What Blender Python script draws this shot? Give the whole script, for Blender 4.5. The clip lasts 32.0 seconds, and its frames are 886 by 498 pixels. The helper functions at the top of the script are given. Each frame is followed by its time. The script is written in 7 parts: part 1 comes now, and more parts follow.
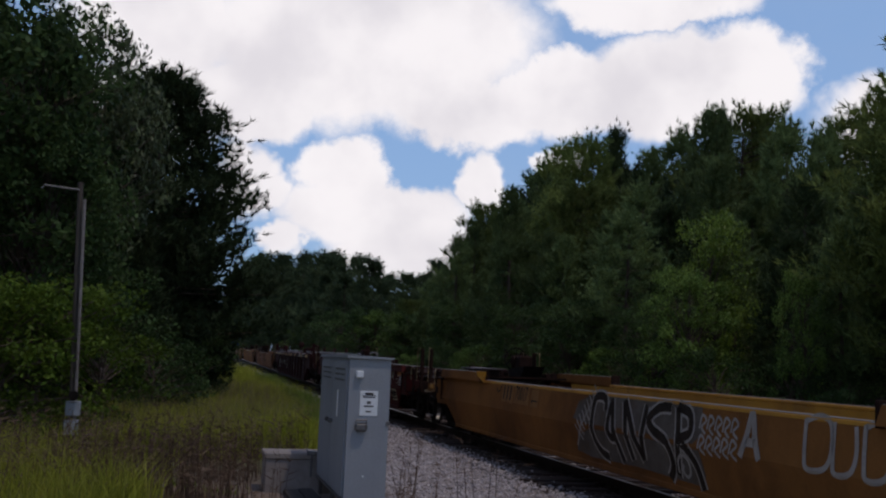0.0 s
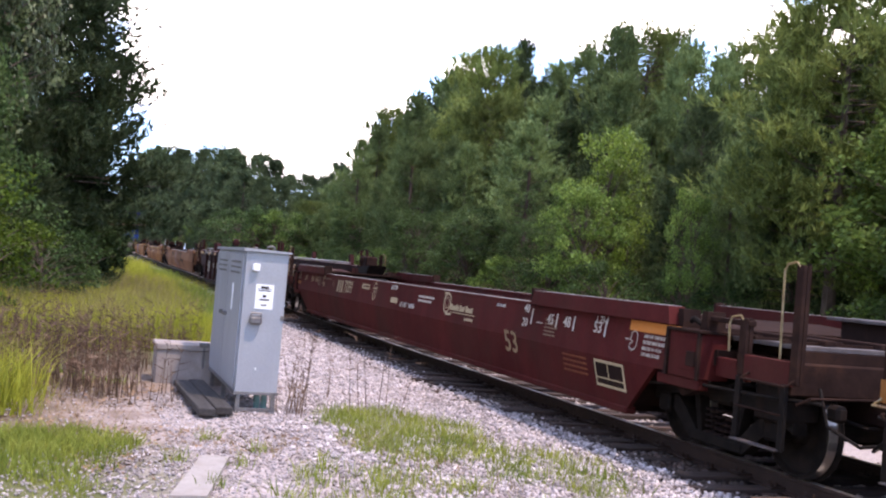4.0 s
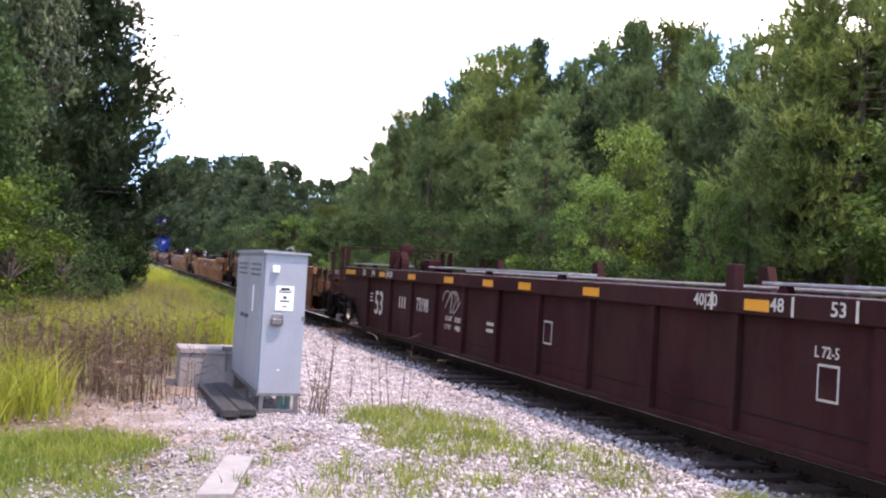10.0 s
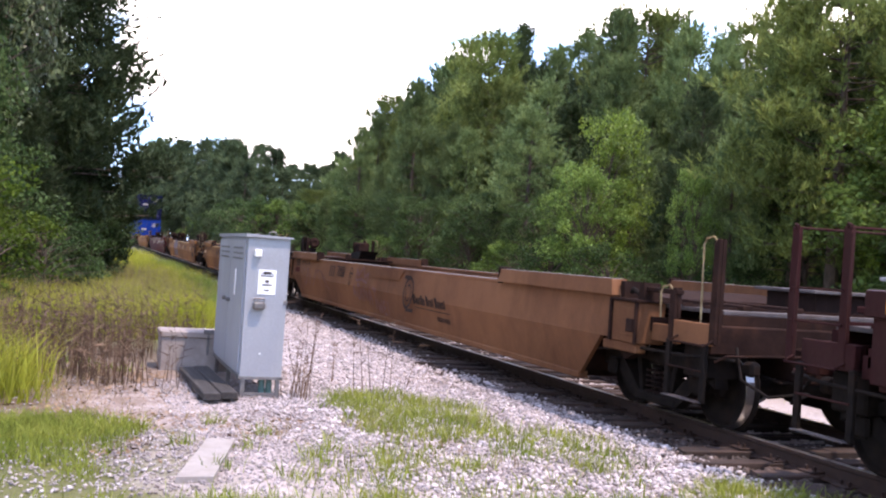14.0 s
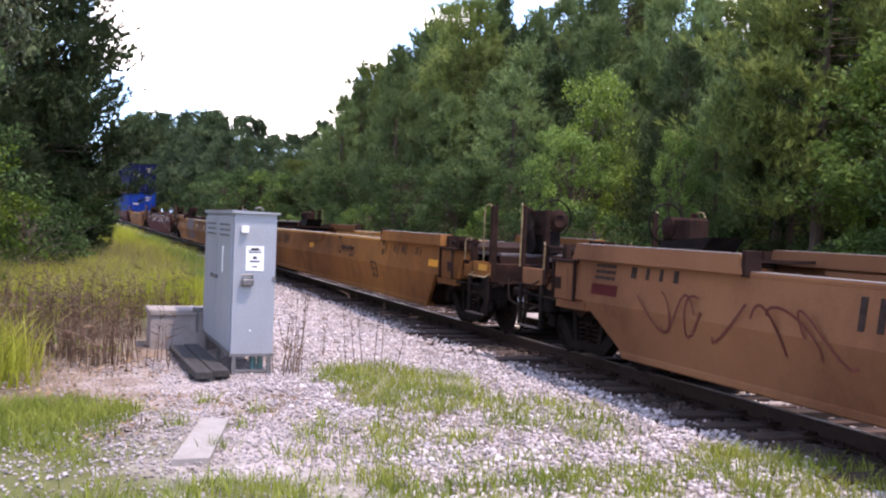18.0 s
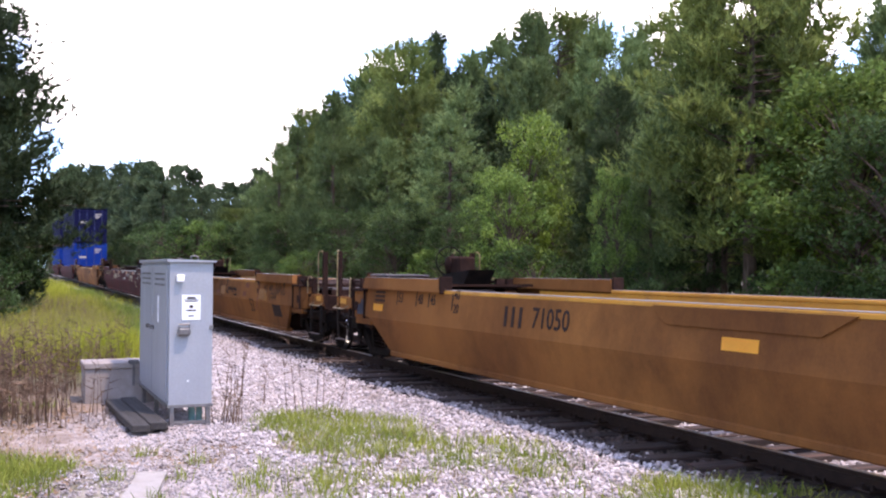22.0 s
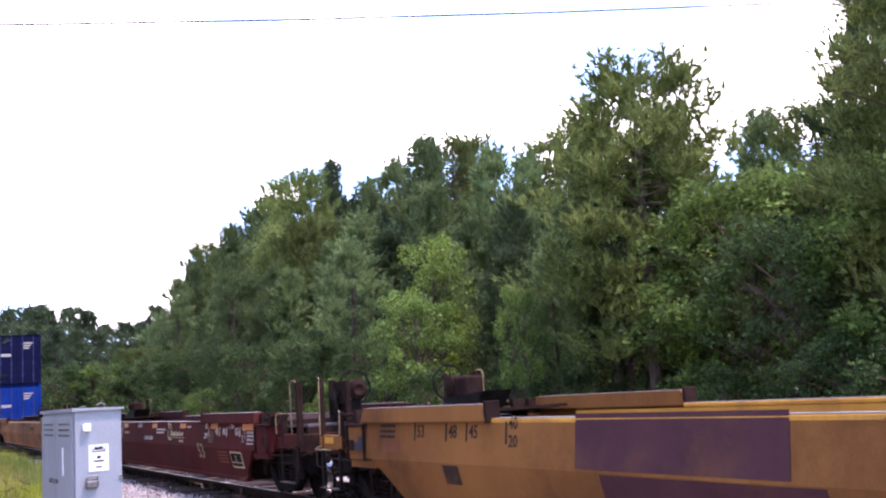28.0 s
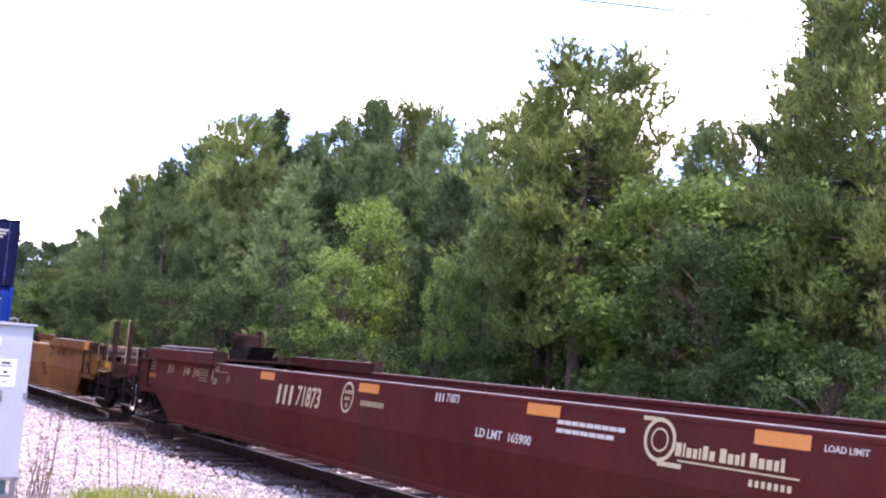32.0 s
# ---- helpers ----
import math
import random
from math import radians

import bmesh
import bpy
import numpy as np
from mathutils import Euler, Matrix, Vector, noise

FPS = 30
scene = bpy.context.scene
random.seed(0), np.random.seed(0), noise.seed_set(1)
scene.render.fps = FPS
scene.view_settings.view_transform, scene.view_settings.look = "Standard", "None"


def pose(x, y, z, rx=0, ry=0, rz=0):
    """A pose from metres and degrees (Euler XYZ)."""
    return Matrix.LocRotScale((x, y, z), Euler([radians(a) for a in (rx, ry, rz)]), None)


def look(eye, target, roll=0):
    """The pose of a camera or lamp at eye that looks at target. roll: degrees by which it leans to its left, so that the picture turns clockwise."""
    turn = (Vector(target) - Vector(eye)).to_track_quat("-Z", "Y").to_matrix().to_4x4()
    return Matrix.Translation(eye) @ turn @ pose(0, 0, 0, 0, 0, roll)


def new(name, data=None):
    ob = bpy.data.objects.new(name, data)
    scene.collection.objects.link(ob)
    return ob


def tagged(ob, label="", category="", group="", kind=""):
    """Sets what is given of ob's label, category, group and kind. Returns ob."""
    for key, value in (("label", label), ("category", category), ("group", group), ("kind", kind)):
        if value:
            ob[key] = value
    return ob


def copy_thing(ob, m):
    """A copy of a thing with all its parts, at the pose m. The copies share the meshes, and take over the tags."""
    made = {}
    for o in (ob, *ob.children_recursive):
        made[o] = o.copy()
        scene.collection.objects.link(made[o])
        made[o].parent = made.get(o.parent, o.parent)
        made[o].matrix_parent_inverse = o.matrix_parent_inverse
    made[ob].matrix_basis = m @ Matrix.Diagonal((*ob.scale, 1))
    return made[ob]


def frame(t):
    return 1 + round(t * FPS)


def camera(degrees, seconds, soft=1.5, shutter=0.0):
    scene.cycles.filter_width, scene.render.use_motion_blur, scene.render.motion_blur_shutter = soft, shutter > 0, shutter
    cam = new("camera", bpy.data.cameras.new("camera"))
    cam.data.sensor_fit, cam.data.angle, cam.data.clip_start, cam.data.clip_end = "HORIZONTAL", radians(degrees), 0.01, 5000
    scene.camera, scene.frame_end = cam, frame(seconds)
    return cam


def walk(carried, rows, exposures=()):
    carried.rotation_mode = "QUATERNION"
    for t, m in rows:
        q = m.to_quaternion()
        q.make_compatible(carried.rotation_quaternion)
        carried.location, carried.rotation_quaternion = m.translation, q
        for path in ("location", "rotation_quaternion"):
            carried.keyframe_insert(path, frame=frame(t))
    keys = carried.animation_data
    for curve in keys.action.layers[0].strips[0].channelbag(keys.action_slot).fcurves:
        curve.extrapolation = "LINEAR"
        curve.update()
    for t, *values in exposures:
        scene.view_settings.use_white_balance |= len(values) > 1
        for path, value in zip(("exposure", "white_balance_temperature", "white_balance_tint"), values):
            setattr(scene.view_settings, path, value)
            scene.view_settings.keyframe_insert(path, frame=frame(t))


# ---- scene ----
# The camera: hand-held beside a level crossing, world y runs along the track, x to its right.
cam = camera(46.89, 32.0, soft=2.2)
ROWS = [
    (0.0, 0.001, -0.001, 1.783, 96.19, -2.40, -13.78),
    (0.5, 0.016, -0.020, 1.736, 95.02, -3.36, -15.53),
    (1.0, 0.014, -0.016, 1.761, 95.64, -3.62, -15.88),
    (1.5, -0.020, -0.014, 1.738, 94.66, -4.08, -17.05),
    (2.0, 0.002, -0.023, 1.722, 93.52, -4.27, -17.47),
    (2.5, -0.015, -0.020, 1.702, 91.75, -5.28, -18.22),
    (4.5, 0.016, 0.025, 1.711, 91.27, -4.74, -19.65),
    (5.0, 0.000, 0.011, 1.686, 92.41, -4.99, -18.01),
    (5.5, 0.004, 0.006, 1.687, 92.08, -3.96, -18.65),
    (6.0, 0.007, -0.013, 1.672, 92.10, -4.47, -20.81),
    (6.5, 0.027, -0.031, 1.680, 92.85, -2.67, -20.39),
    (7.0, 0.022, -0.018, 1.702, 92.19, -3.71, -23.91),
    (7.5, 0.047, -0.047, 1.675, 92.40, -4.47, -25.41),
    (8.0, 0.007, -0.050, 1.643, 91.35, -4.34, -22.86),
    (8.5, 0.008, -0.039, 1.659, 91.53, -4.20, -19.77),
    (9.0, -0.005, -0.020, 1.664, 90.89, -3.54, -18.53),
    (9.5, 0.027, -0.020, 1.675, 91.10, -4.19, -18.62),
    (10.0, 0.017, -0.027, 1.662, 91.30, -3.37, -18.37),
    (10.5, -0.001, -0.024, 1.654, 91.10, -4.15, -18.52),
    (11.0, 0.005, -0.012, 1.659, 91.17, -3.85, -18.38),
    (11.5, 0.009, -0.011, 1.664, 91.43, -3.88, -19.11),
    (12.0, 0.008, -0.020, 1.667, 91.68, -3.54, -18.46),
    (12.5, 0.001, -0.028, 1.663, 91.29, -3.96, -19.78),
    (13.0, 0.009, -0.033, 1.668, 91.33, -3.70, -18.25),
    (13.5, 0.025, -0.045, 1.656, 90.95, -3.93, -19.17),
    (15.5, 0.002, -0.031, 1.665, 89.98, -3.87, -19.36),
    (16.0, -0.001, -0.027, 1.656, 89.72, -4.33, -19.30),
    (16.5, -0.007, -0.012, 1.660, 89.61, -3.83, -18.39),
    (17.0, 0.016, -0.001, 1.668, 89.03, -3.28, -19.66),
    (17.5, 0.021, 0.000, 1.656, 88.65, -3.27, -20.93),
    (18.0, 0.002, 0.022, 1.712, 88.69, -2.23, -20.15),
    (18.5, 0.009, 0.003, 1.668, 90.28, -2.61, -18.99),
    (19.0, 0.026, -0.010, 1.669, 90.71, -1.48, -19.11),
    (19.5, 0.021, -0.015, 1.652, 90.32, -0.99, -20.20),
    (20.0, 0.012, -0.013, 1.682, 90.50, -0.49, -20.22),
    (20.5, 0.026, -0.014, 1.676, 91.64, -0.41, -20.55),
    (21.0, 0.029, 0.002, 1.691, 91.27, 0.08, -22.76),
    (21.5, 0.036, -0.001, 1.685, 91.72, -0.42, -23.01),
    (22.0, 0.029, 0.006, 1.689, 91.20, -0.37, -23.46),
    (22.5, 0.028, 0.008, 1.690, 91.47, -1.64, -23.48),
    (23.0, 0.052, 0.017, 1.696, 92.20, -1.00, -26.36),
    (23.5, 0.031, 0.011, 1.694, 92.31, -0.31, -27.89),
    (24.0, 0.007, 0.012, 1.678, 91.19, -0.10, -26.30),
    (24.5, -0.044, 0.013, 1.660, 91.80, -1.37, -22.65),
    (25.0, 0.010, 0.032, 1.688, 93.21, 1.29, -27.54),
    (25.5, 0.011, 0.039, 1.711, 92.43, 0.76, -29.48),
    (26.0, 0.025, 0.037, 1.735, 93.16, 2.01, -28.32),
    (26.5, 0.001, 0.032, 1.716, 99.60, 0.68, -29.86),
    (28.5, -0.089, 0.066, 1.743, 97.29, 4.44, -28.04),
    (29.0, -0.063, 0.071, 1.758, 97.14, 3.89, -26.83),
    (29.5, -0.086, 0.063, 1.728, 96.59, 3.97, -26.77),
    (30.0, -0.066, 0.053, 1.710, 94.60, 2.07, -28.40),
    (30.5, -0.030, 0.045, 1.702, 93.94, 1.24, -30.51),
    (31.0, -0.054, 0.039, 1.698, 94.12, -0.32, -33.43),
    (31.5, -0.082, 0.040, 1.710, 95.65, -2.57, -33.85),
    (32.0, -0.090, 0.038, 1.702, 96.20, -3.88, -33.22),
]
walk(cam, [(t, pose(x, y, z, a, b, c)) for t, x, y, z, a, b, c in ROWS],
     exposures=[(0.0, -2.62, 6550, 16), (1.3, -2.62, 6550, 16), (1.7, -2.3, 6600, 16), (2.0, -1.92, 6700, 17), (2.5, -1.5, 6900, 20), (3.3, -0.45, 7000, 24), (4.2, 0.0, 7050, 25), (5.0, 0.0, 7050, 25), (8.0, 0.18, 7050, 25),
                (13.0, 0.17, 7050, 25), (17.0, 0.03, 7000, 25), (20.0, 0.03, 6950, 26), (24.0, 0.24, 6650, 30), (26.0, 0.32, 6500, 35), (30.0, 0.10, 6500, 35), (31.0, 0.46, 6550, 39), (32.0, 0.64, 6600, 39)])

# ---- world and sun ----
SUN_EL, SUN_AZ = 68.0, 142.0      # elevation; azimuth clockwise from +y
SKY, CLOUD, HIGH, BLUE = 1.0, 5.6, 1.2, 0.56
# heaps of cumulus ahead: azimuth, elevation, half width, half height (degrees)
HEAPS = [(8.4, 17.4, 8.0, 3.6), (1.9, 14.0, 3.5, 1.8), (14.7, 13.8, 3.4, 1.4), (20.1, 15.0, 3.0, 1.8), (25.8, 15.3, 4.1, 2.2), (30.3, 15.7, 2.5, 2.0), (7.8, 10.0, 2.0, 1.9), (9.2, 7.9, 4.1, 1.6), (15.2, 9.9, 1.4, 1.6),
         (3.1, 9.4, 1.7, 1.6), (11.5, 5.8, 3.8, 1.3), (4.5, 6.2, 1.0, 0.8), (2.2, 10.9, 0.9, 0.8), (19.8, 11.3, 1.0, 0.7), (24.8, 19.6, 4.8, 1.1), (-3.5, 17.5, 3.6, 2.6), (-6.0, 12.0, 5.0, 2.0), (40.0, 13.0, 5.0, 2.2), (50.0, 16.0, 6.0, 3.0)]


def make_world():
    world = bpy.data.worlds.new("sky")
    scene.world = world
    world.use_nodes = True
    nt = world.node_tree
    nt.nodes.clear()
    N, K = nt.nodes.new, nt.links.new
    out = N("ShaderNodeOutputWorld")
    bg = N("ShaderNodeBackground")
    sky = N("ShaderNodeTexSky")
    sky.sky_type, sky.sun_disc = "NISHITA", False
    sky.sun_elevation, sky.sun_rotation = radians(SUN_EL), radians(SUN_AZ)
    sky.air_density, sky.dust_density = 1.2, 0.6
    co = N("ShaderNodeTexCoord")
    direction = co.outputs["Generated"]

    def mn(op, a, b=None, clamp=False):
        n = N("ShaderNodeMath")
        n.operation, n.use_clamp = op, clamp
        for i, v in enumerate((a, b)):
            if v is None:
                continue
            if isinstance(v, (int, float)):
                n.inputs[i].default_value = v
            else:
                K(v, n.inputs[i])
        return n.outputs[0]

    def tex(scale, detail, rough=0.55, shift=0.0):
        m = N("ShaderNodeMapping")
        m.inputs["Location"].default_value = (shift, shift * 0.7, shift * 1.3)
        K(direction, m.inputs[0])
        n = N("ShaderNodeTexNoise")
        n.inputs["Scale"].default_value, n.inputs["Detail"].default_value, n.inputs["Roughness"].default_value = scale, detail, rough
        K(m.outputs[0], n.inputs["Vector"])
        return n.outputs["Fac"]

    def step(v, lo, hi):
        n = N("ShaderNodeMapRange")
        n.interpolation_type = "SMOOTHSTEP"
        n.inputs["From Min"].default_value, n.inputs["From Max"].default_value = lo, hi
        K(v, n.inputs[0])
        return n.outputs[0]

    def mixc(f, a, b):
        n = N("ShaderNodeMix")
        n.data_type = "RGBA"
        K(f, n.inputs["Factor"])
        for v, k in ((a, "A"), (b, "B")):
            if isinstance(v, tuple):
                n.inputs[k].default_value = v
            else:
                K(v, n.inputs[k])
        return n.outputs["Result"]

    sep = N("ShaderNodeSeparateXYZ")
    K(direction, sep.inputs[0])
    az0 = mn("MULTIPLY", mn("ARCTAN2", sep.outputs[0], sep.outputs[1]), 57.2958)
    el0 = mn("MULTIPLY", mn("ARCSINE", sep.outputs[2]), 57.2958)
    az = mn("ADD", az0, mn("MULTIPLY", mn("SUBTRACT", tex(14, 8, 0.6), 0.5), 5.5))
    el = mn("ADD", el0, mn("MULTIPLY", mn("SUBTRACT", tex(16, 8, 0.6, 4.0), 0.5), 4.0))
    heap = None
    for a, e, w, h in HEAPS:
        u = mn("DIVIDE", mn("SUBTRACT", az, a), w * 1.22)
        v = mn("DIVIDE", mn("SUBTRACT", el, e), h * 1.25)
        d = mn("SUBTRACT", 1.0, mn("ADD", mn("MULTIPLY", u, u), mn("MULTIPLY", v, v)))
        heap = d if heap is None else mn("MAXIMUM", heap, d)
    heaps = step(heap, -0.45, 0.30)
    ahead = mn("SUBTRACT", 1.0, mn("MAXIMUM", step(el0, 20, 27), step(mn("ABSOLUTE", mn("SUBTRACT", az0, 18.0)), 38, 52)))
    # the rest of the sky: broken high cloud, and a thin veil
    broken = mn("MULTIPLY", step(tex(2.6, 7, 0.55, 2.0), 0.42, 0.60), mn("SUBTRACT", 1.0, ahead))
    veil = mn("MULTIPLY", step(tex(5.0, 6, 0.6, 7.0), 0.40, 0.75), 0.30)
    shade = step(tex(9, 5, 0.5, 1.0), 0.30, 0.62)
    white = mixc(shade, (CLOUD * 0.80, CLOUD * 0.80, CLOUD * 0.83, 1), (CLOUD, CLOUD, CLOUD, 1))
    gain = N("ShaderNodeMix")
    gain.data_type, gain.blend_type = "RGBA", "MULTIPLY"
    gain.inputs["Factor"].default_value = 1.0
    gain.inputs["B"].default_value = (BLUE * 0.72, BLUE * 0.95, BLUE * 1.22, 1)
    K(sky.outputs[0], gain.inputs["A"])
    col = mixc(veil, gain.outputs["Result"], (2.2, 2.3, 2.5, 1))
    # bright haze low ahead, against the light
    col = mixc(mn("MULTIPLY", ahead, 0.66), col, (1.7, 2.8, 4.5, 1))
    col = mixc(broken, col, (HIGH, HIGH, HIGH * 1.03, 1))
    col = mixc(mn("MULTIPLY", heaps, ahead), col, white)
    K(col, bg.inputs[0])
    bg.inputs[1].default_value = SKY
    K(bg.outputs[0], out.inputs[0])


make_world()
sun = new("sun", bpy.data.lights.new("sun", "SUN"))
sun.data.energy, sun.data.angle, sun.data.color = 5.0, radians(2.0), (1.0, 0.91, 0.79)
_e, _a = radians(SUN_EL), radians(SUN_AZ)
sun.matrix_world = look((60 * math.sin(_a) * math.cos(_e), 60 * math.cos(_a) * math.cos(_e), 60 * math.sin(_e)), (0, 0, 0))

# ---- materials ----


def mat(name, a, b, scale=3.0, rough=0.75, metal=0.0, bump=0.15, fine=40.0, stain=None, stain_amt=0.5, stretch=(1, 1, 1), vary=0.0, island=False, spec=0.4, trans=0.0, spot=0.52):
    """Two-scale noise between colours a and b, an optional stain colour, bump; vary: per-object lightness."""
    m = bpy.data.materials.new(name)
    m.use_nodes = True
    nt = m.node_tree
    N, K = nt.nodes.new, nt.links.new
    p = nt.nodes["Principled BSDF"]
    co = N("ShaderNodeTexCoord")
    mp = N("ShaderNodeMapping")
    mp.inputs["Scale"].default_value = stretch
    K(co.outputs["Object"], mp.inputs[0])
    n1 = N("ShaderNodeTexNoise")
    n1.inputs["Scale"].default_value, n1.inputs["Detail"].default_value, n1.inputs["Roughness"].default_value = scale, 6, 0.65
    K(mp.outputs[0], n1.inputs["Vector"])
    r1 = N("ShaderNodeValToRGB")
    r1.color_ramp.elements[0].position, r1.color_ramp.elements[1].position = 0.35, 0.68
    r1.color_ramp.elements[0].color, r1.color_ramp.elements[1].color = (*a, 1), (*b, 1)
    K(n1.outputs["Fac"], r1.inputs[0])
    col = r1.outputs[0]
    n2 = N("ShaderNodeTexNoise")
    n2.inputs["Scale"].default_value, n2.inputs["Detail"].default_value = fine, 4
    K(co.outputs["Object"], n2.inputs["Vector"])
    if stain:
        n3 = N("ShaderNodeTexNoise")
        n3.inputs["Scale"].default_value, n3.inputs["Detail"].default_value, n3.inputs["Roughness"].default_value = scale * 0.55, 8, 0.7
        K(mp.outputs[0], n3.inputs["Vector"])
        r3 = N("ShaderNodeValToRGB")
        r3.color_ramp.elements[0].position, r3.color_ramp.elements[1].position = spot, spot + 0.20
        r3.color_ramp.elements[1].color = (stain_amt,) * 3 + (1,)
        r3.color_ramp.elements[0].color = (0, 0, 0, 1)
        K(n3.outputs["Fac"], r3.inputs[0])
        mx = N("ShaderNodeMix")
        mx.data_type = "RGBA"
        K(r3.outputs[0], mx.inputs["Factor"])
        K(col, mx.inputs["A"])
        mx.inputs["B"].default_value = (*stain, 1)
        col = mx.outputs["Result"]
    mv = N("ShaderNodeHueSaturation")
    val = None
    mr = N("ShaderNodeMapRange")
    mr.inputs["To Min"].default_value, mr.inputs["To Max"].default_value = 0.86, 1.12
    K(n2.outputs["Fac"], mr.inputs[0])
    val = mr.outputs[0]
    if vary:
        src = N("ShaderNodeNewGeometry").outputs["Random Per Island"] if island else N("ShaderNodeObjectInfo").outputs["Random"]
        m2 = N("ShaderNodeMapRange")
        m2.inputs["To Min"].default_value, m2.inputs["To Max"].default_value = 1 - vary, 1 + vary
        K(src, m2.inputs[0])
        if island:
            m3 = N("ShaderNodeMapRange")
            m3.inputs["To Min"].default_value, m3.inputs["To Max"].default_value = 0.74, 1.24
            K(N("ShaderNodeObjectInfo").outputs["Random"], m3.inputs[0])
            mo = N("ShaderNodeMath")
            mo.operation = "MULTIPLY"
            K(m3.outputs[0], mo.inputs[0])
            K(val, mo.inputs[1])
            val = mo.outputs[0]
        ml = N("ShaderNodeMath")
        ml.operation = "MULTIPLY"
        K(m2.outputs[0], ml.inputs[0])
        K(val, ml.inputs[1])
        val = ml.outputs[0]
    K(val, mv.inputs["Value"])
    K(col, mv.inputs["Color"])
    K(mv.outputs[0], p.inputs["Base Color"])
    p.inputs["Roughness"].default_value, p.inputs["Metallic"].default_value = rough, metal
    p.inputs["Specular IOR Level"].default_value = spec
    if bump:
        bp = N("ShaderNodeBump")
        bp.inputs["Strength"].default_value, bp.inputs["Distance"].default_value = bump, 0.01
        K(n2.outputs["Fac"], bp.inputs["Height"])
        K(bp.outputs[0], p.inputs["Normal"])
    if trans:
        tr = N("ShaderNodeBsdfTranslucent")
        K(mv.outputs[0], tr.inputs[0])
        ms = N("ShaderNodeMixShader")
        ms.inputs[0].default_value = trans
        K(p.outputs[0], ms.inputs[1])
        K(tr.outputs[0], ms.inputs[2])
        K(ms.outputs[0], nt.nodes["Material Output"].inputs[0])
    return m


M = {}
RUST = (0.10, 0.045, 0.025)
M["maroon"] = mat("maroon_paint", (0.05428, 0.009228, 0.008956), (0.08685, 0.01601, 0.01439), 2.4, 0.85, stain=(0.050, 0.022, 0.016), stain_amt=0.65, stretch=(1, 0.6, 0.25), spec=0.08, spot=0.46, bump=0.3, fine=24.0)
M["brown"] = mat("dark_brown_paint", (0.0252, 0.00777, 0.00798), (0.04305, 0.01323, 0.01323), 2.4, 0.85, stain=(0.046, 0.027, 0.021), stain_amt=0.55, stretch=(1, 0.6, 0.25), spec=0.08, spot=0.46, bump=0.3, fine=24.0)
M["orange"] = mat("weathered_orange_paint", (0.1903, 0.07542, 0.02371), (0.2708, 0.1158, 0.0332), 1.0, 0.85, stain=(0.052, 0.022, 0.012), stain_amt=0.85, stretch=(1, 0.45, 0.3), spot=0.46, spec=0.08)
M["salmon"] = mat("faded_salmon_paint", (0.1733, 0.07595, 0.0381), (0.2332, 0.1094, 0.05277), 1.0, 0.85, stain=(0.052, 0.022, 0.014), stain_amt=0.8, stretch=(1, 0.45, 0.3), spot=0.47, spec=0.08)
M["yellow"] = mat("yellow_orange_paint", (0.447, 0.1977, 0.02063), (0.5845, 0.2837, 0.03095), 1.5, 0.6, stain=RUST, stain_amt=0.8, stretch=(1, 0.8, 0.25))
M["mark"] = mat("reflective_yellow_sheet", (0.6, 0.24, 0.016), (0.68, 0.304, 0.024), 2, 0.4, bump=0.02)
M["mark_o"] = mat("reflective_orange_sheet", (0.496, 0.16, 0.024), (0.56, 0.2, 0.032), 2, 0.45, bump=0.02, stain=(0.35, 0.15, 0.06), stain_amt=0.6)
M["white"] = mat("stencil_white_paint", (0.40, 0.362, 0.31), (0.53, 0.485, 0.42), 9, 0.6, bump=0.02)
M["cream"] = mat("stencil_cream_paint", (0.384, 0.304, 0.176), (0.48, 0.384, 0.24), 9, 0.6, bump=0.02)
M["ochre"] = mat("pale_ochre_paint", (0.225, 0.105, 0.038), (0.30, 0.145, 0.056), 4, 0.8, stain=(0.11, 0.05, 0.02), stain_amt=0.7, bump=0.02, spec=0.08)
M["faint"] = mat("faint_tan_stencil_paint", (0.13, 0.082, 0.05), (0.18, 0.115, 0.07), 9, 0.7, bump=0.02)
M["tan"] = mat("faded_tan_paint", (0.20, 0.14, 0.075), (0.27, 0.19, 0.10), 9, 0.6, bump=0.02)
M["black"] = mat("stencil_black_paint", (0.026, 0.018, 0.016), (0.050, 0.034, 0.028), 9, 0.8, bump=0.02, spec=0.05)
M["graffiti"] = mat("pale_spray_paint", (0.29, 0.25, 0.22), (0.40, 0.35, 0.31), 5, 0.6, bump=0.02)
M["rust_patch"] = mat("red_oxide_patch_paint", (0.13, 0.042, 0.020), (0.19, 0.062, 0.028), 3, 0.7, stain=(0.16, 0.075, 0.025), stain_amt=0.6, bump=0.05, spec=0.12)
M["bright_orange"] = mat("fresh_yellow_orange_paint", (0.26, 0.115, 0.022), (0.34, 0.155, 0.030), 1.6, 0.6, stain=(0.14, 0.06, 0.02), stain_amt=0.8, stretch=(1, 0.6, 0.4), spot=0.44, spec=0.16)
M["stencil_faded"] = mat("worn_black_stencil_paint", (0.034, 0.022, 0.018), (0.060, 0.038, 0.026), 6, 0.8, stain=(0.15, 0.07, 0.022), stain_amt=0.7, bump=0.02, spec=0.05)
M["graffiti_dark"] = mat("dark_brown_spray_paint", (0.020, 0.014, 0.011), (0.040, 0.027, 0.020), 5, 0.7, bump=0.02, spec=0.1)
M["overspray"] = mat("grey_oversprayed_paint", (0.085, 0.068, 0.055), (0.150, 0.125, 0.105), 2.5, 0.7, bump=0.05, stain=(0.12, 0.055, 0.02), stain_amt=0.7, spec=0.1)
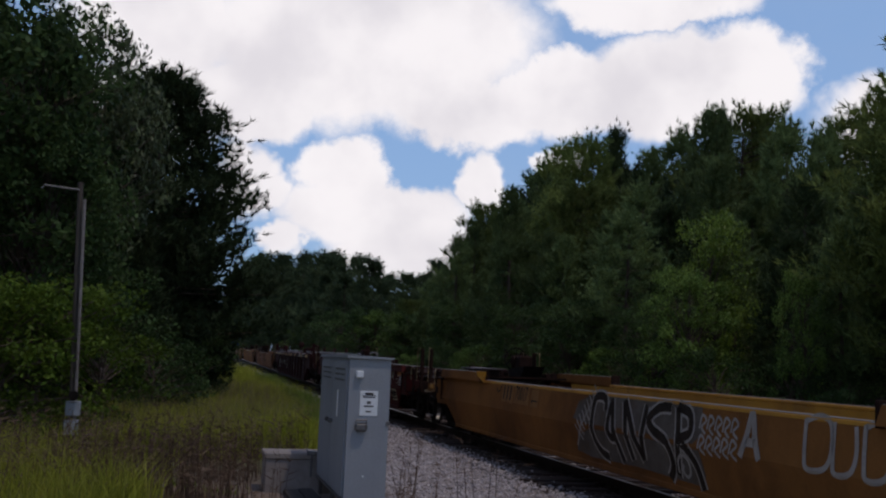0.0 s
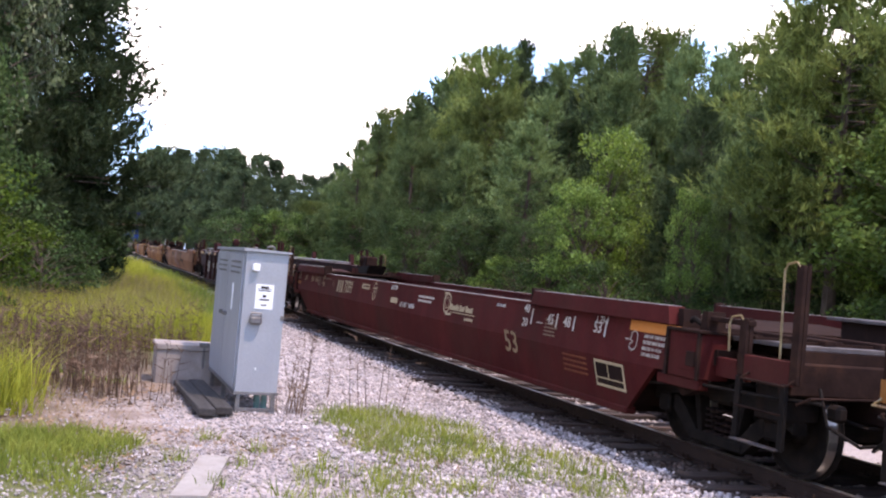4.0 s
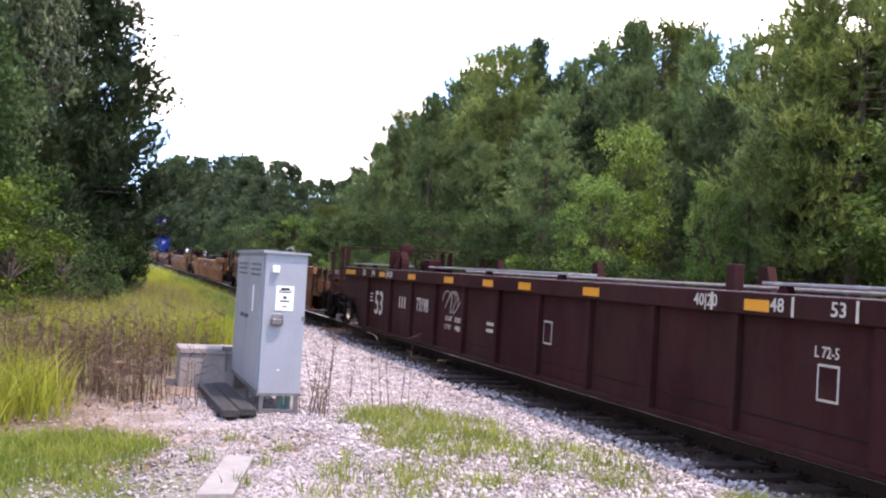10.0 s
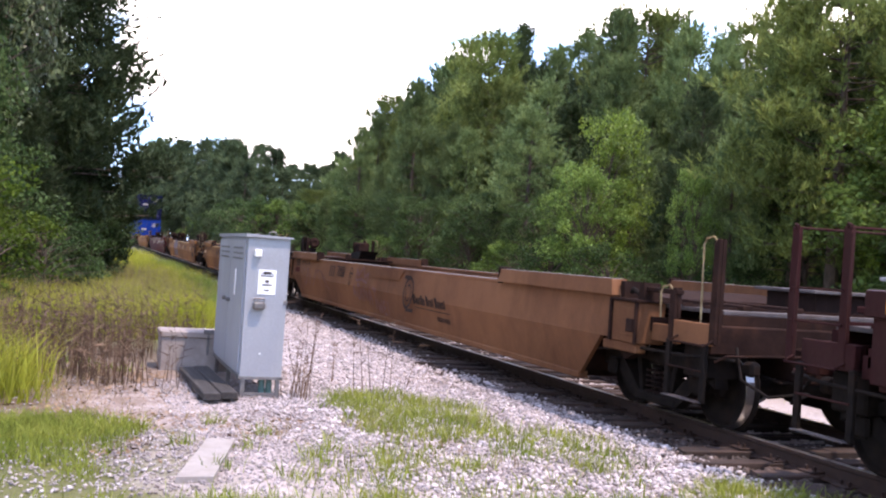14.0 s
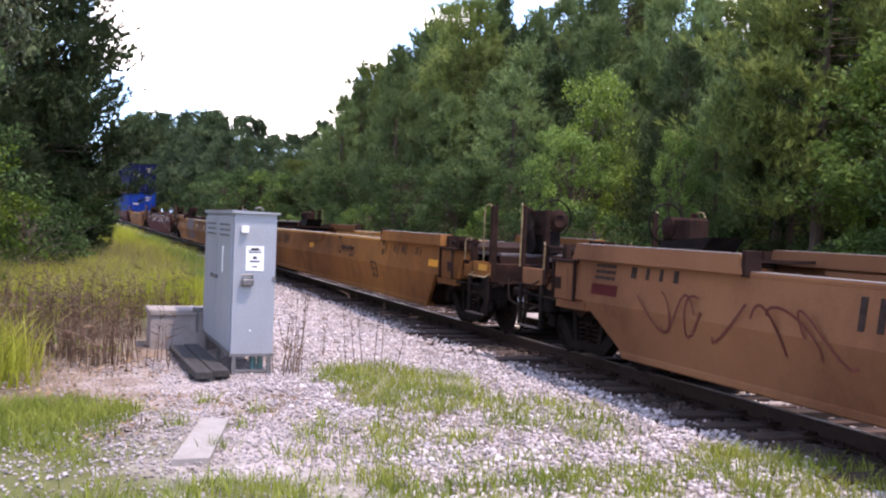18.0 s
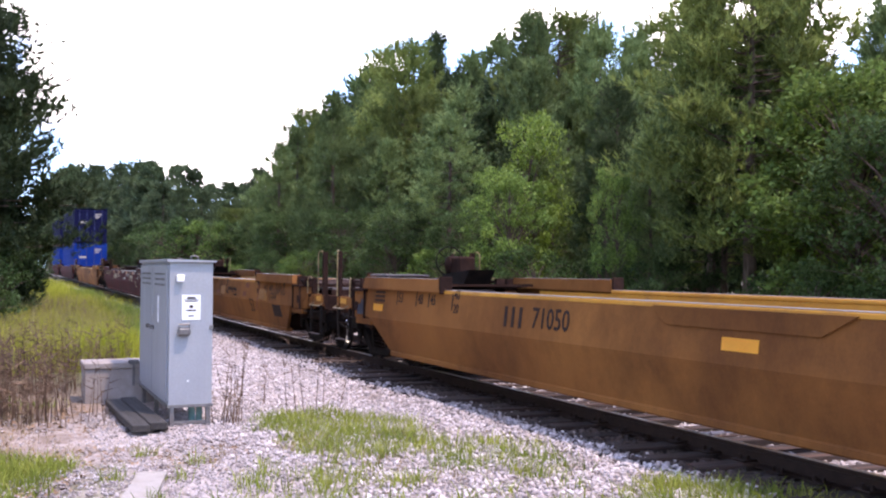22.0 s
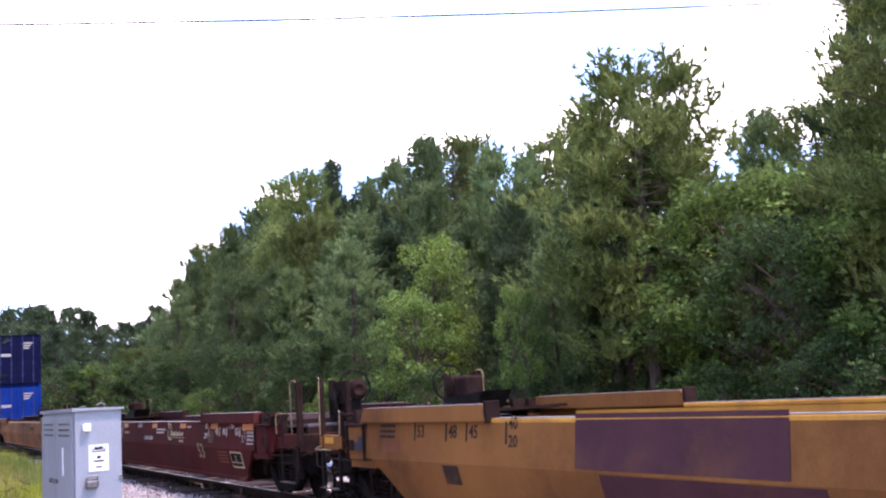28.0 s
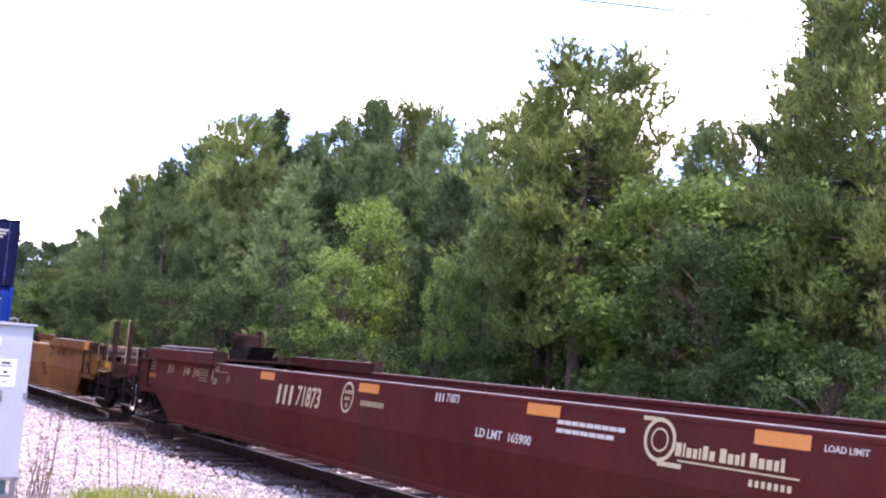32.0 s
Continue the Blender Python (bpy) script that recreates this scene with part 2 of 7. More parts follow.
M["graffiti_red"] = mat("red_spray_paint", (0.085, 0.016, 0.011), (0.13, 0.026, 0.017), 5, 0.6, bump=0.02)
M["patch"] = mat("purple_patch_paint", (0.050, 0.016, 0.022), (0.080, 0.028, 0.032), 1.6, 0.6, stain=(0.14, 0.06, 0.02), stain_amt=0.5, spec=0.16)
M["steel"] = mat("dirty_cast_steel", (0.008, 0.0065, 0.006), (0.018, 0.014, 0.012), 6, 0.8, stain=(0.04, 0.02, 0.013), stain_amt=0.4, spec=0.06)
M["tread"] = mat("polished_wheel_tread", (0.30, 0.29, 0.28), (0.42, 0.41, 0.40), 6, 0.3, metal=1.0, bump=0.05)
M["under"] = mat("well_interior_steel", (0.014, 0.009, 0.008), (0.026, 0.015, 0.013), 3, 0.9, stain=(0.050, 0.024, 0.016), stain_amt=0.6, spec=0.06)
M["grime"] = mat("grimy_dark_steel", (0.017, 0.009, 0.0075), (0.034, 0.018, 0.014), 4, 0.9, stain=(0.060, 0.027, 0.016), stain_amt=0.6, spec=0.06)
M["deck"] = mat("scuffed_deck_plate", (0.050, 0.040, 0.040), (0.110, 0.092, 0.092), 4, 0.55, stain=(0.05, 0.025, 0.018), stain_amt=0.7, spec=0.4)
M["walk"] = mat("galvanised_walkway_steel", (0.20, 0.20, 0.21), (0.32, 0.32, 0.33), 5, 0.5, stain=(0.10, 0.08, 0.07), stain_amt=0.6, metal=0.2)
M["leaf_g"] = mat("grey_green_leaves", (0.062, 0.0868, 0.0341), (0.1674, 0.1984, 0.093), 0.9, 0.45, vary=0.6, island=True, bump=0, trans=0.3, spec=0.3)
M["worn_top"] = mat("worn_bare_edge_steel", (0.20, 0.165, 0.15), (0.30, 0.26, 0.24), 6, 0.5, stain=RUST, stain_amt=0.6, metal=0.2)
M["rail"] = mat("rusty_rail_steel", (0.021, 0.0096, 0.0066), (0.039, 0.0186, 0.0126), 8, 0.8, stain=(0.03, 0.017, 0.013), stain_amt=0.5)
M["railtop"] = mat("shiny_rail_head", (0.35, 0.33, 0.32), (0.5, 0.48, 0.46), 6, 0.3, metal=0.9, bump=0.05)
M["tie"] = mat("creosoted_tie_wood", (0.0252, 0.0171, 0.0144), (0.0585, 0.0378, 0.0306), 3, 0.9, stain=(0.16, 0.07, 0.045), stain_amt=0.5, stretch=(0.25, 4, 4), vary=0.35, bump=0.4)
M["cab"] = mat("grey_painted_aluminium", (0.265, 0.275, 0.295), (0.315, 0.325, 0.345), 2.0, 0.5, stain=(0.19, 0.185, 0.18), stain_amt=0.45, stretch=(1, 1, 0.4), bump=0.05)
M["cab_metal"] = mat("weathered_steel_fitting", (0.12, 0.11, 0.11), (0.22, 0.21, 0.20), 12, 0.55, metal=0.4)
M["sign"] = mat("white_sign_sheet", (0.78, 0.78, 0.78), (0.85, 0.85, 0.85), 3, 0.5, bump=0.01)
M["plank"] = mat("grey_weathered_plank", (0.021, 0.0189, 0.0182), (0.049, 0.0441, 0.042), 4, 0.9, stretch=(6, 0.4, 6), vary=0.2, bump=0.4)
M["boxwood"] = mat("pale_grey_concrete_box", (0.25, 0.21, 0.19), (0.35, 0.305, 0.28), 3, 0.9, stain=(0.14, 0.105, 0.085), stain_amt=0.6, bump=0.3)
M["slab"] = mat("pale_concrete", (0.2448, 0.2162, 0.1958), (0.3427, 0.3142, 0.2897), 4, 0.9, bump=0.3, stain=(0.22, 0.18, 0.14), stain_amt=0.6)
M["pipe"] = mat("green_conduit", (0.10, 0.20, 0.19), (0.14, 0.26, 0.24), 6, 0.5)
M["stone"] = mat("ballast_stone", (0.3079, 0.2621, 0.2542), (0.5635, 0.5045, 0.4914), 3, 0.9, vary=0.36, island=True, bump=0.3, stain=(0.16, 0.11, 0.085), stain_amt=0.8)
# rust stain plus the shade beside the train, both put into this colour
M["stone_dirty_shaded"] = mat("rust_stained_shaded_ballast_stone", (0.040, 0.030, 0.026), (0.100, 0.078, 0.068), 3, 0.95, vary=0.5, island=True, bump=0.3, stain=(0.09, 0.04, 0.025), stain_amt=0.8)
M["dead_leaf"] = mat("dry_leaf_litter", (0.13, 0.075, 0.045), (0.32, 0.21, 0.12), 3, 0.9, vary=0.5, island=True, bump=0)
M["straw"] = mat("straw_seed_heads", (0.26, 0.19, 0.10), (0.40, 0.32, 0.17), 1.0, 0.85, vary=0.35, island=True, bump=0, trans=0.35, spec=0.15)
M["grass"] = mat("short_grass", (0.125, 0.185, 0.024), (0.34, 0.355, 0.070), 1.4, 0.75, vary=0.35, island=True, bump=0, trans=0.45, spec=0.25)
M["tallgrass"] = mat("tall_yellow_green_grass", (0.2484, 0.2852, 0.023), (0.4416, 0.414, 0.069), 0.5, 0.75, vary=0.35, island=True, bump=0, trans=0.45, spec=0.25)
M["verge"] = mat("dark_verge_grass", (0.11, 0.17, 0.03), (0.24, 0.29, 0.06), 0.7, 0.75, vary=0.35, island=True, bump=0, trans=0.35, spec=0.2)
M["weed"] = mat("dry_brown_weed", (0.10, 0.062, 0.048), (0.27, 0.175, 0.115), 1.0, 0.85, vary=0.4, island=True, bump=0, trans=0.2, spec=0.15)
M["needle"] = mat("pine_needles", (0.08, 0.1275, 0.0525), (0.2125, 0.2812, 0.1025), 0.45, 0.6, vary=0.5, island=True, bump=0, trans=0.34, spec=0.10)
# darker, bluer copy for back rows: the tint of distance put into the colour
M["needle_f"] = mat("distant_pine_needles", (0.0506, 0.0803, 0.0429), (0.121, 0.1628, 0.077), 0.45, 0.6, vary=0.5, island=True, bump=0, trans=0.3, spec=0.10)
M["needle_y"] = mat("yellow_green_pine_needles", (0.1032, 0.1488, 0.0432), (0.27, 0.3144, 0.0912), 0.45, 0.6, vary=0.5, island=True, bump=0, trans=0.38, spec=0.10)
M["leaf_b"] = mat("bright_bush_leaves", (0.05738, 0.1004, 0.01339), (0.1386, 0.196, 0.02869), 0.8, 0.5, vary=0.45, island=True, bump=0, trans=0.4, spec=0.10)
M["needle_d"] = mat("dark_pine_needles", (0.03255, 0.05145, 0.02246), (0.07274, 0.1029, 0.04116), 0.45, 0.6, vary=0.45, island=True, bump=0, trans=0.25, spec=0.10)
# darker copy of the dark needles: deep shade is put into the colour
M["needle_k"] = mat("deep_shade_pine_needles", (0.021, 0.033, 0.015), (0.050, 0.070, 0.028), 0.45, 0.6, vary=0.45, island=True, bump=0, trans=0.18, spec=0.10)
M["leaf"] = mat("broad_leaves", (0.08343, 0.1474, 0.03595), (0.2027, 0.2948, 0.07186), 0.6, 0.5, vary=0.5, island=True, bump=0, trans=0.45, spec=0.10)
M["leaf_y"] = mat("young_yellow_green_leaves", (0.1395, 0.2193, 0.03353), (0.2421, 0.3404, 0.05216), 0.6, 0.5, vary=0.4, island=True, bump=0, trans=0.45)
M["leaf_d"] = mat("dark_leaves", (0.03645, 0.06885, 0.02228), (0.09113, 0.1418, 0.0486), 0.6, 0.5, vary=0.5, island=True, bump=0, trans=0.42, spec=0.10)
M["bark"] = mat("pine_bark", (0.07, 0.05, 0.04), (0.14, 0.10, 0.08), 5, 0.95, stretch=(3, 3, 0.6), bump=0.5)
M["pole"] = mat("weathered_pole_wood", (0.055, 0.042, 0.034), (0.10, 0.080, 0.066), 3, 0.9, stretch=(4, 4, 0.3))
M["box_blue"] = mat("bright_blue_container_paint", (0.00476, 0.02856, 0.1904), (0.00833, 0.04284, 0.2499), 1.0, 0.85, spec=0.08)
M["box_navy"] = mat("navy_container_paint", (0.006006, 0.006864, 0.0326), (0.009438, 0.01115, 0.04462), 1.0, 0.85, spec=0.08)
M["box_rod"] = mat("blue_grey_rod_paint", (0.035, 0.045, 0.12), (0.055, 0.07, 0.17), 4, 0.6, spec=0.2)
M["wire"] = mat("black_cable", (0.02, 0.02, 0.02), (0.03, 0.03, 0.03), 5, 0.7, bump=0)


def ground_material():
    """Earth, pale gravel, short grass and dry litter laid out by place, broken up by noise."""
    m = bpy.data.materials.new("ground_earth_gravel_grass")
    m.use_nodes = True
    nt = m.node_tree
    N, K = nt.nodes.new, nt.links.new
    p = nt.nodes["Principled BSDF"]
    geo = N("ShaderNodeNewGeometry")
    sep = N("ShaderNodeSeparateXYZ")
    K(geo.outputs["Position"], sep.inputs[0])

    def noise_tex(scale, detail=6):
        n = N("ShaderNodeTexNoise")
        n.inputs["Scale"].default_value, n.inputs["Detail"].default_value, n.inputs["Roughness"].default_value = scale, detail, 0.6
        K(geo.outputs["Position"], n.inputs["Vector"])
        return n.outputs["Fac"]

    def mn(op, a, b, clamp=False):
        n = N("ShaderNodeMath")
        n.operation, n.use_clamp = op, clamp
        for i, v in enumerate((a, b)):
            if isinstance(v, (int, float)):
                n.inputs[i].default_value = v
            else:
                K(v, n.inputs[i])
        return n.outputs[0]

    def step(v, lo, hi):
        n = N("ShaderNodeMapRange")
        n.inputs["From Min"].default_value, n.inputs["From Max"].default_value = lo, hi
        K(v, n.inputs[0])
        return n.outputs[0]

    def ramp(v, c0, c1, p0=0.3, p1=0.7):
        r = N("ShaderNodeValToRGB")
        r.color_ramp.elements[0].position, r.color_ramp.elements[1].position = p0, p1
        r.color_ramp.elements[0].color, r.color_ramp.elements[1].color = (*c0, 1), (*c1, 1)
        K(v, r.inputs[0])
        return r.outputs[0]

    def mixc(f, a, b):
        n = N("ShaderNodeMix")
        n.data_type = "RGBA"
        K(f, n.inputs["Factor"])
        K(a, n.inputs["A"])
        K(b, n.inputs["B"])
        return n.outputs["Result"]

    big, mid, fine = noise_tex(0.35), noise_tex(1.6), noise_tex(22.0)
    wob = mn("MULTIPLY", mn("SUBTRACT", mid, 0.5), 2.2)
    x, y = mn("ADD", sep.outputs[0], wob), mn("ADD", sep.outputs[1], wob)
    gravel = ramp(mn("ADD", mn("MULTIPLY", fine, 0.7), mn("MULTIPLY", mid, 0.3)), (0.20, 0.162, 0.146), (0.54, 0.475, 0.455))
    dirt = ramp(mn("ADD", mn("MULTIPLY", fine, 0.5), mn("MULTIPLY", mid, 0.5)), (0.105, 0.062, 0.042), (0.30, 0.230, 0.185), 0.32, 0.62)
    shaded_grit = ramp(fine, (0.040, 0.026, 0.020), (0.125, 0.092, 0.076))
    grass = ramp(mn("ADD", mn("MULTIPLY", fine, 0.5), mn("MULTIPLY", big, 0.5)), (0.055, 0.068, 0.018), (0.155, 0.150, 0.048))
    litter = ramp(fine, (0.05, 0.04, 0.025), (0.12, 0.10, 0.05))
    # gravel beside and under the track, dirt round the cabinet, grass elsewhere
    verge = mn("MULTIPLY", step(sep.outputs[1], 15.0, 34.0), 2.3)
    f_gravel = mn("MULTIPLY", step(mn("SUBTRACT", x, verge), 1.2, 2.4), step(x, 10.4, 9.2))
    f_grav2 = mn("MULTIPLY", mn("MULTIPLY", step(y, 6.2, 7.0), step(y, 13.5, 11.8)), step(x, 0.2, 1.3))
    f_dirt = mn("MULTIPLY", mn("MULTIPLY", step(y, 8.2, 9.5), step(y, 16.0, 13.5)), step(x, -0.9, 0.3))
    thatch = ramp(fine, (0.040, 0.026, 0.016), (0.125, 0.084, 0.048))
    f_thatch = mn("MULTIPLY", mn("MULTIPLY", step(y, 9.3, 10.6), step(y, 19.0, 16.0)), step(x, 2.0, 1.0))
    col = mixc(mn("MULTIPLY", f_thatch, 0.85), grass, thatch)
    col = mixc(f_dirt, col, dirt)
    col = mixc(mn("MULTIPLY", f_grav2, step(x, 5.0, 4.0)), col, gravel)
    col = mixc(f_gravel, col, gravel)
    # rusty ballast between and beside the rails, the train's shade put into its colour
    col = mixc(mn("MULTIPLY", mn("MULTIPLY", step(x, 4.5, 5.4), step(x, 6.8, 6.3)), 0.85), col, shaded_grit)
    col = mixc(step(x, 13.5, 16.0), col, litter)
    K(col, p.inputs["Base Color"])
    p.inputs["Roughness"].default_value = 0.95
    bp = N("ShaderNodeBump")
    bp.inputs["Strength"].default_value, bp.inputs["Distance"].default_value = 0.7, 0.04
    K(fine, bp.inputs["Height"])
    K(bp.outputs[0], p.inputs["Normal"])
    return m


M["ground"] = ground_material()

# ---- mesh helpers ----


def part(name, bm, material, parent, label=""):
    """Link a bmesh (or a mesh) as one object under a thing or part."""
    if isinstance(bm, bpy.types.Mesh):
        me = bm
    else:
        me = bpy.data.meshes.new(name)
        bmesh.ops.recalc_face_normals(bm, faces=bm.faces)
        bm.to_mesh(me)
        bm.free()
    if not me.materials:
        me.materials.append(M[material] if isinstance(material, str) else material)
    ob = new(name, me)
    ob.parent = parent
    if label:
        tagged(ob, label)
    return ob


def box(bm, x0, x1, y0, y1, z0, z1, bevel=0.0):
    v = [bm.verts.new((x, y, z)) for x in (x0, x1) for y in (y0, y1) for z in (z0, z1)]
    fs = [bm.faces.new([v[i] for i in q]) for q in ((0, 1, 3, 2), (4, 6, 7, 5), (0, 4, 5, 1), (2, 3, 7, 6), (0, 2, 6, 4), (1, 5, 7, 3))]
    if bevel:
        edges = {e for f in fs for e in f.edges}
        bmesh.ops.bevel(bm, geom=list(edges), offset=bevel, segments=1, affect="EDGES")
    return bm


def hexa(bm, pts):
    """A six-sided solid from two quads of four points each."""
    v = [bm.verts.new(p) for p in pts]
    for q in ((0, 1, 2, 3), (7, 6, 5, 4), (0, 4, 5, 1), (1, 5, 6, 2), (2, 6, 7, 3), (3, 7, 4, 0)):
        bm.faces.new([v[i] for i in q])
    return bm


def prism(bm, poly, axis, a, b):
    """A polygon in the two other axes, drawn out along an axis from a to b."""
    def at(p, w):
        return {"x": (w, p[0], p[1]), "y": (p[0], w, p[1]), "z": (p[0], p[1], w)}[axis]
    lo, hi = [bm.verts.new(at(p, a)) for p in poly], [bm.verts.new(at(p, b)) for p in poly]
    bm.faces.new(lo)
    bm.faces.new(hi[::-1])
    for i in range(len(poly)):
        j = (i + 1) % len(poly)
        bm.faces.new((lo[i], hi[i], hi[j], lo[j]))
    return bm


def tube(bm, pts, r, seg=8, r_end=None):
    """A round bar along points."""
    pts = [Vector(p) for p in pts]
    rings = []
    for i, p in enumerate(pts):
        d = (pts[min(i + 1, len(pts) - 1)] - pts[max(i - 1, 0)]).normalized()
        a = d.cross(Vector((0, 0, 1)) if abs(d.z) < 0.9 else Vector((1, 0, 0))).normalized()
        b = d.cross(a)
        rr = r if r_end is None else r + (r_end - r) * i / (len(pts) - 1)
        rings.append([bm.verts.new(p + a * rr * math.cos(2 * math.pi * k / seg) + b * rr * math.sin(2 * math.pi * k / seg)) for k in range(seg)])
    for u, v in zip(rings, rings[1:]):
        for k in range(seg):
            bm.faces.new((u[k], u[(k + 1) % seg], v[(k + 1) % seg], v[k]))
    bm.faces.new(rings[0][::-1])
    bm.faces.new(rings[-1])
    return bm


def lathe(bm, profile, seg=28, axis="x", caps=True):
    """Turn (along, radius) pairs round an axis through the origin."""
    rings = []
    for a, r in profile:
        ring = []
        for k in range(seg):
            c, s = r * math.cos(2 * math.pi * k / seg), r * math.sin(2 * math.pi * k / seg)
            ring.append(bm.verts.new((a, c, s) if axis == "x" else (c, a, s) if axis == "y" else (c, s, a)))
        rings.append(ring)
    for u, v in zip(rings, rings[1:]):
        for k in range(seg):
            bm.faces.new((u[k], u[(k + 1) % seg], v[(k + 1) % seg], v[k]))
    if caps:
        bm.faces.new(rings[0][::-1])
        bm.faces.new(rings[-1])
    return bm


def B():
    return bmesh.new()


def empty(name, m=None):
    e = new(name)
    if m is not None:
        e.matrix_basis = m
    return e


def soup(name, verts, faces, material):
    """A mesh straight from arrays."""
    me = bpy.data.meshes.new(name)
    verts, faces = np.asarray(verts, np.float32), np.asarray(faces, np.int32)
    me.vertices.add(len(verts))
    me.vertices.foreach_set("co", verts.ravel())
    n = faces.shape[1]
    me.loops.add(faces.size)
    me.loops.foreach_set("vertex_index", faces.ravel())
    me.polygons.add(len(faces))
    me.polygons.foreach_set("loop_start", np.arange(0, faces.size, n, dtype=np.int32))
    me.update(calc_edges=True)
    me.materials.append(M[material])
    return me

# ---- ground, track ----
X_T, PITCH, RAIL_Z = 6.95, 22.88, 0.15     # track centre, car length over couplers, rail head


def rise(y):
    """The line climbs gently away from the crossing."""
    return 0.006 * (y - 25.0) if y > 35 else 0.00015 * (y - 15.0) ** 2 if y > 15 else 0.0


RISE = np.vectorize(rise, otypes=[float])


def make_ground():
    xs = np.concatenate([[-900, -300, -120, -60], np.arange(-30, 40, 0.8), [60, 120, 300, 900]])
    ys = np.concatenate([[-900, -300, -100, -40], np.arange(-12, 60, 0.8), np.arange(60, 240, 6), [240, 300, 500, 900, 2000]])
    verts, faces = [], []
    for y in ys:
        for x in xs:
            z = 0.035 * noise.noise(Vector((x * 0.5, y * 0.5, 0))) - 0.03
            if abs(x - X_T) < 2.6:
                z = -0.05
            z -= 0.012 * max(0.0, min(4.0, 3.5 - y))
            verts.append((x, y, z + rise(min(y, 300))))
    w = len(xs)
    for j in range(len(ys) - 1):
        for i in range(w - 1):
            a = j * w + i
            faces.append((a, a + 1, a + 1 + w, a + w))
    me = soup("ground", verts, faces, "ground")
    me.shade_smooth()
    tagged(new("ground", me), "flat ground of pale gravel, bare earth and short grass", "ground", kind="structure")


RAIL_YS = [-60, 15, 18, 21, 24, 27, 30, 33, 36, 60, 120, 300]


def sweep(bm, poly, ys):
    """A profile in x and z drawn along y, following the grade."""
    rings = [[bm.verts.new((x, y, z + rise(y))) for x, z in poly] for y in ys]
    n = len(poly)
    for u, v in zip(rings, rings[1:]):
        for k in range(n):
            bm.faces.new((u[k], u[(k + 1) % n], v[(k + 1) % n], v[k]))
    bm.faces.new(rings[0][::-1])
    bm.faces.new(rings[-1])
    return bm


def make_track():
    track = tagged(empty("railway_track", pose(X_T, 0, 0)), "single railway track of rusty rails on old timber ties", "railway track", kind="structure")
    for side in (-1, 1):
        bm = B()
        c = side * 0.755
        poly = [(c - 0.070, RAIL_Z - 0.17), (c + 0.070, RAIL_Z - 0.17), (c + 0.070, RAIL_Z - 0.158), (c + 0.012, RAIL_Z - 0.14), (c + 0.012, RAIL_Z - 0.045),
                (c + 0.035, RAIL_Z - 0.035), (c + 0.035, RAIL_Z - 0.006), (c + 0.028, RAIL_Z - 0.002), (c - 0.028, RAIL_Z - 0.002), (c - 0.035, RAIL_Z - 0.006),
                (c - 0.035, RAIL_Z - 0.035), (c - 0.012, RAIL_Z - 0.045), (c - 0.012, RAIL_Z - 0.14), (c - 0.070, RAIL_Z - 0.158)]
        sweep(bm, poly, RAIL_YS)
        rail = part("rail", bm, "rail", track)
        top = [(c - 0.027, RAIL_Z - 0.002), (c + 0.027, RAIL_Z - 0.002), (c + 0.027, RAIL_Z + 0.001), (c - 0.027, RAIL_Z + 0.001)]
        part("running_surface", sweep(B(), top, RAIL_YS), "railtop", rail, "polished strip along the rail head")
    rng = random.Random(5)
    shapes = []
    for k in range(5):
        bm = box(B(), -1.30, 1.30, -0.115, 0.115, -0.17, 0, 0.012)
        for v in bm.verts:
            v.co += Vector((rng.uniform(-0.05, 0.05), rng.uniform(-0.014, 0.014), rng.uniform(-0.012, 0.006)))
        me = bpy.data.meshes.new("tie")
        bmesh.ops.recalc_face_normals(bm, faces=bm.faces)
        bm.to_mesh(me)
        bm.free()
        me.materials.append(M["tie"])
        shapes.append(me)
    plate = bpy.data.meshes.new("tie_plate")
    bm = box(B(), -0.17, 0.17, -0.09, 0.09, 0, 0.018, 0.004)
    for sx in (-0.10, 0.10):
        for sy in (-0.05, 0.05):
            box(bm, sx - 0.012, sx + 0.012, sy - 0.012, sy + 0.012, 0.016, 0.055)
    bm.to_mesh(plate)
    bm.free()
    plate.materials.append(M["rail"])
    y = -6.0
    for i in range(230):
        tie = part("tie", shapes[i % 5], "tie", track)
        off = rng.uniform(-0.16, 0.06) - (rng.uniform(0.12, 0.50) if rng.random() < 0.4 else 0)
        tie.matrix_basis = pose(off, y, rise(y) + (0.022 if off < -0.13 else -0.012) + rng.uniform(-0.010, 0.010), 0, 0, rng.uniform(-2.2, 2.2))
        if -2 < y < 34:
            for s in (-0.755, 0.755):
                p = part("tie_plate", plate, "rail", tie)
                p.matrix_basis = pose(s - off, 0, 0.0)
        y += 0.495 + rng.uniform(-0.03, 0.03)


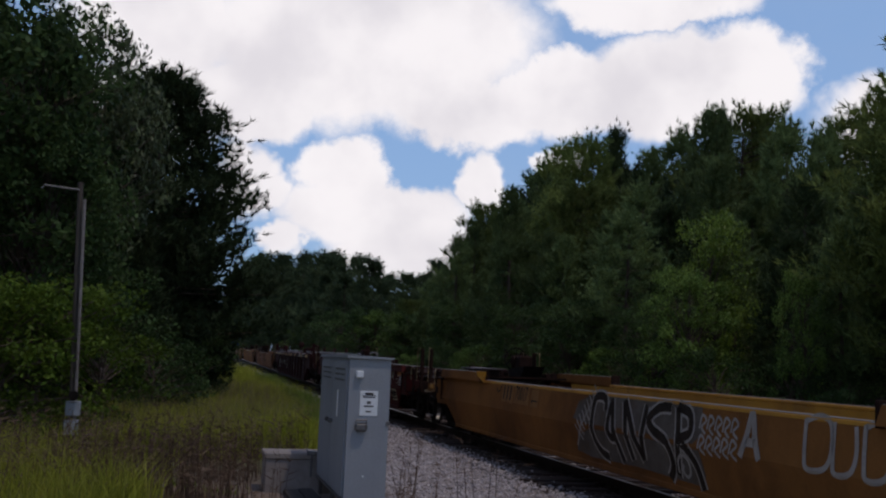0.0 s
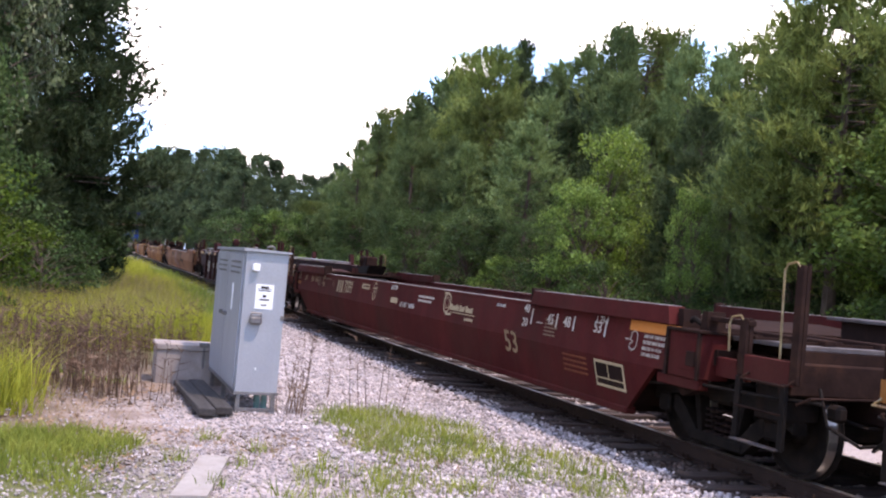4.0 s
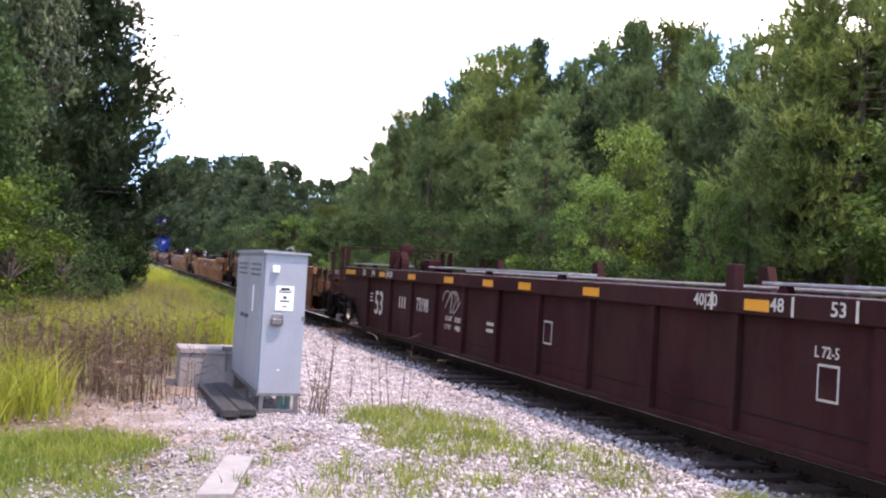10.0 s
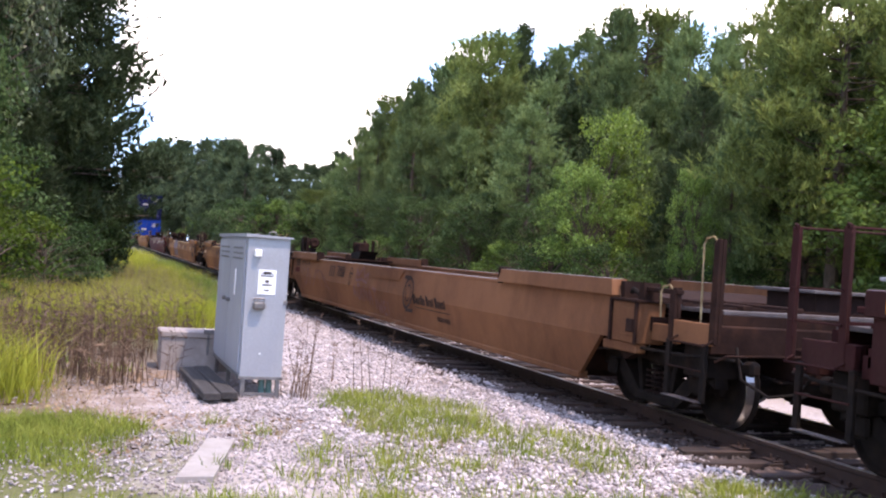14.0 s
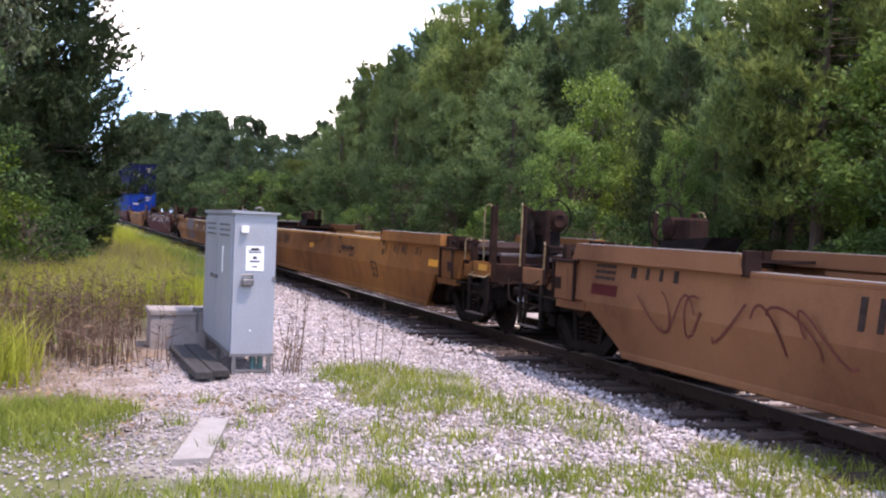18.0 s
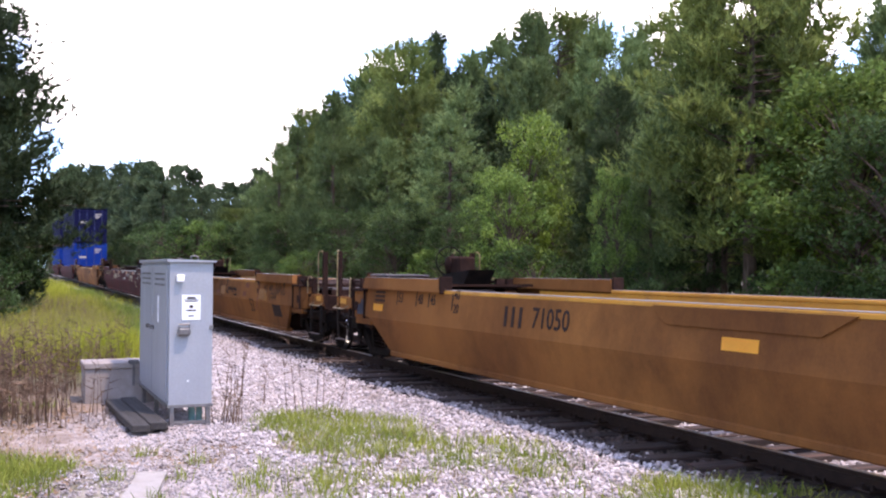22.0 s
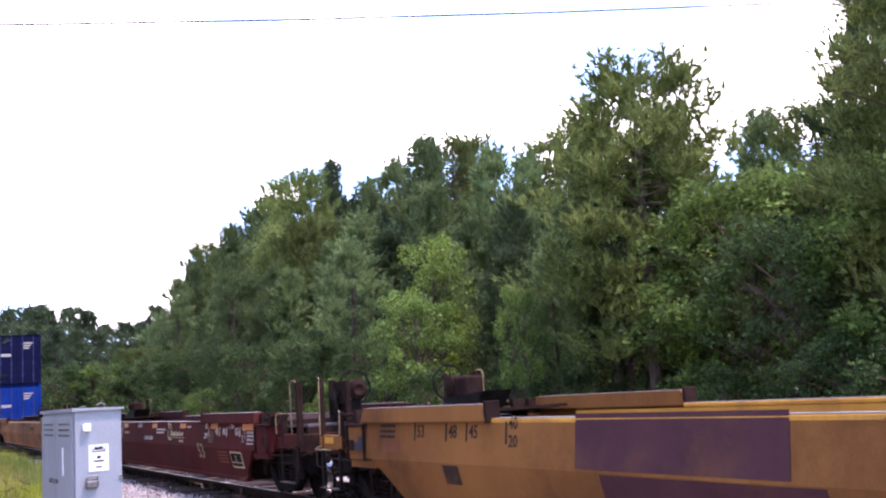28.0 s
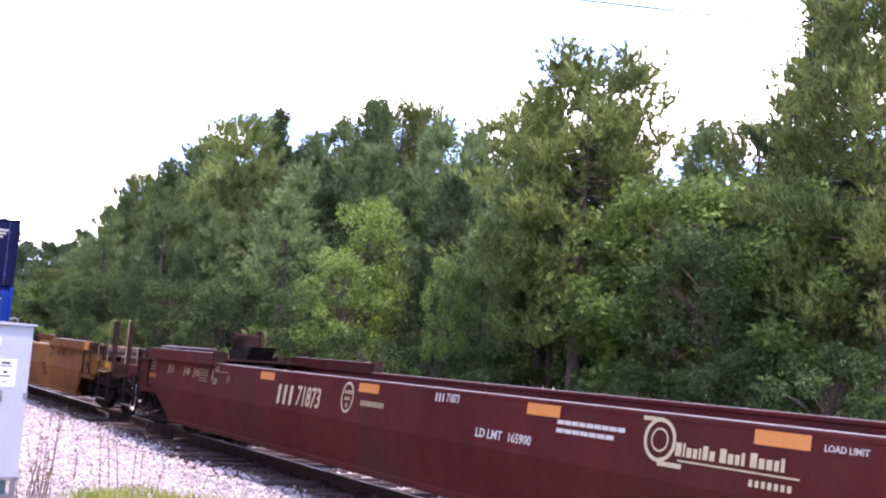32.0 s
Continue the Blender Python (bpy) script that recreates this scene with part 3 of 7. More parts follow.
def scatter_stones(name, n, where, size, seed, label, material="stone"):
    """Broken stones as one loose heap: each a squashed, twisted octahedron."""
    rng = np.random.default_rng(seed)
    c = where(rng, n)
    c[:, 2] += RISE(c[:, 1])
    n = len(c)
    base = np.array([(1, 0, 0), (-1, 0, 0), (0, 1, 0), (0, -1, 0), (0, 0, 1), (0, 0, -1)], float)
    tri = np.array([(0, 2, 4), (2, 1, 4), (1, 3, 4), (3, 0, 4), (2, 0, 5), (1, 2, 5), (3, 1, 5), (0, 3, 5)])
    r = rng.uniform(size[0], size[1], (n, 1, 1)) * rng.uniform(0.6, 1.3, (n, 6, 1))
    v = base[None] * r
    q = rng.normal(size=(n, 4))
    q /= np.linalg.norm(q, axis=1)[:, None]
    w, x, y, z = q.T
    R = np.stack([1 - 2 * (y * y + z * z), 2 * (x * y - z * w), 2 * (x * z + y * w), 2 * (x * y + z * w), 1 - 2 * (x * x + z * z), 2 * (y * z - x * w),
                  2 * (x * z - y * w), 2 * (y * z + x * w), 1 - 2 * (x * x + y * y)], 1).reshape(n, 3, 3)
    v = np.einsum("nij,nkj->nki", R, v) * np.array([1, 1, 0.75]) + c[:, None]
    f = tri[None] + 6 * np.arange(n)[:, None, None]
    tagged(new(name, soup(name, v.reshape(-1, 3), f.reshape(-1, 3), material)), label, "ballast", kind="stuff")


def ballast_place(rng, n):
    y = np.where(rng.random(n) < 0.86, 3 + 42 * rng.random(n) ** 1.7, rng.normal(1.5, 3.5, n))
    x = 5.35 - 3.2 * rng.random(n) ** 1.2 + rng.normal(0, 0.14, n)
    return np.stack([x, y, -0.02 + 0.02 * rng.random(n)], 1)


def ballast_track(rng, n):
    y = np.where(rng.random(n) < 0.86, 3 + 36 * rng.random(n) ** 1.7, rng.normal(1.5, 3.5, n))
    x = rng.uniform(6.3, 8.7, n) + rng.normal(0, 0.08, n)
    keep = (np.abs(x - X_T + 0.755) > 0.11) & (np.abs(x - X_T - 0.755) > 0.11)
    return np.stack([x, y, -0.055 + 0.02 * rng.random(n)], 1)[keep]


def ballast_shaded_strip(rng, n):
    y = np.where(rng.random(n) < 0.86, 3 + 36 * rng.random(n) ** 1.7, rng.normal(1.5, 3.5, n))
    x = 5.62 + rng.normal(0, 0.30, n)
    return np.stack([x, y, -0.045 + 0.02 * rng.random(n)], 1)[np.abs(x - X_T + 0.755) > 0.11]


def ballast_front(rng, n):
    x, y = rng.uniform(-0.6, 5.5, n), 5.2 + 7.5 * rng.random(n)
    keep = rng.random(n) < np.where(y < 7, 0.35, np.where((x < 0.9) & (y > 9.3), 0.10, np.where(x < 0.3, 0.5, 1.0)))
    return np.stack([x, y, np.full(n, -0.025) + 0.02 * rng.random(n)], 1)[keep]


def blades(name, pts, height, width, lean, material, seed, label, category="grass", seg=2, group=""):
    """Upright curved blades at the points, one loose mass."""
    rng = np.random.default_rng(seed)
    n = len(pts)
    ang = rng.uniform(0, 2 * np.pi, n)
    h = rng.uniform(height[0], height[1], n)
    w = rng.uniform(width[0], width[1], n)
    le = rng.uniform(0, lean, n) * h
    side = np.stack([np.cos(ang), np.sin(ang), np.zeros(n)], 1)
    fa = rng.uniform(0, 2 * np.pi, n)
    fwd = np.stack([np.cos(fa), np.sin(fa), np.zeros(n)], 1)
    up = np.array([0, 0, 1.0])
    p = np.asarray(pts)
    a, b = p - side * w[:, None] / 2, p + side * w[:, None] / 2
    mid = p + up * (h * 0.6)[:, None] + fwd * (le * 0.35)[:, None]
    c, d = mid + side * w[:, None] * 0.4, mid - side * w[:, None] * 0.4
    tip = p + up * h[:, None] + fwd * le[:, None]
    v = np.stack([a, b, c, d, tip], 1).reshape(-1, 3)
    o = 5 * np.arange(n)[:, None]
    f = np.concatenate([o + [0, 1, 2], o + [0, 2, 3], o + [3, 2, 4]])
    ob = tagged(new(name, soup(name, v, f, material)), label, category, group, "stuff")
    return ob


def patch_points(rng, n, cx, cy, rx, ry, clump=0.0):
    a, r = rng.uniform(0, 2 * np.pi, n), np.sqrt(rng.random(n))
    x, y = cx + rx * r * np.cos(a), cy + ry * r * np.sin(a)
    if clump:
        k = max(3, int(n / 45))
        c = rng.integers(0, k, n)
        x, y = x[c] + rng.normal(0, clump, n), y[c] + rng.normal(0, clump, n)
    return np.stack([x, y, RISE(y) - 0.05], 1)


def stalks(name, pts, height, seed, label):
    """Dry weed stalks with short side twigs, one loose mass."""
    rng = np.random.default_rng(seed)
    n = len(pts)
    h = rng.uniform(height[0], height[1], n)
    lean = rng.normal(0, 0.10, (n, 2)) * h[:, None]
    p = np.asarray(pts)
    tip = p + np.concatenate([lean, h[:, None]], 1)
    V, n_tri = [], 0
    for side in ((1, 0, 0), (0, 1, 0)):
        s = np.array(side) * 0.006
        V.append(np.stack([p - s, p + s, tip], 1))
    for k in range(7):
        f = rng.uniform(0.35, 0.95, (n, 1))
        a = p + (tip - p) * f
        d = rng.normal(size=(n, 3)) * np.array([0.08, 0.08, 0.04]) + np.array([0, 0, 0.05])
        w = np.cross(d, rng.normal(size=(n, 3)))
        w = w / np.linalg.norm(w, axis=1)[:, None] * 0.007
        V.append(np.stack([a - w, a + w, a + d], 1))
    v = np.concatenate(V).reshape(-1, 3)
    tagged(new(name, soup(name, v, np.arange(len(v)).reshape(-1, 3), "weed")), label, "weeds", kind="stuff")


def litter(name, pts, size, seed, label):
    """Small curled dry leaves lying about."""
    rng = np.random.default_rng(seed)
    n = len(pts)
    q = rng.uniform(0, 6.283, n)
    a = np.stack([np.cos(q), np.sin(q), rng.normal(0, 0.25, n)], 1) * rng.uniform(size * 0.5, size, (n, 1))
    b = np.stack([-np.sin(q), np.cos(q), rng.normal(0, 0.35, n)], 1) * rng.uniform(size * 0.25, size * 0.5, (n, 1))
    c = np.asarray(pts) + np.array([0, 0, 0.03])
    v = np.stack([c - a, c + b, c + a, c - b], 1).reshape(-1, 3)
    tagged(new(name, soup(name, v, np.arange(len(v)).reshape(-1, 4), "dead_leaf")), label, "leaf litter", kind="stuff")


def make_vegetation_floor():
    rng = np.random.default_rng(11)
    P = lambda *a, **k: patch_points(rng, *a, **k)
    # the strip between the trees and the ballast: lush near the cabinet, lower and greener towards the line
    near = [(-0.2, 21.5, 2.4, 4.2), (1.3, 19.8, 1.2, 1.9), (0.6, 27, 2.4, 6.0)]
    blades("tall_grass", np.concatenate([P(n, *a, clump=0.15) for n, a in zip((19000, 9000, 15000), near)] + [P(9000, 1.9, 42, 2.2, 13, clump=0.22), P(6000, 2.6, 75, 1.7, 26, clump=0.3), P(5200, -3.6, 16.5, 2.2, 3.0, clump=0.2)]),
           (0.22, 0.72), (0.008, 0.021), 0.75, "tallgrass", 1, "tall yellow-green grass between the track and the trees")
    blades("verge_grass", np.concatenate([P(2600, 3.6, 33.5, 0.45, 6.0, clump=0.10), P(1500, 3.9, 52, 0.5, 10.0, clump=0.12), P(1100, 2.9, 24.5, 0.4, 2.5, clump=0.09)]), (0.25, 0.66), (0.012, 0.028), 0.5, "verge", 12, "clumps of darker green grass along the edge of the ballast")
    blades("straw_grass", np.concatenate([P(n, *a, clump=0.35) for n, a in zip((2400, 600, 2600), near)] + [P(1600, 1.6, 36, 1.8, 7, clump=0.4)]), (0.5, 0.92), (0.006, 0.013), 0.5, "straw", 7, "straw-coloured seed heads over tall grass")
    blades("leafy_weeds", np.concatenate([P(1000, -1.3, 12.2, 0.9, 1.5, clump=0.16), P(2000, -2.6, 13.4, 1.4, 1.5, clump=0.14), P(500, -0.9, 10.8, 0.5, 0.5, clump=0.10)]), (0.15, 0.80), (0.006, 0.016), 0.9, "tallgrass", 13, "leafy green weeds standing among dry stalks", category="weeds")
    stalks("dry_weeds", np.concatenate([P(330, -0.4, 14.6, 1.7, 1.8, clump=0.35), P(110, 0.9, 15.4, 0.9, 0.8, clump=0.3), P(190, -0.5, 12.4, 0.9, 1.1, clump=0.3), P(330, -2.6, 13.4, 1.6, 1.8, clump=0.4), P(26, 0.7, 12.1, 0.6, 0.7, clump=0.3), P(16, 2.40, 11.6, 0.10, 0.5, clump=0.06), P(4, 3.2, 12.3, 0.5, 0.8, clump=0.1), P(4, 3.7, 11.4, 0.3, 0.5, clump=0.1)]),
           (0.40, 1.12), 2, "dry brown weed stalks standing round the cabinet")
    lawn = [P(12000, -1.5, 8.8, 1.7, 1.0, clump=0.16), P(2600, 0.0, 9.3, 0.55, 0.5, clump=0.10), P(2200, -2.6, 10.2, 1.2, 0.9, clump=0.14), P(5200, 0.6, 6.1, 3.4, 0.60, clump=0.10), P(5200, 3.35, 10.3, 0.85, 1.5, clump=0.12), P(1700, 4.2, 8.4, 0.8, 1.0, clump=0.10),
            P(2600, 3.6, 6.2, 1.9, 0.9, clump=0.09), P(900, 2.4, 7.6, 0.8, 0.8, clump=0.10), P(2200, 5.0, 5.9, 0.7, 0.9, clump=0.10), P(900, -0.4, 7.6, 0.6, 0.6, clump=0.10), P(900, 2.2, 8.6, 2.0, 1.4, clump=0.06), P(500, -0.5, 13.6, 1.2, 0.8, clump=0.1), P(5000, -1.0, 2.2, 3.4, 3.2, clump=0.2)]
    blades("short_grass", np.concatenate(lawn), (0.03, 0.19), (0.005, 0.012), 1.1, "grass", 3, "patchy short green grass growing through gravel")
    blades("dry_grass", np.concatenate([P(2400, -1.6, 12.4, 2.2, 2.0, clump=0.25), P(500, 3.4, 8.8, 1.2, 1.6, clump=0.15), P(500, 0.5, 9.4, 1.6, 1.0, clump=0.2)]), (0.03, 0.15), (0.005, 0.011), 1.2, "straw", 8, "dry straw-coloured grass lying on bare earth")
    litter("leaf_litter", np.concatenate([P(5200, -1.4, 12.2, 2.6, 2.4, clump=0.35), P(900, 0.6, 9.6, 1.6, 1.2, clump=0.25), P(500, 2.6, 9.6, 1.6, 1.6, clump=0.15)]), 0.045, 9, "dry brown leaves scattered over bare earth")
    blades("lineside_grass", P(16000, 11.5, 16, 1.6, 15, clump=0.2), (0.25, 0.6), (0.015, 0.03), 0.5, "tallgrass", 4, "green grass strip beyond the track")


# ---- the train ----
PAL = {
    "maroon": dict(side="maroon", top="maroon", inner="maroon", fit="grime", text="white"),
    "orange": dict(side="orange", top="orange", inner="yellow", fit="grime", text="black"),
    "salmon": dict(side="salmon", top="salmon", inner="salmon", fit="grime", text="black"),
    "brown": dict(side="brown", top="brown", inner="brown", fit="brown", text="white"),
}


def side_x(z, style):
    """How far the near side of a car stands out at height z (negative x)."""
    if style == "ribbed":
        return -1.487 if z > 1.44 else -1.395
    return -1.45 + (z - 0.93) / 0.60 * 0.07 if z > 0.93 else -1.45 + (0.93 - z) / 0.51 * 0.13


def on_side(u, z, style, proud=0.004):
    """A pose on the near side: x along the side to the right, y up, z out."""
    tilt = 0.0 if style == "ribbed" else (math.degrees(math.atan(0.07 / 0.60)) if z > 0.93 else -math.degrees(math.atan(0.13 / 0.51)))
    base = Matrix(((0, 0, -1, side_x(z, style) - proud), (-1, 0, 0, u), (0, 1, 0, z), (0, 0, 0, 1)))
    return base @ pose(0, 0, 0, -tilt, 0, 0)


def letters(text, u, z, size, material, car, style, width=None, name="lettering"):
    """Text whose left end is at u and whose middle is at height z; width squeezes it."""
    cu = bpy.data.curves.new(name, "FONT")
    cu.body, cu.size, cu.extrude, cu.align_y = text, size * 1.38, 0.0015, "CENTER"
    cu.resolution_u, cu.offset = 2, size * 0.014
    cu.materials.append(M[material])
    ob = new(name, cu)
    ob.parent = car
    sx = 1.0
    if width:
        sx = width / (0.62 * size * 1.38 * len(text) * 0.92)
    ob.matrix_basis = on_side(u, z, style) @ Matrix.Diagonal((sx, 1, 1, 1))
    return ob


def plate(name, u0, u1, z, h, material, car, style, proud=0.004, label=""):
    """A flat painted or stuck-on rectangle from u0 (left) to u1 (right)."""
    ob = part(name, box(B(), 0, abs(u0 - u1), -h / 2, h / 2, -0.002, 0.002), material, car, label)
    ob.matrix_basis = on_side(u0, z, style, proud)
    return ob


def bars(name, u, z, widths, h, material, car, style, gap=0.35):
    """A row of plain bars that stands for writing too small or not to be spelled out."""
    bm, x = B(), 0.0
    for w in widths:
        box(bm, x, x + w, -h / 2, h / 2, -0.0015, 0.0015)
        x += w + h * gap
    ob = tagged(part(name, bm, material, car), kind="stuff")
    ob.matrix_basis = on_side(u, z, style)
    return ob


def ring_mark(u, z, r, material, car, style, squash=1.0):
    bm = B()
    n = 28
    vo = [bm.verts.new((r * squash * math.cos(2 * math.pi * k / n), r * math.sin(2 * math.pi * k / n), 0.001)) for k in range(n)]
    vi = [bm.verts.new((0.84 * r * squash * math.cos(2 * math.pi * k / n), 0.84 * r * math.sin(2 * math.pi * k / n), 0.001)) for k in range(n)]
    for k in range(n):
        bm.faces.new((vo[k], vo[(k + 1) % n], vi[(k + 1) % n], vi[k]))
    ob = part("round_stencil", bm, material, car)
    ob.matrix_basis = on_side(u, z, style)
    for txt, dz, size, wide in (("EXCEEDS", 0.32, 0.22, 1.25), ("PLATE", -0.08, 0.22, 0.85), ("H", -0.52, 0.34, 0.24)):
        letters(txt, u + r * squash * wide / 2, z + r * dz, r * size, material, car, style, r * squash * wide)
    return ob


def strokes(name, u, z, paths, r, material, car, style):
    """Sprayed lines: flat ribbons along paths given in metres from (u, z)."""
    bm = B()
    for path in paths:
        pts = [Vector((x, y, 0)) for x, y in path]
        left, right = [], []
        for i, p in enumerate(pts):
            d = (pts[min(i + 1, len(pts) - 1)] - pts[max(i - 1, 0)]).normalized()
            nrm = Vector((-d.y, d.x, 0)) * r
            left.append(bm.verts.new(p + nrm))
            right.append(bm.verts.new(p - nrm))
        for i in range(len(pts) - 1):
            bm.faces.new((left[i], left[i + 1], right[i + 1], right[i]))
    ob = part(name, bm, material, car)
    ob.matrix_basis = on_side(u, z, style, 0.007)
    return ob


def spray(name, paths, r, material, car, style, proud=0.006, label=""):
    """Sprayed lines that follow the side's fold: ribbons along (u, z) paths."""
    bm = B()
    for path in paths:
        pts = []
        for (u0, z0), (u1, z1) in zip(path, path[1:]):
            n = max(1, int(math.hypot(u1 - u0, z1 - z0) / 0.05))
            pts += [(u0 + (u1 - u0) * k / n, z0 + (z1 - z0) * k / n) for k in range(n)]
        pts.append(path[-1])
        rows = []
        for i, (u, z) in enumerate(pts):
            p, q = pts[max(i - 1, 0)], pts[min(i + 1, len(pts) - 1)]
            d = Vector((q[0] - p[0], q[1] - p[1])).normalized()
            rows.append([bm.verts.new((side_x(z + k * r * d.x, style) - proud, u - k * r * d.y, z + k * r * d.x)) for k in (-1, 0, 1)])
        for g, h in zip(rows, rows[1:]):
            for k in (0, 1):
                bm.faces.new((g[k], g[k + 1], h[k + 1], h[k]))
    return part(name, bm, material, car, label)


def bend(pts, n=5):
    """A smooth line through points."""
    out = []
    for i in range(len(pts) - 1):
        p0, p1, p2, p3 = pts[max(i - 1, 0)], pts[i], pts[i + 1], pts[min(i + 2, len(pts) - 1)]
        for k in range(n):
            t = k / n
            out.append(tuple(0.5 * (2 * b + (c - a) * t + (2 * a - 5 * b + 4 * c - d) * t * t + (3 * b - a - 3 * c + d) * t ** 3) for a, b, c, d in zip(p0, p1, p2, p3)))
    return out + [pts[-1]]


def curvy(rng, x0, y0, w, h, n=14):
    """A looping sprayed line within a box."""
    a, b, c = rng.uniform(0, 6), rng.uniform(0, 6), rng.choice((1.0, 1.5, 2.0))
    return [(x0 + w * (0.5 + 0.5 * math.sin(a + 3.2 * k / n)), y0 + h * (0.5 + 0.5 * math.sin(b + c * 3.6 * k / n))) for k in range(n + 1)]


_wheel = {}


def wheelset(car, u):
    if not _wheel:
        bm = lathe(B(), [(0.685, 0.10), (0.70, 0.445), (0.715, 0.452), (0.73, 0.425), (0.745, 0.420), (0.84, 0.412), (0.842, 0.385), (0.80, 0.36), (0.775, 0.20), (0.80, 0.13), (0.86, 0.12), (0.90, 0.075), (1.02, 0.075)], 36)
        bm2 = lathe(bm, [(-1.02, 0.075), (-0.90, 0.075), (-0.86, 0.12), (-0.80, 0.13), (-0.775, 0.20), (-0.80, 0.36), (-0.842, 0.385), (-0.84, 0.412), (-0.745, 0.420), (-0.73, 0.425), (-0.715, 0.452), (-0.70, 0.445), (-0.685, 0.10)], 36)
        lathe(bm2, [(-0.69, 0.085), (0.69, 0.085)], 14)
        me = bpy.data.meshes.new("wheelset")
        bmesh.ops.recalc_face_normals(bm2, faces=bm2.faces)
        bm2.to_mesh(me)
        bm2.free()
        me.materials.append(M["steel"])
        _wheel["set"] = me
        for s in (-1, 1):
            bm = lathe(B(), [(s * 0.748, 0.4205), (s * 0.75, 0.4225), (s * 0.835, 0.4145), (s * 0.837, 0.411)], 36, caps=False)
            me = bpy.data.meshes.new("tread")
            bm.to_mesh(me)
            bm.free()
            me.materials.append(M["tread"])
            _wheel[s] = me
    w = part("wheelset", _wheel["set"], "steel", car)
    for s in (-1, 1):
        part("tread", _wheel[s], "tread", w, "polished running tread")
    w["u"] = u
    w.matrix_basis = pose(0, u, RAIL_Z + 0.42)
    return w


def truck(car, uc):
    """A two-axle truck about uc: side frames, springs, bolster, brake beam, wheelsets."""
    for s in (-1, 1):
        bm = B()
        z0 = RAIL_Z + 0.42
        # the frame as top chord, two legs and a lower chord round the spring opening
        prism(bm, [(uc + a, b) for a, b in [(-1.12, z0 + 0.0), (-1.10, z0 + 0.16), (-0.80, z0 + 0.19), (-0.45, z0 + 0.27), (0.45, z0 + 0.27), (0.80, z0 + 0.19), (1.10, z0 + 0.16), (1.12, z0 + 0.0), (0.95, z0 + 0.07), (0.42, z0 + 0.15), (-0.42, z0 + 0.15), (-0.95, z0 + 0.07)]], "x", s * 0.93, s * 1.08)
        for d in (-1, 1):
            prism(bm, [(uc + d * a, b) for a, b in [(0.98, z0 + 0.05), (0.72, z0 - 0.08), (0.42, z0 - 0.30), (0.28, z0 - 0.24), (0.52, z0 - 0.02), (0.70, z0 + 0.10)]], "x", s * 0.94, s * 1.07)
            prism(bm, [(uc + d * a, b) for a, b in [(0.30, z0 - 0.26), (0.42, z0 + 0.17), (0.33, z0 + 0.17), (0.24, z0 - 0.22)]], "x", s * 0.95, s * 1.06)
            lathe_c = s * 1.075
            box(bm, min(lathe_c, lathe_c + s * 0.05), max(lathe_c, lathe_c + s * 0.05), uc + d * 0.87 - 0.11, uc + d * 0.87 + 0.11, z0 - 0.10, z0 + 0.10, 0.03)
        box(bm, min(s * 0.93, s * 1.08), max(s * 0.93, s * 1.08), uc - 0.42, uc + 0.42, z0 - 0.31, z0 - 0.20, 0.02)
        frame_part = part("side_frame", bm, "steel", car)
        for k in (-0.16, 0.0, 0.16):
            bm = B()
            for i in range(5):
                zz = z0 - 0.19 + 0.055 * i
                lathe_pts = [(uc + k + 0.065 * math.cos(a * math.pi / 5), zz, 0.065 * math.sin(a * math.pi / 5)) for a in range(11)]
                tube(bm, [(s * 1.0 + q, p, h) for p, h, q in lathe_pts], 0.014, 5)
            part("spring", bm, "under", frame_part)
    bm = box(B(), -1.06, 1.06, uc - 0.20, uc + 0.20, RAIL_Z + 0.52, RAIL_Z + 0.74, 0.03)
    box(bm, -0.35, 0.35, uc - 0.5, uc + 0.5, RAIL_Z + 0.30, RAIL_Z + 0.36)
    part("bolster", bm, "steel", car)
    for d in (-1, 1):
        part("brake_beam", tube(B(), [(-0.8, uc + d * 0.42, RAIL_Z + 0.30), (0.8, uc + d * 0.42, RAIL_Z + 0.30)], 0.035, 6), "steel", car)
        wheelset(car, uc + d * 0.87)


def mirror_y(u, rear):
    return PITCH - u if rear else u


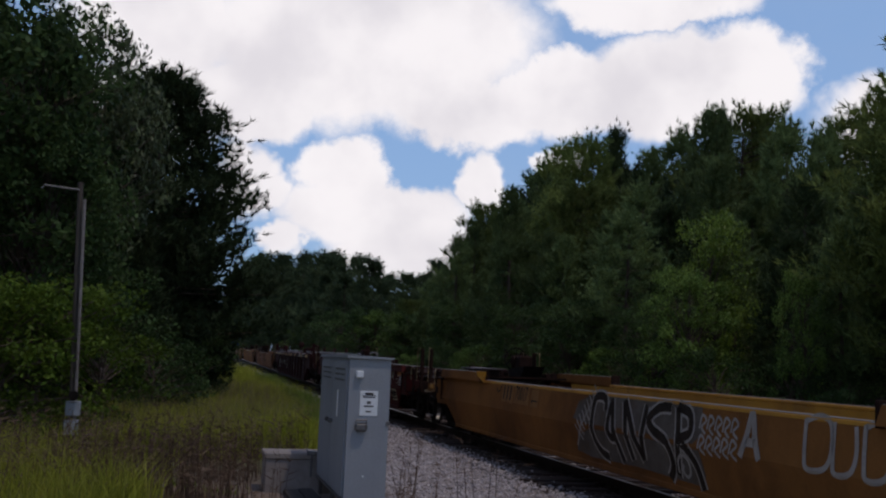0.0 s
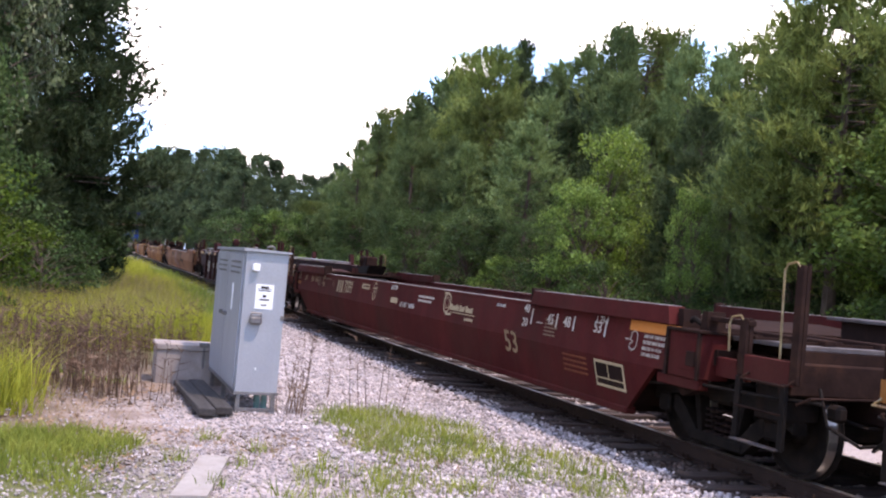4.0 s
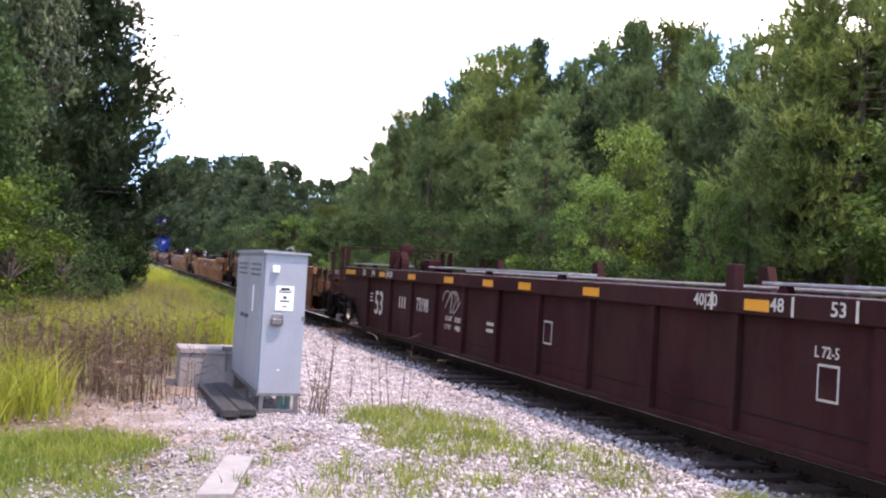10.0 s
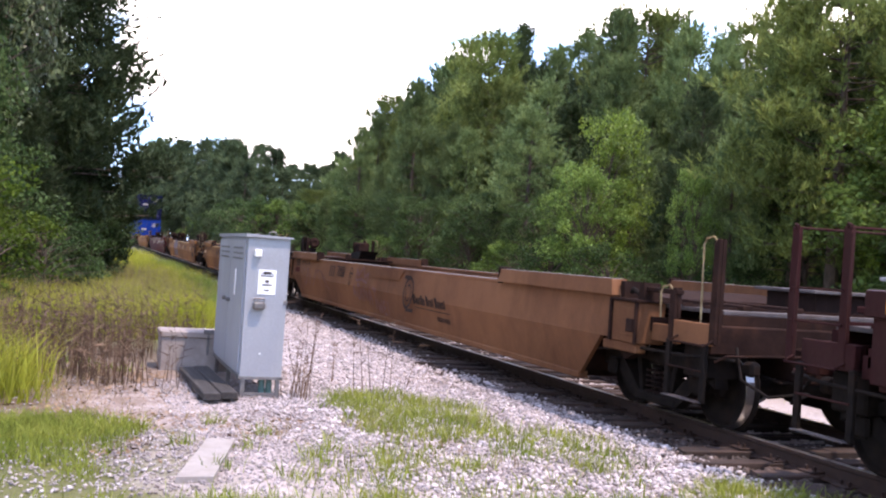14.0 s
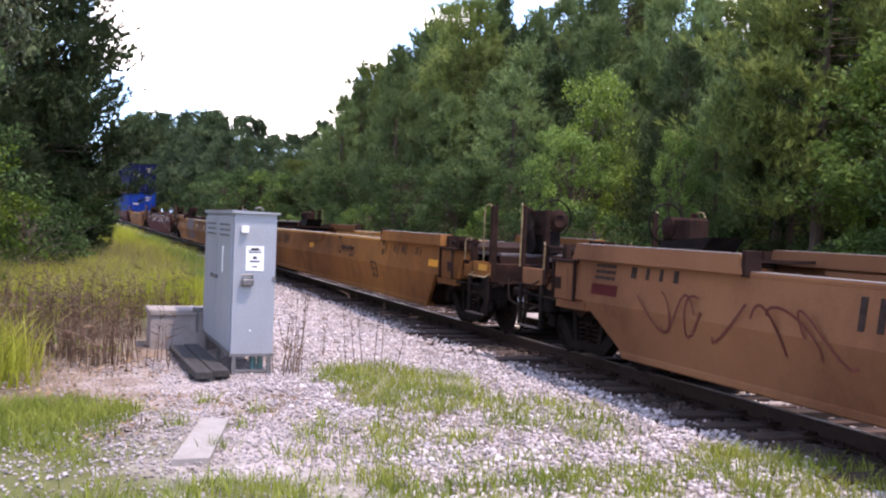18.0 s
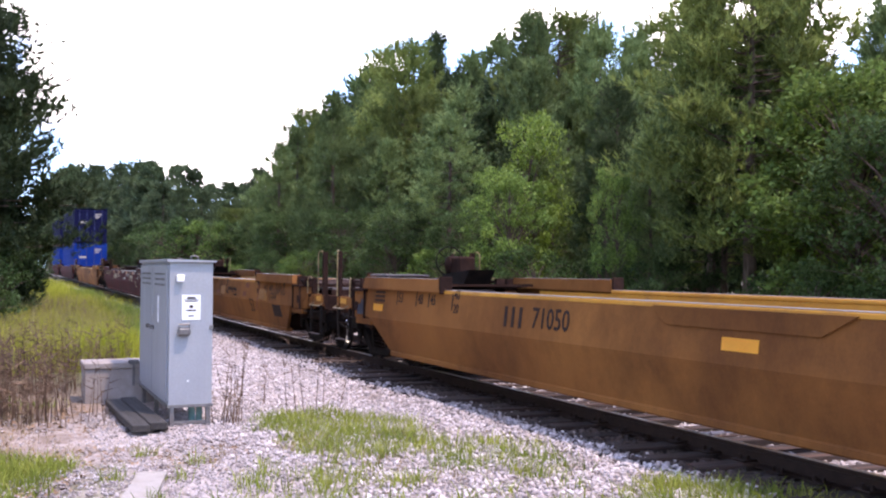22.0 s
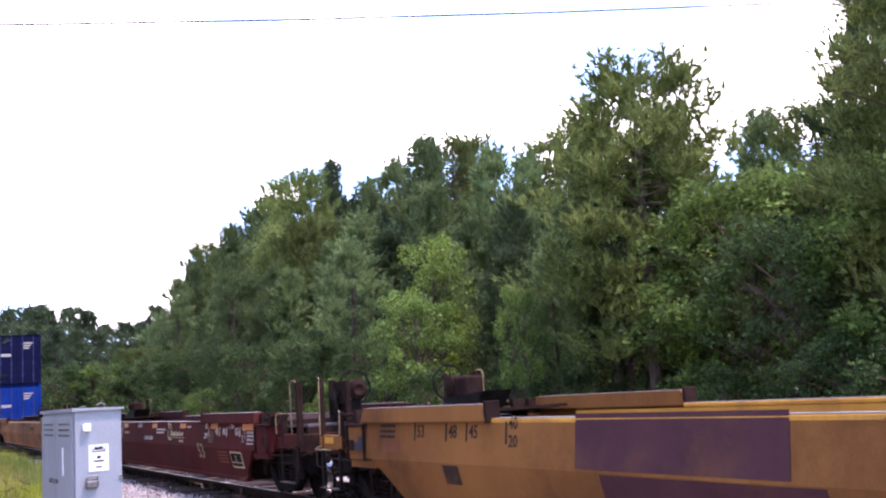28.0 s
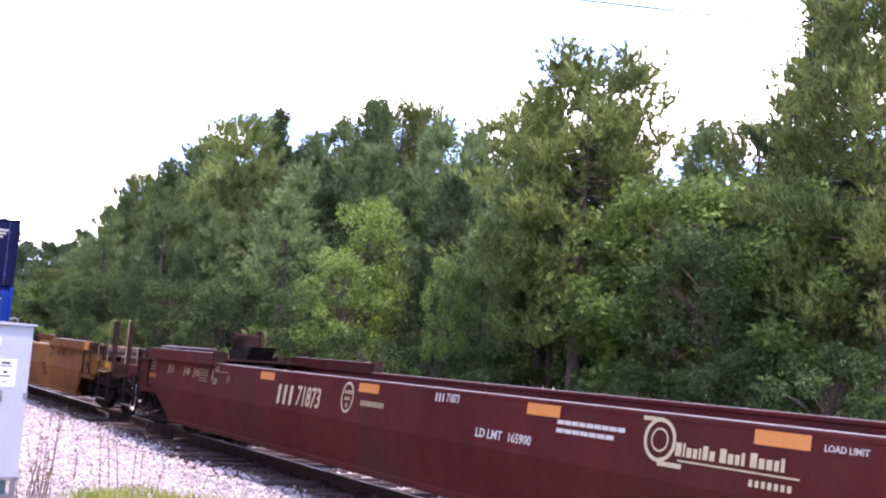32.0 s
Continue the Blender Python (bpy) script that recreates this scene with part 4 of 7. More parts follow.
def end_structure(car, pal, rear, style, brake):
    """The platform, coupler, posts, steps and brake gear of one end."""
    Y = lambda u: mirror_y(u, rear)

    def b(bm, x0, x1, u0, u1, z0, z1, bevel=0.0):
        return box(bm, x0, x1, min(Y(u0), Y(u1)), max(Y(u0), Y(u1)), z0, z1, bevel)
    fit = pal["fit"]
    part("centre_sill", b(B(), -0.32, 0.32, 0.42, 3.6, 0.68, 1.02, 0.02), fit, car)
    bm = b(B(), -0.09, 0.09, 0.06, 0.5, 0.70, 0.92, 0.02)
    b(bm, -0.16, 0.16, 0.0, 0.22, 0.64, 0.98, 0.04)
    b(bm, 0.12, 0.24, -0.12, 0.12, 0.66, 0.96, 0.03)
    part("coupler", bm, "steel", car, "rusty knuckle coupler")
    part("uncoupling_lever", tube(B(), [(-1.28, Y(0.55), 0.86), (-1.25, Y(0.42), 0.93), (-0.5, Y(0.36), 0.95), (0.0, Y(0.25), 1.0)], 0.013, 6), fit, car)
    part("air_hose", tube(B(), [(0.25, Y(0.45), 0.72), (0.28, Y(0.30), 0.50), (0.22, Y(0.12), 0.36), (0.16, Y(-0.02), 0.42)], 0.03, 8), "steel", car)
    part("end_sill", b(B(), -1.30, 1.30, 0.62, 0.78, 0.92, 1.20, 0.015), fit, car)
    # open deck of cross members and a tread plate
    for u in (0.95, 1.30, 1.70):
        part("cross_member", b(B(), -1.28, 1.28, u, u + 0.10, 1.05, 1.20), fit, car)
    part("end_deck", b(B(), -1.10, 1.10, 0.72, 1.95, 1.30, 1.345, 0.006), "deck", car, "scuffed grey steel walkway plate")
    part("deck_lip", b(B(), -1.12, 1.12, 0.70, 0.76, 1.20, 1.30), fit, car)
    for x in (-0.62, 0.0, 0.62):
        part("deck_bearer", b(B(), x - 0.04, x + 0.04, 0.76, 1.90, 1.20, 1.30), fit, car)
    # transverse bulkhead where the well begins, with sloping gussets
    part("bulkhead", b(B(), -1.30, 1.30, 3.25, 3.33, 0.45, 1.30, 0.01), "grime", car)
    for x in (-0.85, -0.3, 0.3, 0.85):
        poly = [(Y(1.9), 1.20), (Y(3.3), 1.32), (Y(3.3), 0.98), (Y(1.9), 1.04)]
        part("gusset", prism(B(), poly, "x", x - 0.05, x + 0.05), fit, car)
    part("cover_plate", hexa(B(), [(-1.15, Y(1.95), 1.36), (1.15, Y(1.95), 1.36), (1.15, Y(3.25), 1.43), (-1.15, Y(3.25), 1.43), (-1.15, Y(1.95), 1.40), (1.15, Y(1.95), 1.40), (1.15, Y(3.25), 1.47), (-1.15, Y(3.25), 1.47)]), fit, car)
    ub0, ub1 = (1.54, 2.20) if style == "ribbed" else (1.75, 2.30)
    for s in (-1, 1):
        # body bolster box with a flange, a flush panel and knees above
        bol = part("bolster_box", b(B(), *sorted((s * 1.10, s * (1.39 if style == "ribbed" else 1.44))), ub0, ub1, 0.90, 1.34, 0.012), pal["side"], car)
        if style != "ribbed":
            part("bolster_flange", b(B(), *sorted((s * 1.08, s * 1.475)), ub0 - 0.03, ub1, 1.34, 1.37, 0.004), fit, bol)
            part("bolster_edge", b(B(), *sorted((s * 1.44, s * 1.47)), ub0 - 0.015, ub0 + 0.02, 0.90, 1.34), fit, bol)
            part("bolster_edge", b(B(), *sorted((s * 1.44, s * 1.47)), ub1 - 0.03, ub1 + 0.01, 0.90, 1.34), fit, bol)
            part("access_panel", b(B(), *sorted((s * 1.441, s * 1.449)), ub0 + 0.06, ub0 + 0.34, 0.98, 1.28, 0.003), pal["side"], bol, "patched flush panel")
            part("panel_latch", b(B(), *sorted((s * 1.44, s * 1.465)), ub0 + 0.05, ub0 + 0.20, 1.02, 1.16, 0.008), fit, bol)
            part("bolster_skirt", b(B(), *sorted((s * 1.30, s * 1.42)), ub0 + 0.02, ub1 + 0.20, 0.80, 0.90, 0.01), pal["side"], car)
        for u in (ub0 + 0.02, ub1 - 0.12):
            part("knee", prism(B(), [(Y(u), 1.37), (Y(u + 0.13), 1.37), (Y(u + 0.10), 1.55), (Y(u + 0.02), 1.55)], "x", *sorted((s * 1.16, s * 1.36))), fit, car)
        part("lock_lug", tube(B(), [(s * 1.30, Y(ub0 + 0.20), 1.42), (s * 1.34, Y(ub0 + 0.28), 1.47), (s * 1.30, Y(ub0 + 0.38), 1.44)], 0.028, 8), "steel", car)
        part("angled_brace", prism(B(), [(Y(1.98), 0.93), (Y(2.55), 0.93), (Y(2.2), 0.70), (Y(1.98), 0.78)], "x", *sorted((s * 1.20, s * 1.30))), fit, car)
        # flat corner posts with hooked grab bars
        ribbed_front = style == "ribbed" and not rear
        for u, h in (((1.06, 2.14), (1.69, 2.14)) if ribbed_front else ((0.45, 2.13), (1.07, 2.13)) if style == "ribbed" else ((0.55, 2.02), (1.26, 1.53))):
            bm = b(B(), *sorted((s * 1.30, s * 1.345)), u - 0.045, u + 0.045, 1.02, h, 0.008)
            b(bm, *sorted((s * 1.26, s * 1.30)), u - 0.045, u - 0.025, 1.02, h)
            post = part("corner_post", bm, fit, car, "flat steel corner post")
            if pal["inner"] == "yellow":
                part("painted_foot", b(B(), *sorted((s * 1.345, s * 1.352)), u - 0.046, u + 0.046, 1.03, 1.20), "orange", post)
            x = s * 1.40
            part("grab_bar", tube(B(), [(x, Y(u + 0.10), 1.22), (x, Y(u + 0.12), h - 0.06), (x - s * 0.01, Y(u + 0.10), h), (x - s * 0.04, Y(u + 0.02), h + 0.02), (x - s * 0.06, Y(u), h - 0.02)], 0.010, 6), "brown" if style == "ribbed" else "yellowbar", post, "bent grab bar")
        if not ribbed_front:
            part("corner_rail", b(B(), *sorted((s * 1.24, s * 1.33)), 1.20, ub0 + 0.05, 1.46, 1.51, 0.008), fit, car)
        # boards, hanging step frame and handholds
        x = s * 1.38
        part("end_board", b(B(), *sorted((s * 1.28, s * 1.335)), 0.60, 1.22, 1.00, 1.21, 0.006), pal["side"], car)
        if pal["inner"] == "yellow":
            part("painted_patch", b(B(), *sorted((s * 1.335, s * 1.340)), 0.66, 0.98, 1.09, 1.18), "yellow", car)
        part("end_board", b(B(), *sorted((s * 1.22, s * 1.28)), 1.24, 1.72, 0.96, 1.14, 0.006), pal["side"], car)
        for u in (0.62, 1.24):
            part("step_hanger", b(B(), *sorted((s * 1.335, s * 1.375)), u - 0.035, u + 0.035, 0.46, 1.02, 0.006), "steel", car)
        part("step_rung", b(B(), *sorted((s * 1.34, s * 1.42)), 0.62, 1.24, 0.462, 0.474), "deck", car)
        part("step_rung", tube(B(), [(x, Y(0.62), 0.76), (x, Y(1.24), 0.76)], 0.010, 6), fit, car)
        part("side_handhold", tube(B(), [(s * 1.34, Y(0.52), 1.06), (s * 1.43, Y(0.52), 1.01), (s * 1.43, Y(1.12), 1.01), (s * 1.34, Y(1.12), 1.06)], 0.011, 6), "yellowbar" if pal["inner"] == "yellow" else fit, car, "bent handhold")
    if style == "ribbed" and rear:
        for u in (0.45, 1.07):
            part("cross_rail", tube(B(), [(-1.32, Y(u), 2.12), (1.32, Y(u), 2.15)], 0.012, 6), fit, car, "thin handrail between corner posts")
        for z in (1.35, 1.62):
            part("ladder_rung", tube(B(), [(-1.35, Y(0.45), z), (-1.35, Y(1.07), z)], 0.012, 6), fit, car)
        stand = part("brake_stand", b(B(), 0.24, 0.36, 0.52, 0.66, 1.345, 2.0, 0.012), fit, car)
        hub = part("brake_housing", lathe(B(), [(-0.12, 0.05), (-0.10, 0.16), (0.06, 0.19), (0.10, 0.12), (0.16, 0.05)], 18, "y"), fit, stand)
        hub.matrix_basis = pose(0.30, Y(0.58), 2.13)
        part("brake_lever", b(B(), 0.14, 0.20, 0.50, 0.62, 1.80, 2.10, 0.015), "steel", stand)
    # pipes, hoses, a valve and stiffeners below and on the deck
    part("train_pipe", tube(B(), [(-1.20, Y(0.35), 0.90), (-1.34, Y(0.9), 0.88), (-1.36, Y(1.9), 0.86), (-1.30, Y(2.9), 0.74)], 0.017, 6), "steel", car)
    part("train_pipe", tube(B(), [(0.3, Y(0.5), 0.72), (-0.4, Y(0.7), 0.66), (-0.9, Y(1.4), 0.88), (-1.0, Y(2.6), 0.90)], 0.022, 6), "steel", car)
    part("angle_cock", b(B(), -0.98, -0.86, 0.40, 0.56, 0.74, 0.88, 0.03), "steel", car)
    part("cable_loop", tube(B(), [(-1.05, Y(0.55), 1.0), (-1.12, Y(0.35), 0.72), (-1.0, Y(0.1), 0.60), (-0.7, Y(-0.05), 0.66)], 0.016, 6), "steel", car)
    for u in (0.86, 1.24, 1.62):
        part("deck_stiffener", b(B(), -1.22, 1.22, u, u + 0.03, 1.346, 1.372), fit, car)
    part("end_gear_box", b(B(), -1.20, -0.80, 0.82, 1.22, 0.66, 0.98, 0.02), "steel", car)
    Yv = Y
    if style == "ribbed" and not rear:
        pass
    elif not rear and not brake:
        tb = part("deck_table", b(B(), 0.15, 0.85, 0.95, 1.75, 1.345, 1.56, 0.01), "under", car)
        part("table_top", b(B(), 0.05, 0.95, 0.85, 1.85, 1.56, 1.595, 0.006), "deck", tb, "scuffed grey table top")
        for x in (-0.78, -0.18):
            part("deck_rail", b(B(), x - 0.06, x + 0.06, 0.78, 1.95, 1.346, 1.40, 0.01), fit, car)
    elif not rear:
        # tall stand of two posts and a plate, with a brake wheel and hanging chain
        col = part("brake_stand", b(B(), -0.54, -0.46, 1.06, 1.20, 1.345, 2.02, 0.012), fit, car, "rusty brake stand post")
        part("brake_plate", b(B(), -0.50, -0.46, 0.50, 1.06, 1.62, 1.99, 0.01), fit, col)
        part("brake_post", b(B(), -0.54, -0.46, 0.46, 0.54, 1.345, 2.0, 0.012), fit, col)
        part("brake_body", b(B(), -0.46, -0.20, 0.62, 1.04, 1.345, 1.70, 0.03), "steel", col)
        bm = B()
        lathe(bm, [(-0.03, 0.03), (-0.05, 0.09), (0.0, 0.16), (0.02, 0.17), (0.02, 0.05), (0.14, 0.04)], 24, "y")
        w = part("brake_hub", bm, fit, col)
        w.matrix_basis = pose(-0.28, Yv(0.58), 1.84)
        ring = [(-0.28 + 0.27 * math.cos(a * math.pi / 12), Yv(0.72), 1.88 + 0.27 * math.sin(a * math.pi / 12)) for a in range(25)]
        part("brake_wheel", tube(B(), ring, 0.013, 6), "steel", col)
        for k in range(4):
            part("brake_chain", tube(B(), [(-0.56, Yv(1.04 - 0.09 * k), 1.97 - 0.05 * k), (-0.60, Yv(0.98 - 0.07 * k), 1.70), (-0.58, Yv(1.02 - 0.10 * k), 1.46), (-0.62, Yv(0.92), 1.15), (-0.62, Yv(0.80), 0.80)], 0.026, 6), "steel", col)
        part("release_rod", tube(B(), [(-1.40, Yv(0.45), 1.0), (-1.42, Yv(0.40), 0.94), (-1.42, Yv(0.40), 0.66)], 0.010, 6), fit, car)
    else:
        # low hand brake on the far side of the rear end: spoked wheel, gear box, dark bracket
        gear = box(B(), 0.62, 0.96, min(Yv(0.80), Yv(1.42)), max(Yv(0.80), Yv(1.42)), 1.62, 1.94, 0.035)
        lathe(gear, [(0.56, 0.04), (0.60, 0.15), (0.98, 0.15), (1.02, 0.05)], 18, "x")
        for v in gear.verts:
            if v.co.z < 1.0:
                v.co += Vector((0, Yv(0.98), 1.80))
        hs = part("brake_housing", gear, fit, car, "rusty gear box of the hand brake")
        ring = [(0.78 + 0.27 * math.cos(a * math.pi / 12), Yv(0.66), 1.86 + 0.27 * math.sin(a * math.pi / 12)) for a in range(25)]
        part("wheel_rim", tube(B(), ring, 0.015, 6), "steel", hs, "round steel rim of the brake wheel")
        for k in range(6):
            a = k * math.pi / 3 + 0.4
            part("spoke", tube(B(), [(0.78, Yv(0.70), 1.86), (0.78 + 0.26 * math.cos(a), Yv(0.66), 1.86 + 0.26 * math.sin(a))], 0.010, 5), "steel", hs)
        part("wheel_hub", tube(B(), [(0.78, Yv(0.62), 1.86), (0.78, Yv(0.82), 1.86)], 0.05, 10), "steel", hs)
        part("brake_bracket", prism(B(), [(Yv(0.85), 1.62), (Yv(2.05), 1.70), (Yv(1.80), 1.46), (Yv(0.95), 1.40)], "x", 0.55, 1.05), "steel", car)


def smooth_side(car, pal, s):
    """One folded plate side: upper sheet, lower sheet, raised chord at the ends, low chord between, inner lining."""
    def xs(z, d=0.0):
        return s * (abs(side_x(z, "smooth")) - d)

    def sheet(u0t, u1t, zt, u0b, u1b, zb, d0=0.0, d1=0.05):
        return hexa(B(), [(xs(zb, d0), u0b, zb), (xs(zb, d0), u1b, zb), (xs(zt, d0), u1t, zt), (xs(zt, d0), u0t, zt),
                          (xs(zb, d1), u0b, zb), (xs(zb, d1), u1b, zb), (xs(zt, d1), u1t, zt), (xs(zt, d1), u0t, zt)])
    E = PITCH
    part("upper_side_sheet", sheet(2.28, E - 2.28, 1.40, 2.28, E - 2.28, 0.93), pal["side"], car)
    part("lower_side_sheet", sheet(2.50, E - 2.50, 0.93, 3.20, E - 3.20, 0.42), pal["side"], car)
    for a, b_ in ((2.26, 5.55), (E - 5.42, E - 2.26)):
        x0, x1 = sorted((s * 1.455, s * 1.27))
        bm = hexa(B(), [(s * 1.475, a, 1.39), (s * 1.475, b_, 1.39), (s * 1.455, b_ - 0.06, 1.565), (s * 1.455, a + 0.06, 1.565), (s * 1.27, a, 1.39), (s * 1.27, b_, 1.39), (s * 1.27, b_ - 0.06, 1.565), (s * 1.27, a + 0.06, 1.565)])
        ch = part("end_chord", bm, pal["top"], car)
        part("chord_edge", box(B(), *sorted((s * 1.30, s * 1.452)), a + 0.07, b_ - 0.07, 1.565, 1.571), "worn_top", ch, "scuffed bare top edge")
        part("chord_cap", box(B(), *sorted((s * 1.28, s * 1.465)), (b_ - 0.03 if a < 5 else a - 0.02), (b_ + 0.02 if a < 5 else a + 0.03), 1.37, 1.60, 0.008), pal["fit"], ch)
    mid = part("top_chord", box(B(), *sorted((s * 1.25, s * 1.402)), 5.55, E - 5.42, 1.36, 1.415, 0.012), pal["inner"], car)
    part("chord_edge", box(B(), *sorted((s * 1.26, s * 1.395)), 5.57, E - 5.44, 1.415, 1.420), "worn_top", mid, "scuffed bare top edge")
    part("inner_lining", box(B(), *sorted((s * 1.24, s * 1.27)), 3.3, E - 3.3, 0.48, 1.358), pal["inner"], car)
    part("bottom_chord", box(B(), *sorted((s * 1.20, s * 1.34)), 3.2, E - 3.2, 0.36, 0.44, 0.015), pal["side"], car)


def ribbed_side(car, pal, s):
    E = PITCH
    part("side_sheet", box(B(), *sorted((s * 1.395, s * 1.355)), 3.56, E - 3.56, 0.36, 1.45), pal["side"], car)
    for k in range(9):
        u = 5.54 + 1.48 * k
        part("side_rib", box(B(), *sorted((s * 1.395, s * 1.465)), u - 0.05, u + 0.05, 0.38, 1.44, 0.008), pal["side"], car)
    for u in (3.66, E - 3.66):
        part("side_rib", box(B(), *sorted((s * 1.395, s * 1.47)), u - 0.10, u + 0.10, 0.36, 1.44, 0.01), pal["side"], car)
    ch = part("top_chord", box(B(), *sorted((s * 1.487, s * 1.30)), 1.45, E - 1.45, 1.44, 1.64, 0.012), pal["top"], car)
    part("chord_edge", box(B(), *sorted((s * 1.32, s * 1.482)), 1.48, E - 1.48, 1.64, 1.646), "worn_pink", ch, "faded pink top face")
    part("bottom_chord", box(B(), *sorted((s * 1.30, s * 1.45)), 3.56, E - 3.56, 0.31, 0.38, 0.012), pal["side"], car)
    for rear in (False, True):
        q = lambda u: mirror_y(u, rear)
        part("sloping_end_plate", prism(B(), [(q(2.55), 0.95), (q(3.60), 0.95), (q(3.60), 0.36), (q(3.42), 0.36)], "x", *sorted((s * 1.385, s * 1.43))), pal["side"], car)
        part("end_flange", prism(B(), [(q(2.50), 0.95), (q(2.56), 0.97), (q(3.46), 0.37), (q(3.40), 0.34)], "x", *sorted((s * 1.34, s * 1.46))), pal["side"], car)
    for u0, u1 in ((1.50, 3.60), (E - 3.60, E - 1.50)):
        part("end_side_plate", box(B(), *sorted((s * 1.40, s * 1.44)), u0, u1, 0.95, 1.44, 0.008), pal["side"], car)
    if s > 0:
        for u in (3.2, 9.0, E - 9.0, E - 4.2):
            part("stake_guide", prism(B(), [(u - 0.16, 1.64), (u + 0.16, 1.64), (u + 0.12, 1.98), (u - 0.05, 1.98)], "x", 1.33, 1.46), pal["side"], car)
    if s < 0:
        for u0, u1 in ((1.3, 5.5), (9.6, 15.6), (E - 4.9, E - 1.3)):
            wp = part("walkway_plate", box(B(), -1.22, -0.80, u0, u1, 1.715, 1.745, 0.005), "walk", car, "pale grey steel walkway plate")
            for k in range(3):
                u = u0 + 0.3 + (u1 - u0 - 0.6) * k / 2
                part("plate_bracket", prism(B(), [(u - 0.06, 1.64), (u + 0.10, 1.64), (u + 0.06, 1.715), (u - 0.03, 1.715)], "x", -1.20, -1.12), pal["side"], wp)
        part("guide_post", box(B(), -1.30, -1.18, 5.82, 5.96, 1.63, 1.90, 0.012), pal["side"], car)
        u = E - 5.1
        arc = [(u + 0.30 * math.cos(a * math.pi / 8), 1.78 + 0.24 * math.sin(a * math.pi / 8)) for a in range(9)]
        gd = part("container_guide", prism(B(), [(u + 0.30, 1.63)] + arc + [(u - 0.30, 1.63)], "x", -1.20, -1.05), pal["side"], car, "dark rounded container guide on the chord")
        for du in (-0.16, 0.26):
            part("guide_post", box(B(), -1.30, -1.20, u + du - 0.05, u + du + 0.05, 1.63, 2.03, 0.01), pal["side"], gd)
    pipe = [(s * 1.20, 2.6, 1.70), (s * 1.20, E - 2.6, 1.70)]
    if s > 0:
        part("hand_rail", tube(B(), pipe, 0.03, 6), "worn_top", car)


def well_car(style, palette, label, stand=False):
    pal = PAL[palette]
    car = tagged(empty("well_car"), label, "rail car", "well cars of the train")
    for s in (-1, 1):
        (ribbed_side if style == "ribbed" else smooth_side)(car, pal, s)
    E = PITCH
    for k in range(12):
        u = 3.6 + k * (E - 7.2) / 11
        part("floor_beam", box(B(), -1.30, 1.30, u - 0.12, u + 0.12, 0.36, 0.46), "under", car)
    for s in (-1, 1):
        part("well_ledge", box(B(), *sorted((s * 1.28, s * 0.66)), 3.3, E - 3.3, 0.46, 0.49), "under", car)
    for rear in (False, True):
        end_structure(car, pal, rear, style, stand)
        truck(car, mirror_y(1.93, rear))
    return car


M["yellowbar"] = mat("yellowed_grab_bar_paint", (0.20, 0.14, 0.055), (0.34, 0.26, 0.13), 8, 0.5, stain=RUST, stain_amt=0.8, spot=0.44)
M["navy_sign"] = mat("dark_blue_placard", (0.0075, 0.01, 0.025), (0.015, 0.02, 0.04), 6, 0.5)
M["worn_pink"] = mat("faded_pink_top_paint", (0.34, 0.22, 0.23), (0.46, 0.33, 0.34), 5, 0.6, stain=(0.12, 0.05, 0.05), stain_amt=0.5)


CARS = []
GAPS = [1.85, 24.7, 47.5, 70.65, 93.5, 116.3, 139.0, 161.8, 184.65, 207.5, 230.4]     # couplings along the train


